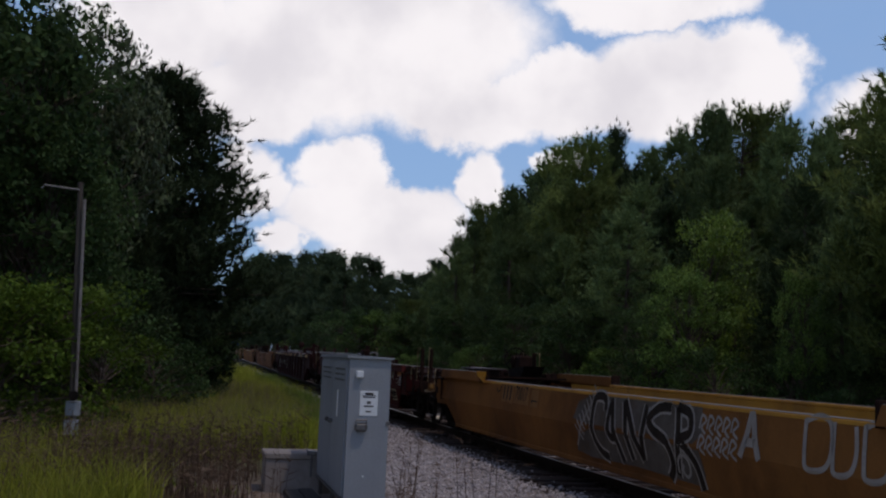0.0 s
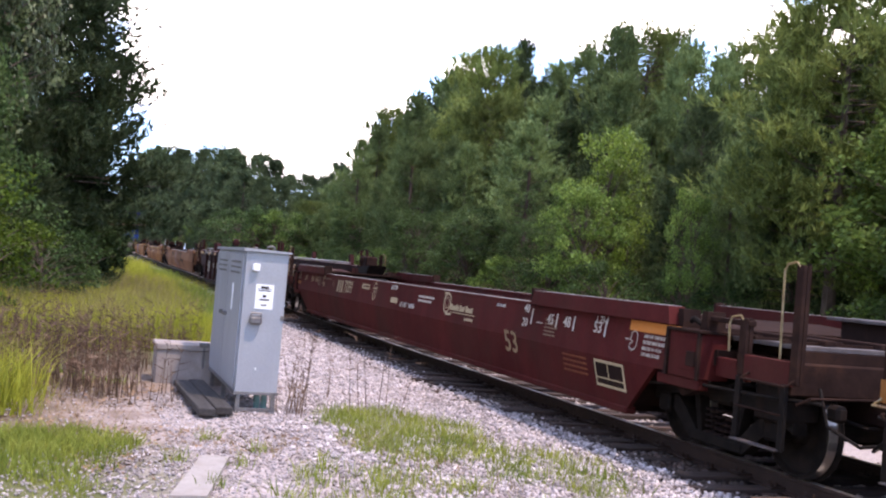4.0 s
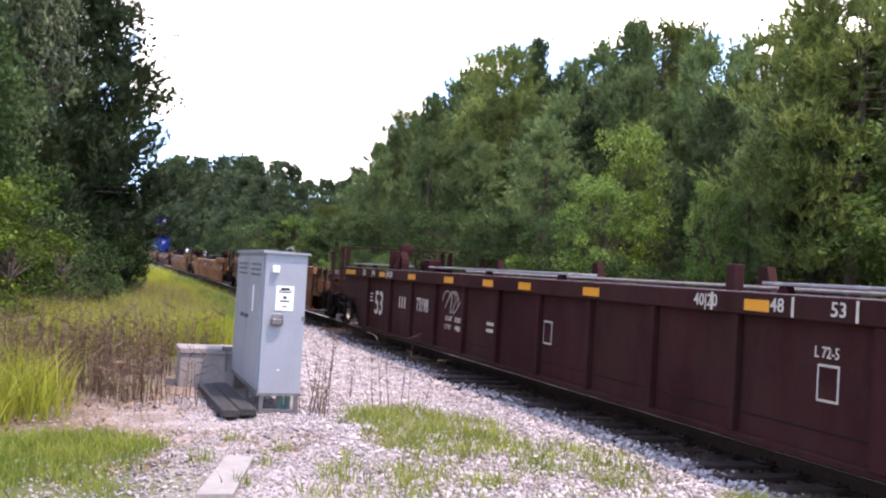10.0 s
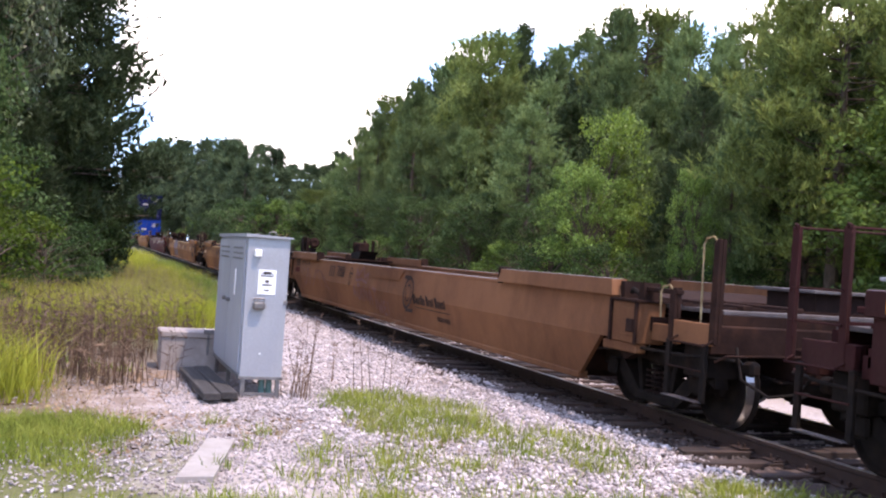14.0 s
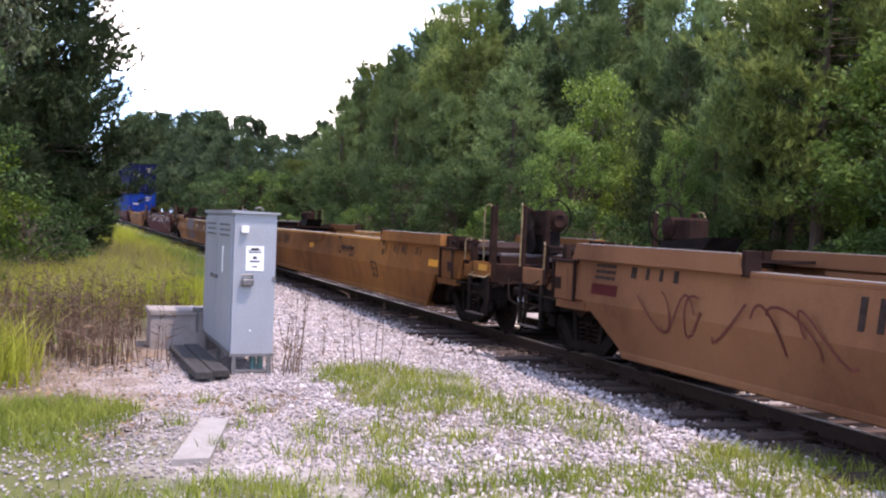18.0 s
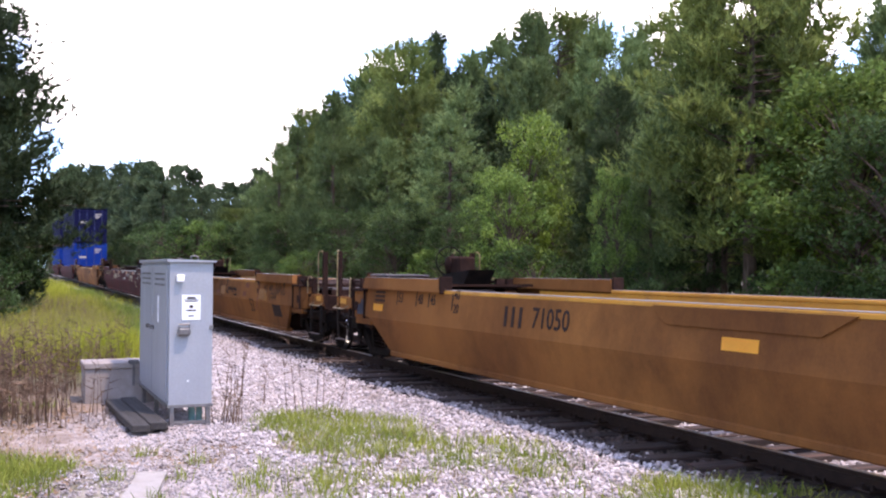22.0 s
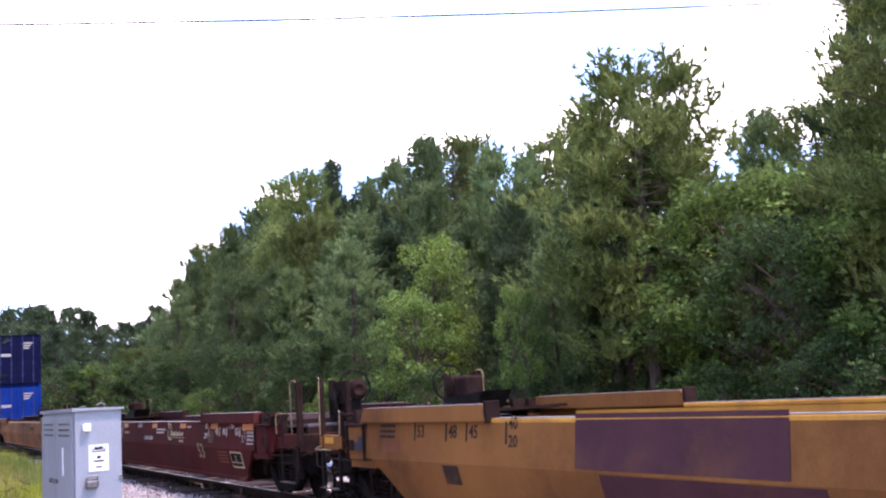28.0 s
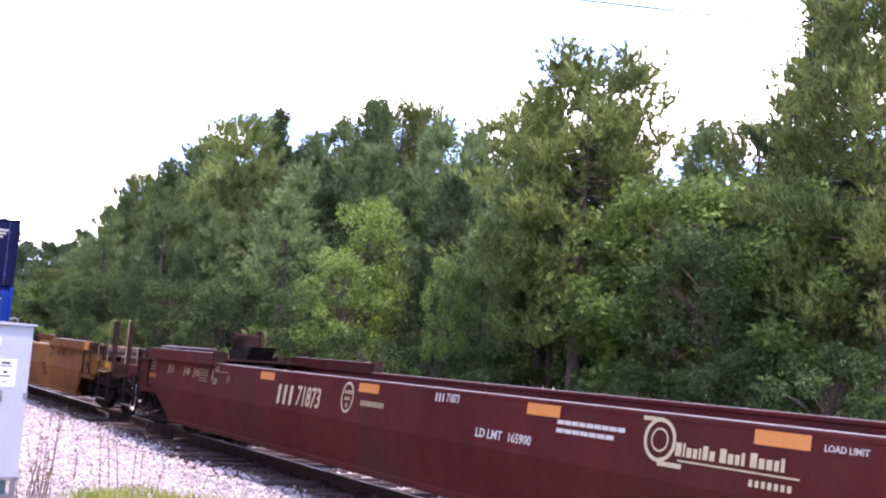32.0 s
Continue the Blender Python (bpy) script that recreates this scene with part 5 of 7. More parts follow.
def make_train():
    E = PITCH
    # order: (style, palette, label)
    spec = [("smooth", "orange", "weathered orange well car with pale sprayed lettering shapes"),
            ("smooth", "maroon", "maroon well car with white stencilled markings"),
            ("ribbed", "brown", "dark brown ribbed-side well car with yellow markers"),
            ("smooth", "salmon", "faded salmon-orange well car with a large dark emblem"),
            ("smooth", "orange", "yellow-orange well car with black stencilled markings"),
            ("smooth", "orange", "yellow-orange well car with a purple overpainted patch"),
            ("smooth", "maroon", "maroon well car with orange reflective strips"),
            ("smooth", "orange", "weathered orange empty well car following the maroon one"),
            ("smooth", "maroon", "dark maroon well car loaded with stacked blue containers"),
            ("smooth", "maroon", "maroon well car loaded with stacked containers")]
    for i, (style, palette, label) in enumerate(spec):
        car = well_car(style, palette, label, i in (4, 6))
        car["start"] = (GAPS[i] + GAPS[i + 1] - PITCH) / 2
        CARS.append(car)
    c0, c1, c2, c3, c4, c5, c6, c7, c8, c9 = CARS
    rng = random.Random(8)
    S = "smooth"

    def stack(car, m, u53, z, size, rear=False):
        d = -1 if rear else 1
        for txt, du in (("53", 0.0), ("48", 0.77), ("45", 1.23)):
            letters(txt, u53 + d * du + (-0.05 if rear else 0.28), z, size, m, car, S, 0.22)
            plate("length_mark", u53 + d * du + 0.02, u53 + d * du - 0.01, z, size * 1.35, m, car, S)
        letters("40", u53 + d * 2.0 + (-0.08 if rear else 0.24), z + 0.09, size * 0.85, m, car, S, 0.2)
        letters("20", u53 + d * 2.0 + (-0.08 if rear else 0.24), z - 0.09, size * 0.85, m, car, S, 0.2)
        plate("length_mark", u53 + d * 2.0 - 0.02, u53 + d * 2.0 - 0.05, z, size * 1.5, m, car, S)

    def emblem(car, u, z, m, k=1.0):
        bm = B()
        n = 20
        for r0, r1 in ((0.165 * k, 0.135 * k), (0.09 * k, 0.075 * k)):
            vo = [bm.verts.new((r0 * math.cos(2 * math.pi * j / n), r0 * math.sin(2 * math.pi * j / n), 0)) for j in range(n)]
            vi = [bm.verts.new((r1 * math.cos(2 * math.pi * j / n), r1 * math.sin(2 * math.pi * j / n), 0)) for j in range(n)]
            for j in range(n):
                bm.faces.new((vo[j], vo[(j + 1) % n], vi[(j + 1) % n], vi[j]))
        box(bm, -0.19 * k, 0.02, 0.135 * k, 0.175 * k, -0.001, 0.001)
        box(bm, 0.0, 0.24 * k, -0.19 * k, -0.155 * k, -0.001, 0.001)
        ob = part("emblem", bm, m, car, "round emblem of plain rings")
        ob.matrix_basis = on_side(u, z, S)
        w = [q * 0.62 for q in (0.13, 0.045, 0.09, 0.06, 0.045, 0.09, 0.08, 0.001, 0.11, 0.09, 0.08, 0.06, 0.001, 0.12, 0.09, 0.09, 0.08, 0.06)]
        name_bars(u - 0.17 * k, z - 0.098 * k, k, m, car)
        plate("underline", u - 0.20 * k, u - 1.26 * k, z - 0.13 * k, 0.012, m, car, S)
        bars("name_stencil", u - 0.86 * k, z - 0.20 * k, [0.03 * k] * 7, 0.045 * k, m, car, S, 0.5)

    def name_bars(u, z, k, m, car):
        bm, x = B(), 0.0
        for w, h in ((6, 10), (2, 10), (5, 7), (4, 7), (2, 8), (5, 10), (5, 7), (0, 0), (6, 10), (5, 7), (4, 7), (3, 9), (0, 0), (6, 10), (5, 7), (5, 7), (4, 7), (3, 9)):
            if w:
                box(bm, x, x + 0.0093 * w * k, 0, 0.0098 * h * k, -0.0015, 0.0015)
            x += 0.0093 * w * k + (0.017 if w else 0.03) * k
        ob = tagged(part("name_stencil", bm, m, car), kind="stuff")
        ob.matrix_basis = on_side(u, z, S)

    def number(car, u, z, txt, m, size=0.20):
        bars("initial_stencil", u - size * 0.1, z, [size * 0.28] * 3, size, m, car, S, 0.44)
        letters(txt, u - size * 2.35, z, size, m, car, S, size * 3.1)

    def reflectors(car, us, m, w=0.45, z=1.33, h=0.10):
        for u in us:
            plate("reflector", u, u - w, z, h, m, car, S)

    # first car: sprayed shapes and a folded yellow flap
    # tall dark sprayed letters with pale outlines on a grey sprayed ground
    for z0, z1 in ((0.50, 0.90), (0.96, 1.38)):
        bm = B()
        edge = [(12.45, z0 + 0.05), (11.9, z0), (10.4, z0 + 0.03), (8.75, z0), (8.55, z0 + 0.12), (8.6, z1), (10.0, z1 + 0.02), (11.8, z1), (12.3, z1 - 0.12)]
        bm.faces.new([bm.verts.new((side_x(z, S) - 0.004, u, z)) for u, z in edge])
        part("sprayed_ground", bm, "overspray", c0)
    forms = {"C": (11.80, 0.62, [[(0.85, 0.80), (0.75, 1.0), (0.25, 1.0), (0.12, 0.7), (0.2, 0.3), (0.5, 0.08), (0.9, 0.0)]]),
             "A": (11.24, 0.62, [[(0.25, 1.0), (0.45, 0.5), (0.8, -0.02)], [(0.22, 0.95), (0.12, 0.55), (0.3, 0.36), (0.6, 0.42)]]),
             "N": (10.72, 0.72, [[(0.05, 1.0), (0.2, 0.55), (0.4, 0.05)], [(0.08, 1.0), (0.45, 0.6), (0.85, 0.1)], [(0.85, 0.12), (0.9, 0.5), (1.0, 0.97)]]),
             "S": (10.00, 0.70, [[(0.95, 0.98), (0.5, 0.95), (0.12, 0.76), (0.35, 0.6), (0.85, 0.46), (1.0, 0.15), (0.8, -0.08)]]),
             "R": (9.30, 0.66, [[(0.2, 1.0), (0.3, 0.5), (0.15, 0.0)], [(0.2, 1.0), (0.65, 0.92), (0.72, 0.66), (0.32, 0.55)], [(0.35, 0.55), (0.85, 0.25), (1.0, -0.12)]])}
    for u0, w, lines in forms.values():
        paths = [bend([(u0 - w * x, 0.56 + 0.79 * y) for x, y in line]) for line in lines]
        spray("sprayed_outline", paths, 0.088, "graffiti", c0, S, 0.006)
        spray("sprayed_letter", paths, 0.056, "graffiti_dark", c0, S, 0.009, "tall dark sprayed letter with a pale outline")
    for k in range(9):
        u, z = 12.40 - 0.07 * k, 0.62 + 0.075 * k
        spray("sprayed_scribble", [bend([(u, z), (u - 0.15, z + 0.18), (u - 0.05, z + 0.30), (u - 0.28, z + 0.10)])], 0.016, "graffiti", c0, S)
    for k in range(10):
        u, z = 8.62 - 0.17 * (k % 5), 1.14 - 0.22 * (k // 5)
        spray("sprayed_scribble", [bend([(u, z), (u - 0.04, z + 0.15), (u - 0.14, z + 0.10), (u - 0.05, z + 0.02), (u - 0.15, z - 0.05)])], 0.017, "graffiti", c0, S)
    curl = [(9.0 - 0.16 * math.cos(a * 0.7) * a / 12, 0.66 + 0.16 * math.sin(a * 0.7) * a / 12) for a in range(3, 15)]
    spray("sprayed_curl", [bend(curl, 3)], 0.02, "graffiti", c0, S, 0.011)
    spray("sprayed_shape", [bend([(7.72, 0.92), (7.62, 1.15), (7.55, 1.38), (7.46, 1.12), (7.36, 0.92)]), [(7.63, 1.08), (7.46, 1.08)]], 0.045, "graffiti", c0, S)
    for k, w in enumerate((0.42, 0.34, 0.36, 0.40, 0.40, 0.34)):
        u = 6.62 - 0.43 * k
        shape = [(u, 1.38), (u - 0.02, 1.05), (u - 0.2 * w, 0.93), (u - 0.8 * w, 0.96), (u - w, 1.12), (u - 0.9 * w, 1.36)] + ([(u - 0.5 * w, 1.42), (u, 1.36)] if k in (0, 2) else [])
        spray("sprayed_shape", [bend(shape)], 0.028, "graffiti", c0, S)
    for u0, u1, z, h in ((16.09, 15.91, 1.235, 0.33), (15.90, 15.70, 1.24, 0.31), (15.69, 15.43, 1.23, 0.34), (15.37, 15.20, 1.24, 0.33), (15.19, 15.02, 1.225, 0.31), (15.01, 14.85, 1.24, 0.34), (14.84, 14.56, 1.23, 0.32), (14.46, 14.10, 1.20, 0.28)):
        plate("pale_letter_ground", u0, u1, z, h, "ochre", c0, S, 0.003)
    spray("sprayed_arrow", [[(14.15, 1.16), (14.43, 1.16), (14.37, 1.20)], [(14.43, 1.16), (14.37, 1.12)]], 0.012, "graffiti_dark", c0, S)
    spray("sprayed_outline", [bend([(16.45, 1.30), (16.36, 1.24), (16.24, 1.26), (16.14, 1.38), (16.10, 1.40)])], 0.014, "graffiti_dark", c0, S)
    bars("initial_stencil", 16.0, 1.24, [0.07] * 3, 0.25, "black", c0, S, 0.48)
    letters("70017", 15.32, 1.24, 0.25, "black", c0, S, 0.75)
    part("bent_flap", hexa(B(), [(-1.485, 17.6, 1.50), (-1.485, 17.1, 1.36), (-1.48, 16.98, 1.58), (-1.48, 17.65, 1.58), (-1.478, 17.6, 1.50), (-1.478, 17.1, 1.36), (-1.473, 16.98, 1.58), (-1.473, 17.65, 1.58)]), "mark", c0, "bright yellow bent flap")
    for car, m, no in ((c1, "cream", "71591"), (c6, "cream", "71873")):
        number(car, 16.20 if car is c1 else 15.12, 1.18 if car is c1 else 1.12, no, "cream", 0.27 if car is c1 else 0.25)
        ring_mark(13.08 if car is c1 else 13.19, 1.2, 0.18, "cream", car, S, 0.8)
        ring_mark(16.62 if car is c1 else 16.9, 1.21, 0.06, "tan", car, S, 0.8)
        if car is c6:
            reflectors(car, (15.75, 12.95, 9.85, 7.35, 5.05), "mark_o")
        else:
            reflectors(car, (11.9,), "cream", 0.42, 1.10, 0.10)
            bars("small_stencil", 14.07, 1.265, [0.58], 0.10, "cream", car, S)
            bars("small_stencil", 14.04, 1.267, [0.045] * 10, 0.05, "maroon", car, S, 0.2)
        reflectors(car, (3.1,), "mark_o", 0.95, 1.32, 0.11)
        d = 0.70 if car is c1 else 0.05
        number(car, 11.3 + d, 1.33, no, "white", 0.085)
        if car is c6:
            bars("small_stencil", 12.86, 1.16, [0.12] * 4, 0.06, "tan", car, S, 0.2)
        bars("small_stencil", 9.35 + 1.35 * d, 1.25, [0.08] * 9, 0.035, "white", car, S)
        bars("small_stencil", 9.35 + 1.35 * d, 1.18, [0.09] * 7, 0.035, "white", car, S)
        letters("LD LMT", 10.52 + 1.1 * d, 1.05, 0.085, "white", car, S, 0.42)
        letters("165900", 10.03 + 1.1 * d, 1.05, 0.085, "white", car, S, 0.4)
        letters("LOAD LIMIT", 6.80, 1.31, 0.045, "white", car, S, 0.34)
        emblem(car, 8.82 if car is c1 else 8.22, 1.22, "cream", 1.0)
        stack(car, "tan", E - (3.13 if car is c1 else 3.30), 1.24, 0.12, rear=True)
        for k in range(4):
            bars("small_stencil", 20.78, 1.36 - 0.05 * k, [0.10, 0.14, 0.12, 0.10], 0.022, "faint", car, S)
        letters("53", 6.38 if car is c1 else 5.92, 0.84, 0.30, "tan", car, S, 0.52)
        stack(car, "white", 3.62 if car is c1 else 3.22, 1.23, 0.13)
        letters("L 73-4", 3.86, 1.32, 0.085, "white", car, S, 0.36)
        plate("data_panel", 3.80, 3.15, 0.74, 0.30, "cream", car, S, 0.003)
        plate("data_panel", 3.77, 3.18, 0.74, 0.24, "under", car, S, 0.006)
        for k, txt in enumerate(("2 INCH HF COMP SHOES", "TM-22029 BRAKE BEAMS", "SPRG 7 OC D-5 3 IC D-5", "2 OC B-432 2 IC B-433")):
            letters(txt, 2.80, 1.225 - 0.062 * k, 0.038, "white", car, S, 0.44)
        hook = [(0.0, 0.0), (0.07, -0.02), (0.02, -0.04), (0.0, -0.08), (0.06, -0.11), (0.13, -0.09), (0.15, -0.02), (0.14, 0.07), (0.08, 0.10), (0.02, 0.07), (0.02, 0.03), (0.0, 0.0)]
        strokes("outline_mark", 3.06, 1.17, [hook, [(-0.10, 0.0), (-0.02, 0.0)]], 0.006, "white", car, S)
        plate("panel_line", 3.77, 3.18, 0.69, 0.014, "cream", car, S, 0.008)
        plate("panel_line", 3.50, 3.485, 0.78, 0.17, "cream", car, S, 0.008)
        plate("fraction_line", 5.42, 5.24, 1.17, 0.012, "white", car, S)
        for k in range(5):
            bars("small_stencil", 5.17, 1.22 - 0.045 * k, [0.30 + 0.03 * (k % 3)], 0.018, "faint", car, S)
        bars("small_stencil", 17.44, 1.3, [0.055] * 8, 0.022, "faint", car, S)
        for k in range(5):
            bars("small_stencil", 18.28 if car is c1 else 18.10, 1.30 - 0.042 * k, [0.06, 0.09, 0.05, 0.07, 0.06], 0.018, "faint", car, S, 0.3)
        plate("touched_up_patch", 20.60, 20.20, 1.10, 0.08, "orange", car, S, 0.003)
        for k in range(4):
            bars("small_stencil", 4.6, 0.86 - 0.06 * k, [0.08] * 7, 0.022, "rust_patch", car, S)
    # ribbed car: yellow markers and length marks on the chord
    R = "ribbed"
    for u, w in ((3.19, 1.0), (5.36, 0.36), (8.6, 0.42), (10.6, 0.42), (12.0, 0.42), (E - 9.03, 0.47), (E - 6.89, 0.46), (E - 4.77, 0.45), (E - 1.68, 0.95)):
        plate("yellow_marker", u, u - w, 1.53, 0.10, "mark", c2, R)
    for d, u53 in ((1, 3.92), (-1, E - 3.38)):
        for txt, du in (("53", 0.0), ("48", 0.77), ("40|20", 1.96)):
            letters(txt, u53 + d * du - (0.04 if d < 0 else -0.30), 1.54, 0.12, "white", c2, R, 0.22 if len(txt) == 2 else 0.5)
            plate("length_mark", u53 + d * du + 0.01, u53 + d * du - 0.02, 1.54, 0.17, "white", c2, R)
    letters("53", E - 4.17, 0.90, 0.50, "white", c2, R, 0.80)
    bars("initial_stencil", E - 6.06, 1.02, [0.07] * 3, 0.22, "white", c2, R, 0.48)
    letters("73198", E - 7.22, 1.02, 0.25, "white", c2, R, 0.82)
    letters("LD LMT", E - 8.93, 0.88, 0.085, "white", c2, R, 0.36)
    letters("170200", E - 9.40, 0.88, 0.085, "white", c2, R, 0.36)
    letters("LT WT", E - 8.93, 0.74, 0.085, "white", c2, R, 0.30)
    letters("49800", E - 9.44, 0.74, 0.085, "white", c2, R, 0.32)
    for k in range(5):
        strokes("sprayed_scribble", E - 8.75 - 0.14 * k, 1.18, [curvy(rng, 0, -0.2, 0.5, 0.36, 20)], 0.012, "graffiti", c2, R)
    for u in (E - 13.0, 4.45):
        plate("data_panel", u, u - 0.26, 0.95, 0.30, "white", c2, R, 0.003)
        plate("data_panel", u - 0.02, u - 0.24, 0.95, 0.26, "brown", c2, R, 0.006)
        bars("small_stencil", u - 0.06, 0.97, [0.05, 0.05], 0.08, "white", c2, R)
    letters("L 72-5", 4.5, 1.19, 0.095, "white", c2, R, 0.40)
    bars("small_stencil", E - 10.9, 0.92, [0.06] * 4, 0.05, "white", c2, R)
    bars("small_stencil", E - 10.9, 0.82, [0.08] * 3, 0.05, "white", c2, R)
    for k in range(3):
        bars("small_stencil", E - 3.72, 1.10 - 0.075 * k, [(0.14, 0.10, 0.20)[k], 0.12], 0.03, "white", c2, R)
    for u in (E - 4.62, E - 3.98):
        part("panel_seam", box(B(), -1.399, -1.395, u - 0.008, u + 0.008, 0.40, 1.43), "under", c2)
    part("weld_line", box(B(), -1.400, -1.395, 3.8, E - 3.8, 0.555, 0.570), "under", c2)
    plate("white_tick", E - 11.3, E - 11.34, 1.32, 0.16, "white", c2, R)
    # faded car
    bars("initial_stencil", 16.1, 1.18, [0.07] * 3, 0.26, "black", c3, S, 0.48)
    letters("70088", 15.38, 1.18, 0.26, "black", c3, S, 0.85)
    ring_mark(14.05, 1.12, 0.20, "black", c3, S, 0.8)
    emblem(c3, 9.75, 1.0, "black", 1.75)
    crown = [(13.54, 1.06), (13.56, 1.30), (13.36, 1.16), (13.05, 1.36), (12.86, 1.16), (12.58, 1.24), (12.64, 1.04), (13.1, 1.10), (13.52, 1.06)]
    spray("sprayed_crown", [crown], 0.030, "graffiti_red", c3, S, label="dark red sprayed crown outline")
    tag = [[(13.72, 0.72), (13.60, 0.96), (13.50, 0.70)], [(13.66, 0.80), (13.54, 0.80)], [(13.36, 0.98), (13.34, 0.70), (13.16, 0.74), (13.16, 0.94), (13.36, 0.98)], [(13.02, 0.98), (13.00, 0.66)],
           [(12.86, 0.66), (12.84, 0.98), (12.62, 0.70), (12.60, 1.00)], [(12.48, 0.62), (12.36, 0.96), (12.24, 0.62)], [(12.42, 0.76), (12.28, 0.76)], [(12.16, 0.96), (11.86, 0.92)], [(12.02, 0.94), (11.98, 0.56)]]
    spray("sprayed_tag", [bend(p, 3) for p in tag], 0.034, "graffiti_red", c3, S, label="dark red sprayed tag")
    tag = [[(11.86, 0.76), (11.78, 0.50), (11.70, 0.68), (11.62, 0.50), (11.54, 0.76)], [(11.30, 0.74), (11.46, 0.72), (11.44, 0.50), (11.28, 0.50)], [(11.44, 0.62), (11.30, 0.62)], [(11.16, 0.76), (11.14, 0.50)]]
    spray("sprayed_tag", tag, 0.030, "graffiti_red", c3, S)
    for k in range(7):
        strokes("sprayed_shape", 19.2 - 0.42 * k, 0.86, [curvy(rng, 0, -0.12, 0.62, 0.42, 20)], 0.014, "graffiti_red", c3, S)
    bars("small_stencil", 19.4, 1.3, [0.10, 0.06, 0.06, 0.08], 0.12, "black", c3, S, 1.6)
    part("repair_plate", prism(B(), [(12.62, 1.385), (10.1, 1.385), (10.4, 1.20), (12.2, 1.18)], "x", -1.436, -1.414), "salmon", c3)
    for car in (c3, c4, c5):
        for k in range(3):
            bars("small_stencil", 20.15, 1.34 - 0.065 * k, [0.09, 0.12, 0.10, 0.08], 0.035, "black", car, S)
    plate("touch_up_patch", 20.2, 19.65, 1.08, 0.12, "maroon", c3, S)
    # yellow-orange cars
    for car, no in ((c4, "71050"), (c5, None), (c7, None)):
        if no:
            bars("initial_stencil", 15.6, 1.15, [0.07] * 3, 0.24, "black", car, S, 0.48)
            letters(no, 14.92, 1.15, 0.24, "black", car, S, 0.95)
            reflectors(car, (20.2,), "mark", 0.42, 1.10, 0.11)
            reflectors(car, (11.62, 2.9), "mark", 0.45, 1.10, 0.11)
        else:
            plate("placard", 20.92, 20.60, 1.20, 0.34, "navy_sign", car, S, 0.02, "dark blue placard")
            plate("touch_up_patch", 20.03, 19.57, 1.09, 0.12, "rust_patch", car, S)
            plate("scrape", 18.5, 18.15, 0.80, 0.22, "stencil_faded", car, S)
        if car is c4:
            plate("placard", 20.92, 20.60, 1.13, 0.34, "navy_sign", car, S, 0.02, "dark blue placard")
        emblem(car, 8.72 if car is c4 else 8.90, 1.21, "black", 1.0)
        letters("53", 6.24, 0.80, 0.33, "stencil_faded", car, S, 0.52)
        stack(car, "black", 3.36, 1.25, 0.13)
        stack(car, "black", E - 3.70, 1.27, 0.15, rear=True)
        part("repair_plate", prism(B(), [(12.6, 1.385), (10.15, 1.385), (10.5, 1.22), (12.4, 1.22)], "x", -1.434, -1.412), "orange", car)
    plate("overpaint_patch", 15.95, 13.4, 1.20, 0.50, "patch", c5, S)
    plate("overpaint_patch", 15.6, 13.1, 0.70, 0.44, "patch", c5, S)
    for u, z in ((11.7, 1.28), (11.73, 1.06), (10.2, 1.04), (6.75, 1.27), (6.99, 1.06)):
        plate("touch_up_patch", u, u - 0.37, z, 0.11, "rust_patch", c5, S)
    for u, w, z, h in ((12.6, 0.9, 1.25, 0.30), (9.7, 0.55, 1.10, 0.22), (5.35, 0.7, 1.10, 0.24), (4.9, 0.35, 1.02, 0.12)):
        plate("paint_patch", u, u - w, z, h, "bright_orange", c5, S, 0.003)
    plate("rust_streak", 5.42, 5.34, 1.08, 0.70, "rust_patch", c5, S, 0.005)
    letters("L 73-4", 4.34, 1.07, 0.16, "black", c5, S, 0.80)
    plate("data_panel", 4.05, 3.35, 0.78, 0.26, "black", c5, S)
    bars("small_stencil", 3.98, 0.80, [0.08, 0.12, 0.1], 0.08, "orange", c5, S)
    for k in range(5):
        strokes("sprayed_shape", 4.0 - 0.2 * k, 1.25, [curvy(rng, 0, -0.12, 0.3, 0.25)], 0.012, "black", c5, S)
    return CARS


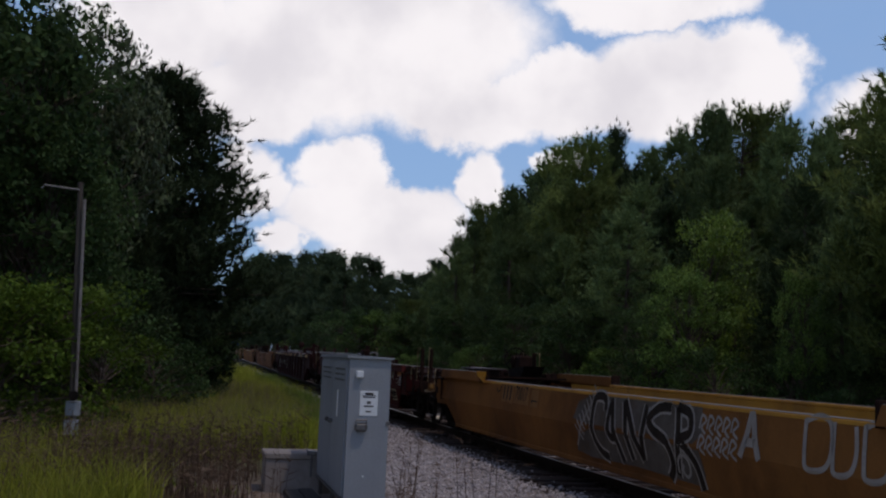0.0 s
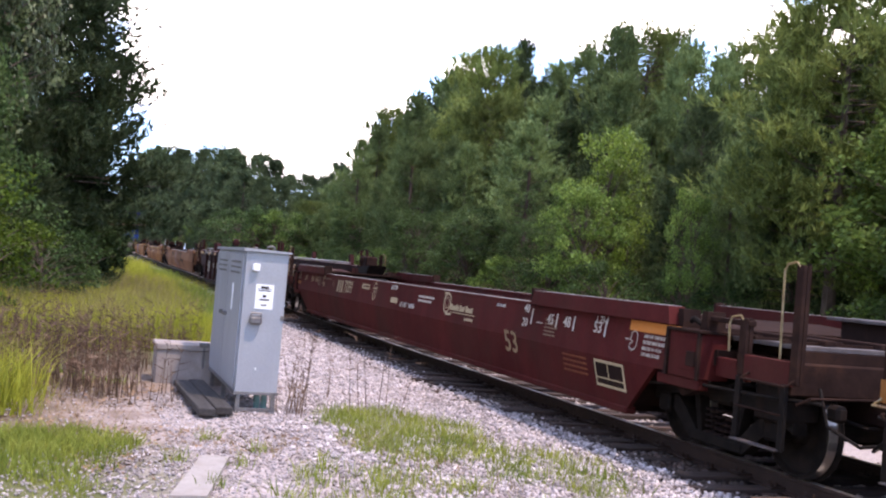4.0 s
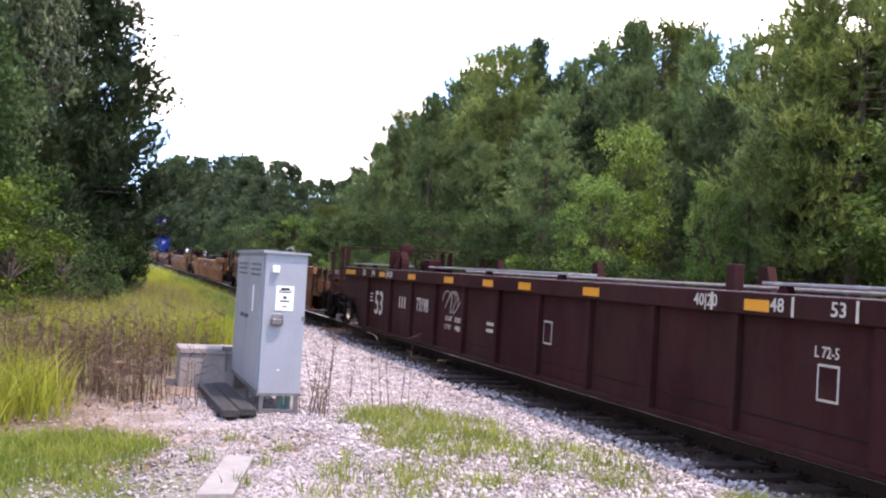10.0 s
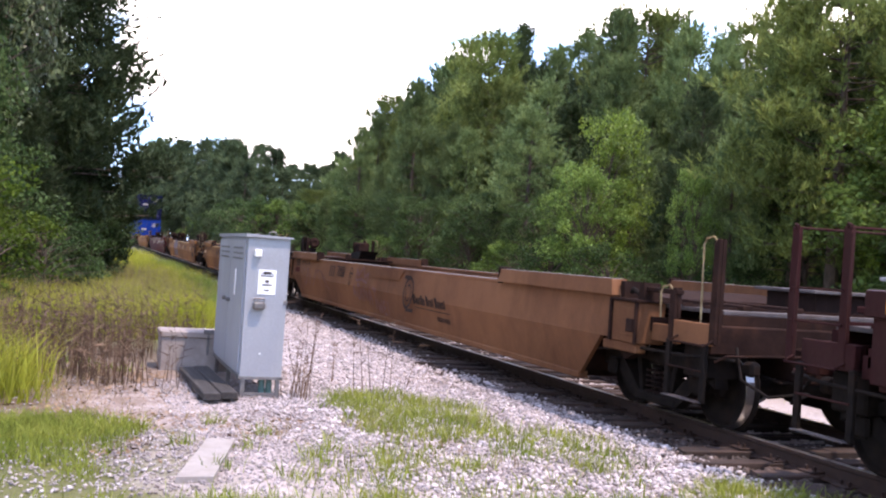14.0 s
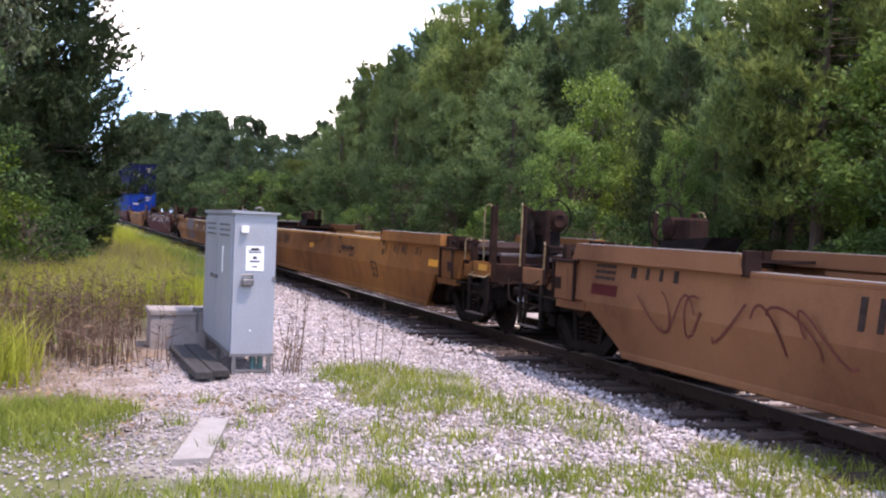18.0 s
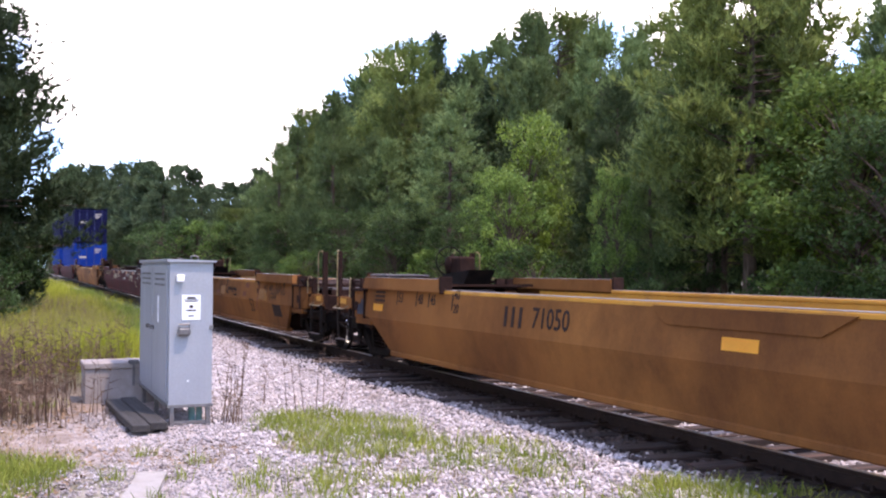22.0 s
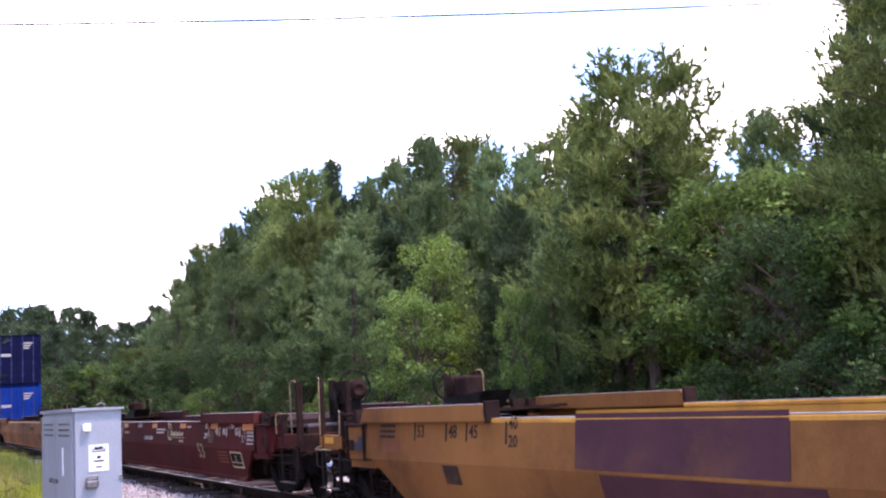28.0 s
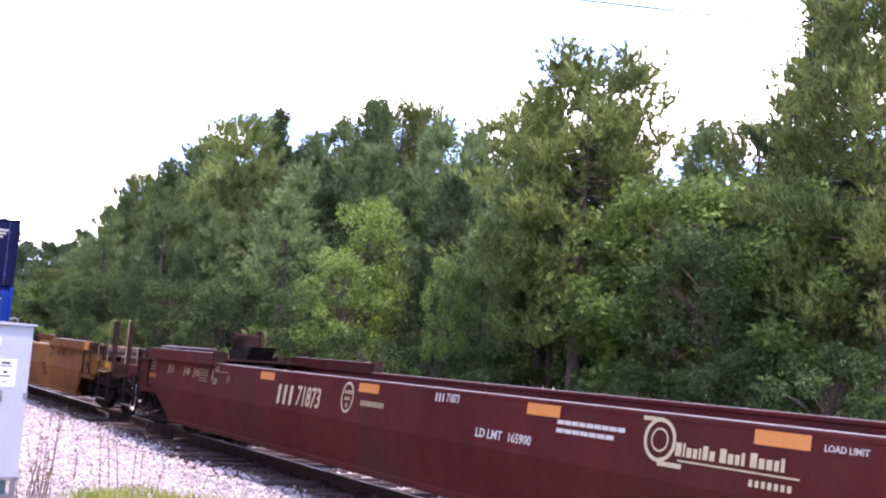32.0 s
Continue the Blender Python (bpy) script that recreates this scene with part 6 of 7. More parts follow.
def container(paint, label, length=16.15, height=2.896):
    """A corrugated shipping container with doors on its near end."""
    thing = tagged(empty("shipping_container"), label, "container", "stacked containers")
    w = 1.295
    for s in (-1, 1):
        bm = B()
        n = int(length / 0.14)
        pts = []
        for k in range(n + 1):
            y = 0.12 + (length - 0.24) * k / n
            d = 0.03 if k % 4 in (0, 1) else 0.0
            pts.append((s * (w - 0.012 - d), y))
        lo, hi = [bm.verts.new((x, y, 0.13)) for x, y in pts], [bm.verts.new((x, y, height - 0.10)) for x, y in pts]
        for k in range(n):
            bm.faces.new((lo[k], lo[k + 1], hi[k + 1], hi[k]))
        part("side_wall", bm, paint, thing)
        for z0, z1 in ((0.0, 0.14), (height - 0.12, height)):
            part("side_rail", box(B(), *sorted((s * w, s * (w - 0.07))), 0.1, length - 0.1, z0, z1), paint, thing)
    part("roof", box(B(), -w + 0.05, w - 0.05, 0.05, length - 0.05, height - 0.06, height - 0.03), paint, thing)
    part("floor", box(B(), -w + 0.06, w - 0.06, 0.05, length - 0.05, 0.05, 0.12), paint, thing)
    part("end_wall", box(B(), -w + 0.05, w - 0.05, length - 0.10, length - 0.05, 0.12, height - 0.06), paint, thing)
    for s in (-1, 1):
        bm = box(B(), *sorted((s * 0.008, s * (w - 0.09))), 0.04, 0.09, 0.14, height - 0.13)
        for k in range(5):
            z = 0.35 + k * (height - 0.7) / 4.3
            box(bm, *sorted((s * 0.06, s * (w - 0.16))), 0.025, 0.045, z, z + 0.28)
        door = part("door", bm, paint, thing)
        for x in (0.30, 0.88):
            bm = tube(B(), [(s * x, 0.01, 0.10), (s * x, 0.01, height - 0.08)], 0.022, 6)
            for z in (0.5, 1.2, 2.3):
                box(bm, s * x - 0.05, s * x + 0.05, -0.005, 0.05, z, z + 0.08)
            part("lock_rod", bm, "box_rod", door, "blue-grey steel lock rod")
        for x0, x1, z0, z1 in (((0.35, 0.85, 0.47, 0.55), (0.35, 0.75, 0.61, 0.69), (0.35, 0.65, 0.75, 0.83)) if s > 0 else ((-0.85, -0.30, 1.10, 1.26),)):
            part("printed_bar", box(B(), x0, x1, 0.015, 0.022, height - z1, height - z0), "white", door)
    for x in (-1, 1):
        part("corner_post", box(B(), *sorted((x * w, x * (w - 0.10))), 0, 0.12, 0, height), paint, thing)
        for y in (0, length - 0.178):
            for z in (0, height - 0.118):
                part("corner_casting", box(B(), *sorted((x * (w + 0.003), x * (w - 0.16))), y - 0.003, y + 0.178, z, z + 0.118, 0.012), paint, thing)
    return thing


LOADS = []


def make_loads():
    low = container("box_blue", "bright blue corrugated shipping container, lower of a stack")
    top = container("box_navy", "navy blue corrugated shipping container, upper of a stack")
    for i, car in enumerate((CARS[8], CARS[9])):
        for k, src in enumerate((low, top)):
            c = src if i == 0 else copy_thing(src, Matrix())
            c["start"] = car["start"]
            c["z"] = 0.495 + 2.90 * k
            LOADS.append(c)

# ---- beside the track ----


def make_cabinet():
    cab = tagged(empty("signal_cabinet", pose(1.72, 11.35, 0)), "grey painted metal signal cabinet on short legs beside planks", "electrical cabinet")
    W_, L_, z0, z1 = 0.47, 2.35, 0.20, 1.76
    part("body", box(B(), 0, W_, 0, L_, z0, z1, 0.006), "cab", cab)
    bm = hexa(B(), [(-0.03, -0.035, z1), (W_ + 0.03, -0.035, z1), (W_ + 0.03, L_ + 0.03, z1), (-0.03, L_ + 0.03, z1), (-0.03, -0.035, z1 + 0.035), (W_ + 0.03, -0.035, z1 + 0.02), (W_ + 0.03, L_ + 0.03, z1 + 0.02), (-0.03, L_ + 0.03, z1 + 0.035)])
    part("roof", bm, "cab", cab)
    part("bottom_flange", box(B(), -0.012, W_ + 0.012, -0.012, L_ + 0.012, z0 - 0.02, z0 + 0.012), "cab_metal", cab)
    for x in (0.02, W_ - 0.06):
        for y in (0.0, 1.15, L_ - 0.06):
            part("leg", box(B(), x, x + 0.045, y, y + 0.045, -0.05, z0 - 0.02), "cab_metal", cab)
    part("cross_bar", box(B(), 0.02, W_ - 0.02, 0.01, 0.04, 0.0, 0.03), "cab_metal", cab)
    for x in (0.28, 0.36):
        part("conduit", tube(B(), [(x, 0.16, -0.05), (x, 0.16, z0)], 0.035, 10), "pipe", cab, "teal conduit below the cabinet")
    # front face: light box, sign, switch box, screws
    part("lock_box", box(B(), 0.075, 0.155, -0.05, 0.0, 1.545, 1.625, 0.01), "sign", cab, "small white lamp housing")
    sign = part("notice", box(B(), 0.135, 0.335, -0.006, 0.0, 1.13, 1.405), "sign", cab, "white paper notice with black printing")
    bm = B()
    for x0, x1, z, h in ((0.19, 0.28, 1.372, 0.022), (0.165, 0.305, 1.335, 0.012), (0.215, 0.255, 1.275, 0.03), (0.18, 0.29, 1.235, 0.016), (0.205, 0.265, 1.175, 0.014), (0.155, 0.315, 1.355, 0.006)):
        box(bm, x0, x1, -0.008, -0.0055, z - h / 2, z + h / 2)
    part("print", bm, "black", sign)
    sw = part("latch_box", box(B(), 0.085, 0.225, -0.07, 0.0, 0.955, 1.055, 0.025), "cab_metal", cab, "dark steel latch box with a handle")
    part("handle", tube(B(), [(0.10, -0.05, 1.05), (0.10, -0.06, 1.085), (0.21, -0.06, 1.085), (0.21, -0.05, 1.05)], 0.012, 6), "cab_metal", sw)
    part("hasp", box(B(), W_ - 0.035, W_ + 0.006, -0.012, 0.0, 1.02, 1.07, 0.004), "cab_metal", cab)
    part("lifting_eye", tube(B(), [(0.24, 0.1, z1 + 0.02), (0.24, 0.08, z1 + 0.06), (0.28, 0.08, z1 + 0.075), (0.32, 0.08, z1 + 0.06), (0.32, 0.1, z1 + 0.02)], 0.009, 6), "cab_metal", cab)
    part("lifting_eye", tube(B(), [(0.38, 1.9, z1 + 0.02), (0.38, 1.88, z1 + 0.06), (0.42, 1.88, z1 + 0.06), (0.42, 1.9, z1 + 0.02)], 0.009, 6), "cab_metal", cab)
    part("screw_plate", box(B(), 0.20, 0.215, -0.008, 0, 0.46, 0.475), "sign", cab)
    # long side: two doors with handles and rows of louvres
    for k in range(2):
        y0 = 0.05 + k * 1.13
        door = part("door", box(B(), -0.022, 0.0, y0, y0 + 1.10, z0 + 0.05, z1 - 0.04, 0.005), "cab", cab)
        hy = y0 + (0.95 if k == 0 else 0.15)
        part("door_handle", box(B(), -0.07, -0.022, hy, hy + 0.06, 0.98, 1.03, 0.01), "cab_metal", door)
        for j in range(3):
            for i in range(7):
                part("louvre", box(B(), -0.03, -0.022, y0 + 0.15 + i * 0.11, y0 + 0.22 + i * 0.11, 1.50 + j * 0.06, 1.52 + j * 0.06), "cab_metal", door)
    part("side_plate", box(B(), -0.030, -0.022, 0.62, 0.68, 1.08, 1.38), "sign", cab, "narrow white label strip")
    # planks beside the cabinet
    rng = random.Random(2)
    for i, x in enumerate((1.28, 1.47)):
        bm = box(B(), 0, 0.18, 0, 2.3, 0, 0.075, 0.008)
        me = bpy.data.meshes.new("plank")
        bm.to_mesh(me)
        bm.free()
        me.materials.append(M["plank"])
        p = tagged(new("plank", me), "grey weathered wooden plank lying beside the cabinet", "plank", "planks beside the cabinet")
        p.matrix_basis = pose(x, 10.75 + 0.12 * i, 0.025, 0, 0, rng.uniform(-1.5, 1.5))
    for k in range(2):
        me = bpy.data.meshes.new("sleeper_block")
        bm = box(B(), 0, 0.42, -0.08, 0.08, 0, 0.07, 0.006)
        bm.to_mesh(me)
        bm.free()
        me.materials.append(M["plank"])
        tagged(new("sleeper_block", me), "dark timber block under the planks", "timber block", "blocks under planks").matrix_basis = pose(1.26, 11.1 + 1.7 * k, -0.045)
    # low box with a lid
    b = tagged(empty("junction_box", pose(1.02, 13.7, 0)), "pale grey low concrete junction box with a strapped lid", "junction box")
    part("body", box(B(), 0.02, 0.98, 0.02, 0.62, -0.05, 0.40, 0.01), "boxwood", b)
    part("lid", box(B(), 0, 1.0, 0, 0.64, 0.40, 0.48, 0.012), "boxwood", b)
    part("strap", box(B(), 0.60, 0.63, -0.006, 0.646, 0.18, 0.487), "cab_metal", b)
    part("latch", box(B(), 0.55, 0.68, -0.02, 0.03, 0.46, 0.515, 0.008), "cab_metal", b)
    # half-buried slab
    me = bpy.data.meshes.new("slab")
    bm = prism(B(), [(0.72, 7.25), (0.98, 7.25), (1.32, 8.66), (1.10, 8.70)], "z", -0.08, 0.022)
    bm.to_mesh(me)
    bm.free()
    me.materials.append(M["slab"])
    tagged(new("concrete_slab", me), "pale concrete slab half buried in gravel", "concrete slab")


def make_pole():
    x, y = -1.80, 18.0
    pole = tagged(empty("service_pole", pose(x, y, 0)), "thin wooden service pole with meter boxes and conduit", "utility pole")
    part("pole", tube(B(), [(0, 0, -0.3), (-0.10, 0, 2.2), (-0.2, 0, 4.5)], 0.065, 10, 0.045), "pole", pole)
    part("conduit", tube(B(), [(0.03, -0.10, 0.3), (-0.10, -0.10, 4.2)], 0.025, 8), "worn_top", pole)
    part("cross_arm", tube(B(), [(-0.2, -0.05, 4.36), (-0.75, -0.05, 4.40), (-0.8, -0.05, 4.34)], 0.02, 6), "cab_metal", pole)
    part("meter_box", box(B(), -0.13, 0.10, -0.24, -0.08, 0.62, 0.86, 0.015), "cab", pole)
    part("meter_glass", tube(B(), [(-0.01, -0.24, 0.95), (-0.01, -0.34, 0.95)], 0.08, 14), "steel", pole)
    part("breaker_box", box(B(), -0.14, 0.09, -0.22, -0.08, 0.30, 0.56, 0.015), "cab", pole)
    w = B()
    pts = [(x, 16.53 - 0.419 * (x - 3.18), 8.0 + 0.0015 * (x - 5.6) ** 2) for x in range(-34, 47, 4)]
    tube(w, pts, 0.018, 5)
    me = bpy.data.meshes.new("overhead_cable")
    w.to_mesh(me)
    w.free()
    me.materials.append(M["wire"])
    tagged(new("overhead_cable", me), "thin black overhead cable crossing the track", "cable")


# ---- trees ----


def tuft_soup(rng, centres, dirs, n, length, width, spread):
    """Needle tufts: n thin blades fanned about each direction."""
    m = len(centres)
    d = dirs[:, None] + rng.normal(0, spread, (m, n, 3))
    d /= np.linalg.norm(d, axis=2, keepdims=True)
    L = rng.uniform(length * 0.6, length * 1.15, (m, n, 1))
    side = np.cross(d, rng.normal(size=(m, n, 3)))
    side /= np.linalg.norm(side, axis=2, keepdims=True)
    c = centres[:, None] + rng.normal(0, length * 0.10, (m, n, 3))
    a, b, t = c - side * width, c + side * width, c + d * L
    v = np.stack([a, b, t], 2).reshape(-1, 3)
    return v, np.arange(len(v)).reshape(-1, 3)


def pine_meshes(seed, h, crown_from, spread_r, limbs, dark, dome=0.62, puffs=1.6, brushes=11, needles=7, needle=0.23, broad=0.018, low=0.55, big=1.45):
    """Trunk and rising limbs; puffs, upright fans of needle brushes, sit along each limb's outer half with dark gaps between."""
    rng = np.random.default_rng(seed)
    bm = B()
    bend = rng.normal(0, 0.012 * h, 2)
    axis = lambda s: np.array([bend[0] * s * s, bend[1] * s * s, h * s])
    tube(bm, [axis(s) for s in np.linspace(-0.02, 0.97, 9)], 0.013 * h + 0.03, 8, 0.015)
    cs, ds = [], []

    def puff(c, out, size, n):
        for k in range(n):
            d = np.array([0, 0, rng.uniform(0.55, 1.1)]) + out * rng.uniform(-0.1, 0.55) + rng.normal(0, 0.34, 3) * np.array([1, 1, 0.3])
            d /= np.linalg.norm(d)
            at = c + rng.normal(0, 0.13 * size, 3) * np.array([1, 1, 0.45])
            length = rng.uniform(0.26, 0.56) * size
            for q in (0.15, 0.55, 1.0):
                cs.append(at + d * length * q)
                ds.append(d)
    nb = int(limbs * h)
    for i in range(nb):
        f = ((i + rng.random()) / nb) ** 0.85
        s = crown_from + (0.95 - crown_from) * f
        prof = min(1.0, low + 1.8 * f) * (1 - f ** 1.6) ** dome + 0.04
        r = spread_r * prof * rng.uniform(0.5, 1.15)
        az = i * 2.4 + rng.uniform(-0.5, 0.5)
        out = np.array([math.cos(az), math.sin(az), 0])
        p0 = axis(s)
        lift = -0.06 + 0.55 * f + rng.uniform(-0.10, 0.16)
        p1 = p0 + out * r * 0.55 + np.array([0, 0, r * lift * 0.3])
        p2 = p0 + out * r + np.array([0, 0, r * lift])
        tube(bm, [p0, p1, p2], 0.010 + 0.010 * r, 4, 0.005)
        across = np.array([-out[1], out[0], 0])
        n = max(1, int(puffs * (0.35 + 0.5 * r) + rng.random()))
        for k in range(n):
            q = 1.0 - 0.62 * k / n if n > 1 else 1.0
            base = p0 + (p2 - p0) * q + across * rng.normal(0, 0.20 + 0.12 * r) * (k > 0) + np.array([0, 0, rng.normal(0, 0.07) - 0.1])
            puff(base, out, big * rng.uniform(0.65, 1.2) * (1.0 - 0.3 * f), brushes)
    puff(axis(0.93), np.zeros(3), big, brushes)
    wood = bpy.data.meshes.new("trunk")
    bm.to_mesh(wood)
    bm.free()
    wood.materials.append(M["bark"])
    v, f = tuft_soup(rng, np.array(cs), np.array(ds), needles, needle, broad, 0.36)
    return wood, soup("crown", v, f, dark)


def leaf_soup(rng, centres, size):
    n = len(centres)
    nrm = rng.normal(size=(n, 3)) + np.array([0, 0, 0.9])
    nrm /= np.linalg.norm(nrm, axis=1)[:, None]
    a = np.cross(nrm, rng.normal(size=(n, 3)))
    a /= np.linalg.norm(a, axis=1)[:, None]
    b = np.cross(nrm, a)
    s = rng.uniform(size * 0.6, size * 1.3, (n, 1))
    v = np.stack([centres - a * s, centres + b * s * 0.5, centres + a * s, centres - b * s * 0.5], 1).reshape(-1, 3)
    return v, np.arange(len(v)).reshape(-1, 4)


def broad_meshes(seed, h, r, clumps, leaves, material, leaf=0.10, low=0.15):
    rng = np.random.default_rng(seed)
    bm = B()
    top = np.array([rng.normal(0, 0.1 * r), rng.normal(0, 0.1 * r), h * 0.8])
    tube(bm, [(0, 0, -0.1), top * 0.4, top], 0.012 * h + 0.03, 7, 0.02)
    cs = []
    for i in range(clumps):
        f = low + (1 - low) * rng.random() ** 0.8
        prof = math.sqrt(max(0.05, 1 - ((f - 0.5) / 0.55) ** 2))
        az, rr = rng.uniform(0, 6.283), r * prof * math.sqrt(rng.random()) ** 0.7
        c = np.array([rr * math.cos(az), rr * math.sin(az), h * f])
        c += rng.normal(0, 0.06 * r, 3)
        tube(bm, [top * min(0.95, f * 0.8), (top * f * 0.8 + c) / 2 + np.array([0, 0, 0.05 * h]), c], 0.022, 4, 0.006)
        k = int(leaves * rng.uniform(0.6, 1.4))
        cr = r * rng.uniform(0.16, 0.30)
        d = rng.normal(size=(k, 3))
        d /= np.linalg.norm(d, axis=1)[:, None]
        cs.append(c + d * (cr * rng.uniform(0.45, 1.08, (k, 1))) * np.array([1, 1, 0.7]))
    wood = bpy.data.meshes.new("trunk")
    bm.to_mesh(wood)
    bm.free()
    wood.materials.append(M["bark"])
    v, f = leaf_soup(rng, np.concatenate(cs), leaf)
    return wood, soup("crown", v, f, material)


def plant(name, meshes, m, label, category, group):
    t = tagged(empty(name, Matrix.Translation((0, 0, rise(m.translation.y))) @ m), label, category, group)
    part("trunk", meshes[0], "bark", t)
    part("crown", meshes[1], "needle", t)
    return t


def polar(az, d):
    return d * math.sin(radians(az)), d * math.cos(radians(az))


def make_trees():
    rng = random.Random(21)
    H = 10.0
    mats = ("needle", "needle", "needle_y", "needle", "needle_d", "needle_d")
    pines = [pine_meshes(40 + k, H, (0.16, 0.22, 0.24, 0.18, 0.12, 0.2)[k], (2.0, 1.7, 2.3, 1.6, 1.6, 1.7)[k], (7.5, 7.0, 10.0, 8.0, 9.0, 7.5)[k], mats[k], (0.80, 0.9, 0.36, 1.0, 1.05, 0.85)[k], 1.6 if k != 2 else 1.9) for k in range(6)]
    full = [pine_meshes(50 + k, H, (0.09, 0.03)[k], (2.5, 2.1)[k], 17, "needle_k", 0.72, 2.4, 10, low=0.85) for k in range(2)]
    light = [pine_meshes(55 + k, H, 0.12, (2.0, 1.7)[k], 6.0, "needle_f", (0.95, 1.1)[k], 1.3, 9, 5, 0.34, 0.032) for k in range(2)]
    broads = [broad_meshes(60 + k, 6.0, 2.2, 70, 150, ("leaf", "leaf_y", "leaf_d", "leaf_g")[k], 0.070) for k in range(4)]
    shrubs = [broad_meshes(80 + k, 2.6, 1.6, 38, 150, ("leaf_d", "leaf", "leaf_y", "leaf", "leaf_b")[k], 0.048, 0.05) for k in range(5)]

    def pine(az, el, d, k, wide=1.0, group="pines of the wood", stock=None):
        x, y = polar(az, d)
        h = (d * math.tan(radians(el)) + 1.69 - rise(y)) * 1.02
        s = h / H
        lab = "tall green loblolly pine in the wood beyond the track" if k < 4 else "dark narrow pine standing in the wood"
        m = pose(x, y, -0.05, 0, 0, rng.uniform(0, 360)) @ Matrix.Diagonal((s * wide, s * wide, s, 1))
        t = plant("pine_tree", (stock or pines)[k], m, lab, "tree", group)
        return t

    # skyline pines beyond the track: azimuth from the track's line, height angle
    sky = [(14.3, 7.0), (15.3, 7.9), (16.4, 8.6), (17.3, 9.8), (19.0, 11.3), (20.3, 11.0), (21.3, 12.2), (25.0, 12.0), (26.6, 13.1), (28.4, 14.1), (29.8, 13.8), (31.0, 13.6), (32.3, 13.4), (34.2, 12.9), (36.2, 13.5)]
    for i, (az, el) in enumerate(sky):
        pine(az, el, (21.0 + 2.5 * (i % 3)) / math.sin(radians(az)) * (0.75 if az < 18 else 1.0), i % 4, 0.98)
    pine(23.05, 13.2, 60.0, 4, 0.8)
    pine(40.2, 17.0, 25.5, 2, 1.28)
    pine(38.2, 14.2, 27.0, 0, 1.0)
    pine(42.2, 14.6, 27.0, 1, 1.05)
    pine(47.0, 13.9, 30.0, 1, 1.05)
    pine(49.7, 13.6, 31.0, 2, 1.05)
    pine(53.2, 21.5, 24.0, 4, 1.0)
    pine(56.0, 20.0, 19.5, 2, 1.1)
    # inner rows, lower than the skyline
    for row, (x0, low) in enumerate(((16.5, 0.72), (19.5, 0.86), (24.0, 0.93), (29.0, 0.95))):
        y = 12.0 + row * 1.5
        while y < 84:
            az = math.degrees(math.atan2(x0, y))
            lim = float(np.interp(az, [8, 12.5, 14.3, 19, 23, 28, 34, 37, 40, 43, 46, 50, 53, 60], [5.2, 4.6, 6.8, 11, 12, 13.6, 12.4, 13.2, 14.5, 13.5, 12.5, 12.5, 15, 16]))
            if not (row == 0 and rng.random() < 0.25):
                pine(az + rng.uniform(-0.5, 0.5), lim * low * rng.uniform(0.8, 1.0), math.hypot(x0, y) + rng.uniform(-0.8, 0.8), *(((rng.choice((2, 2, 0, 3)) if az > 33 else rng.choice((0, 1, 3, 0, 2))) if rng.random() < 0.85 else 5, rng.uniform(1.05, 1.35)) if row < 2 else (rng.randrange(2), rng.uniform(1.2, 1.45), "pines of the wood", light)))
            y += rng.uniform(2.2, 3.4) * (1 + 0.12 * row)
    # broad-leaved trees along the wood's edge
    edge = [(28.2, 8.2, 33.0, 1, 0.62), (27.0, 5.6, 31.0, 0, 0.8), (24.5, 3.4, 35.0, 2, 0.9), (33.0, 5.8, 27.0, 0, 0.45), (45.5, 10.5, 22.5, 0, 1.1), (49.0, 11.0, 22.5, 0, 1.0), (47.5, 8.0, 20.5, 2, 1.0), (43.5, 9.0, 24.0, 1, 0.6),
            (21.0, 3.8, 40.0, 2, 1.0), (18.0, 3.4, 46.0, 2, 1.0), (53.5, 9.0, 20.0, 0, 1.1), (14.6, 3.2, 62.0, 2, 1.1)]
    for az, el, d, k, w in edge:
        x, y = polar(az, d)
        h = d * math.tan(radians(el)) + 1.69 - rise(y)
        plant("broadleaf_tree", broads[k], pose(x, y, -0.05, 0, 0, rng.uniform(0, 360)) @ Matrix.Diagonal((h / 6 * w, h / 6 * w, h / 6, 1)),
              ("bright yellow-green" if k == 1 else "dark glossy" if k == 2 else "mid-green") + " broad-leaved tree at the wood's edge", "tree", "broad-leaved trees of the wood")
    y = 9.0
    while y < 80:
        s = rng.uniform(0.55, 0.95)
        k = rng.choice((0, 0, 0, 1))
        plant("shrub", shrubs[k], pose(14.2 + rng.uniform(-0.6, 1.4), y, -0.05, 0, 0, rng.uniform(0, 360)) @ Matrix.Diagonal((s, s, s, 1)), "leafy green shrub along the wood's edge", "shrub", "shrubs along the wood")
        y += rng.uniform(1.1, 2.0) * (1 + y / 60)
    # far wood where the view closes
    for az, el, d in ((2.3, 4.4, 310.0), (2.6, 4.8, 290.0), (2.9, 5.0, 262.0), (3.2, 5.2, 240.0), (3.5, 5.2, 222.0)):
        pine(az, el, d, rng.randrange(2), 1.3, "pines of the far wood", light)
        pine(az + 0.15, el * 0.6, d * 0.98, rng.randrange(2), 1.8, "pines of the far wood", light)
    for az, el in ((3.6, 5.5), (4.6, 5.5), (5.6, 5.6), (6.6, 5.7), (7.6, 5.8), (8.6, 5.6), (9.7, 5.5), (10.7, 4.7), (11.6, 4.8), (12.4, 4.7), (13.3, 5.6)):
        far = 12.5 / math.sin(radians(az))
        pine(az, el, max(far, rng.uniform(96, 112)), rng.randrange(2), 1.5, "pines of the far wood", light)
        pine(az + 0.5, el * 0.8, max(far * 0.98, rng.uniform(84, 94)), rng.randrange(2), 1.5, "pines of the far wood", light)
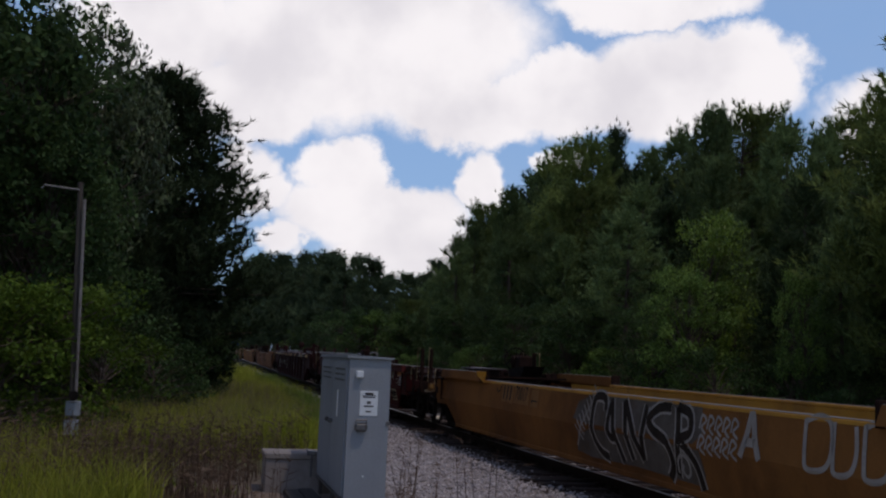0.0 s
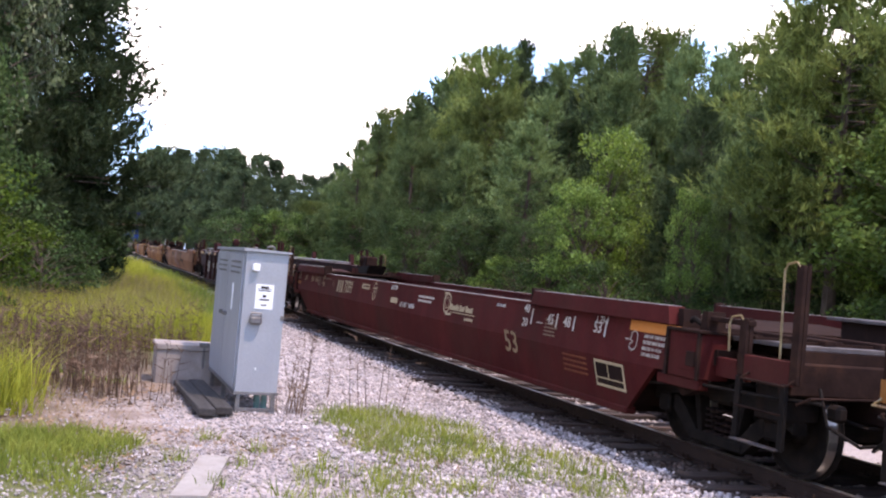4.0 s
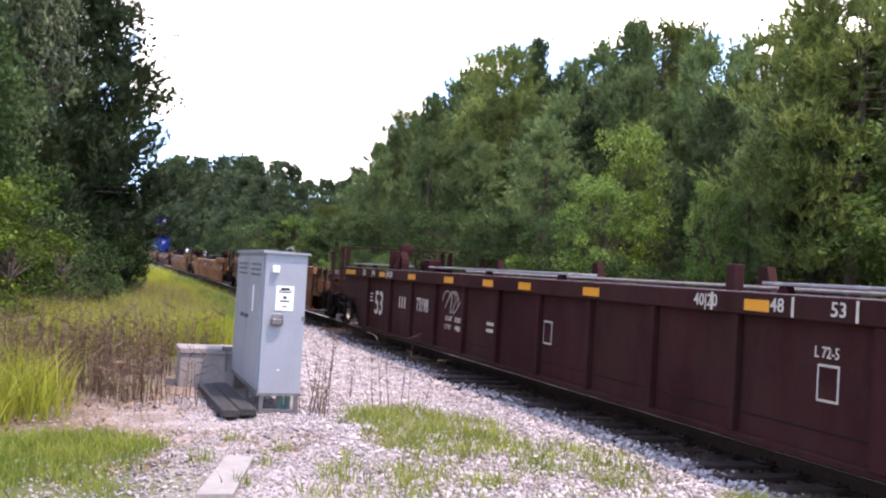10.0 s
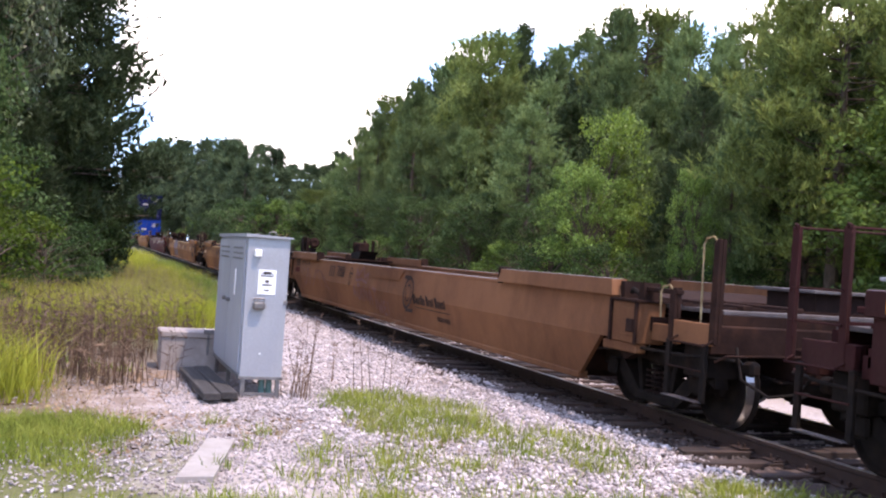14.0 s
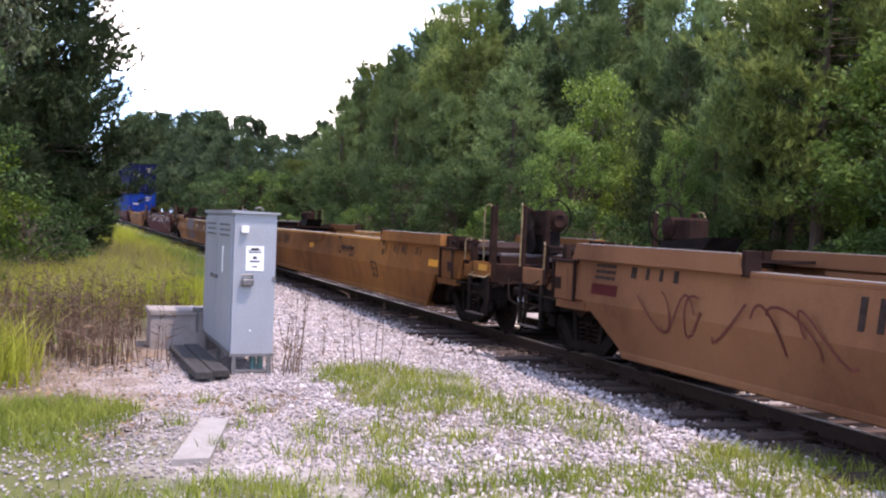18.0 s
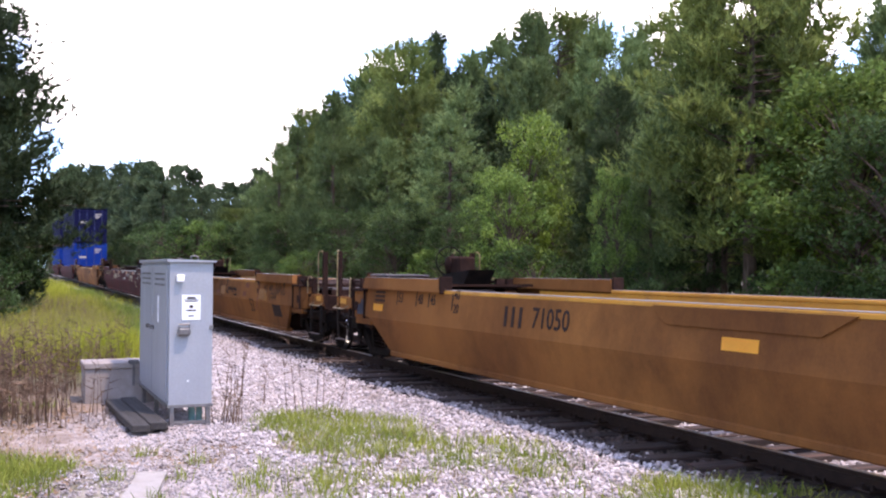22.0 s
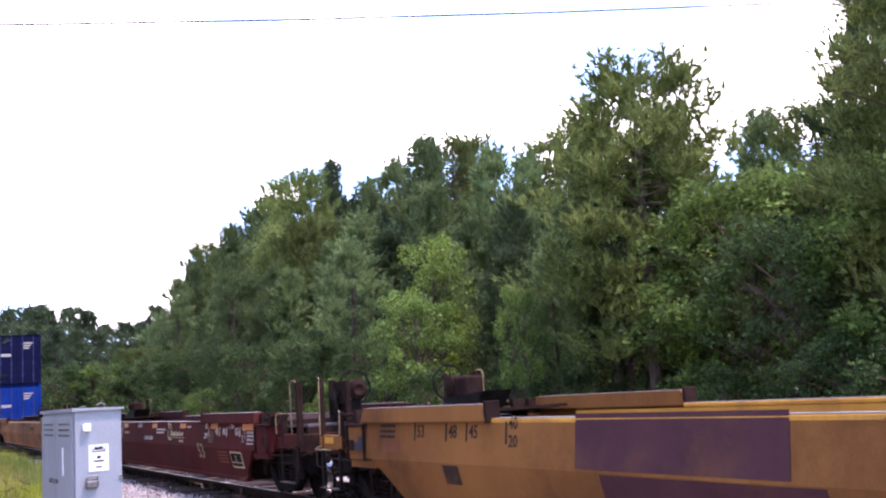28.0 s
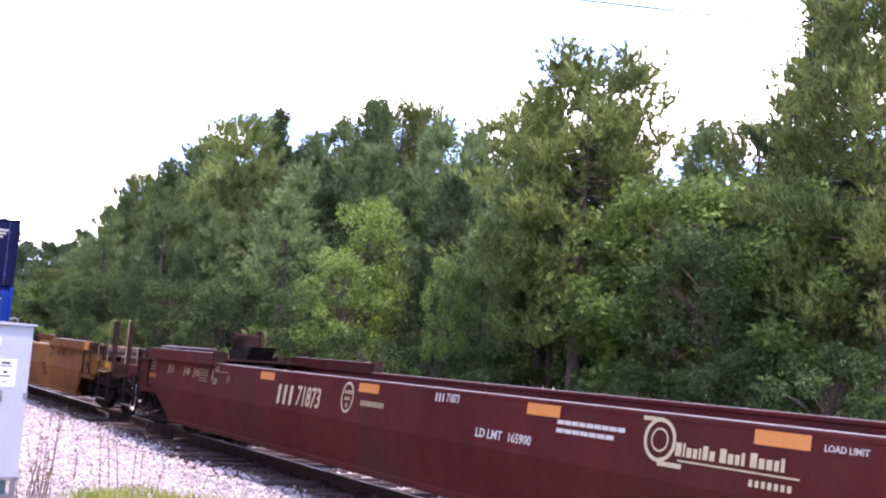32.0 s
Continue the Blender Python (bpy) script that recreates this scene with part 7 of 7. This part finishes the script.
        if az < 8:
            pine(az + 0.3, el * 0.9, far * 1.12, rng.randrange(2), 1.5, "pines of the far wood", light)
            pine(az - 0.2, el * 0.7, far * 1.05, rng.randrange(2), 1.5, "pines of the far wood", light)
    for az in range(5, 15):
        x, y = polar(az, 12.0 / math.sin(radians(az)) if az < 9 else 78)
        s = rng.uniform(1.3, 1.9)
        plant("shrub", shrubs[(0, 0, 1, 0)[az % 4]], pose(x, y, -0.05, 0, 0, az * 40) @ Matrix.Diagonal((s, s, s, 1)), "leafy green shrub along the wood's edge", "shrub", "shrubs along the wood")
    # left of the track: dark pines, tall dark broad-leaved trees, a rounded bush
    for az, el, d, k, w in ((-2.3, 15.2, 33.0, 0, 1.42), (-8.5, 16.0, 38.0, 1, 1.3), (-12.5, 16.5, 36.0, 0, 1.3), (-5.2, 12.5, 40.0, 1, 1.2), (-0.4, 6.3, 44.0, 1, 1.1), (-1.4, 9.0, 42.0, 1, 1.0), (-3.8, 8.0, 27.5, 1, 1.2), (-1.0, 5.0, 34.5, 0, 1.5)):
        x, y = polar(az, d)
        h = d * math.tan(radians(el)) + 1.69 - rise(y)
        plant("pine_tree", full[k % 2], pose(x, y, -0.05, 0, 0, rng.uniform(0, 360)) @ Matrix.Diagonal((h / H * w, h / H * w, h / H, 1)), "dark pine with foliage to the ground, needles coloured as in deep shade", "tree", "pines left of the track")
    for az, el, d, w in ((-6.4, 17.6, 25.0, 0.52), (-9.6, 17.2, 23.0, 0.7), (-12.5, 18.0, 23.0, 1.0), (-16.5, 18.0, 22.0, 1.0), (-8.4, 11.0, 22.0, 0.8)):
        x, y = polar(az, d)
        h = d * math.tan(radians(el)) + 1.69 - rise(y)
        plant("broadleaf_tree", broads[3 if az > -8 else 2], pose(x, y, -0.05, 0, 0, rng.uniform(0, 360)) @ Matrix.Diagonal((h / 6 * w, h / 6 * w, h / 6, 1)), "tall dark broad-leaved tree with vines", "tree", "broad-leaved trees left of the track")
    for az, d, s, k in ((-4.9, 19.5, 0.85, 4), (-7.5, 20.0, 1.1, 4), (-9.5, 19.0, 1.1, 4), (-12.5, 18.5, 1.1, 4), (-1.8, 24.0, 0.8, 0), (0.2, 31.0, 0.8, 0), (0.9, 50.0, 0.9, 0), (0.6, 60.0, 1.2, 0), (0.4, 42.0, 0.8, 0), (0.3, 75.0, 1.5, 0), (1.1, 92.0, 1.8, 0), (0.1, 36.0, 1.0, 0), (-0.9, 33.0, 1.2, 0), (0.9, 64.0, 1.2, 0), (-4.8, 25.0, 1.3, 0)):
        x, y = polar(az, d)
        plant("shrub", shrubs[k], pose(x, y, -0.05, 0, 0, rng.uniform(0, 360)) @ Matrix.Diagonal((s, s, s, 1)), "rounded leafy bush in front of dark pines", "shrub", "bushes left of the track")
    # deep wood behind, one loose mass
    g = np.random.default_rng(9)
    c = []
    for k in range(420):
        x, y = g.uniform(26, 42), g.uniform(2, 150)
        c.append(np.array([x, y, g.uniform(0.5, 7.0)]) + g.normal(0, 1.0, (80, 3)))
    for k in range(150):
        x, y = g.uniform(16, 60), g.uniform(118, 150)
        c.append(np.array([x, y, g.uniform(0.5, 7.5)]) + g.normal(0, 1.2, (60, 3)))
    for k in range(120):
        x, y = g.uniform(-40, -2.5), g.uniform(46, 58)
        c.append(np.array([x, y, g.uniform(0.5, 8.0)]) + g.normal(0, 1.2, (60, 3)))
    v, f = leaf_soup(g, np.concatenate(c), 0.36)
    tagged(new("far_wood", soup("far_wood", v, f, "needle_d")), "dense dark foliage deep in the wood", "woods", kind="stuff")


make_ground()
make_track()
scatter_stones("ballast", 34000, ballast_place, (0.013, 0.034), 1, "pale grey crushed stone ballast beside the rails")
scatter_stones("track_ballast", 14000, ballast_track, (0.018, 0.045), 4, "pale ballast between the rails")
scatter_stones("stained_ballast", 13000, ballast_shaded_strip, (0.018, 0.045), 6, "rust-stained ballast beside the near rail, coloured darker for the train's shade", "stone_dirty_shaded")
scatter_stones("loose_gravel", 30000, ballast_front, (0.007, 0.021), 2, "pale loose gravel on the ground")
make_vegetation_floor()
make_cabinet()
make_pole()
make_train()
make_loads()
make_trees()


def travelled(t):
    """Metres that the train has run by t seconds; it slows a little."""
    return 4.573 * t - 0.005495 * t * t + 2.655e-5 * t ** 3


def car_pose(start, t):
    """A car on the grade: its front coupling at the rails' height there, pitched to its rear one."""
    y = start - travelled(t)
    return pose(X_T, y, rise(y), math.degrees(math.atan2(rise(y + PITCH) - rise(y), PITCH)), 0, 0)


def motions():
    times = [2.0 * k for k in range(17)]
    for car in CARS:
        walk(car, [(t, car_pose(car["start"], t)) for t in times])
        for w in [o for o in car.children if "u" in o]:
            walk(w, [(t, pose(0, w["u"], RAIL_Z + 0.42, math.degrees(travelled(t) / 0.42), 0, 0)) for t in [32.0 * k / 256 for k in range(257)]])
    for c in LOADS:
        walk(c, [(t, car_pose(c["start"], t) @ pose(0, 3.37, c["z"])) for t in times])


motions()
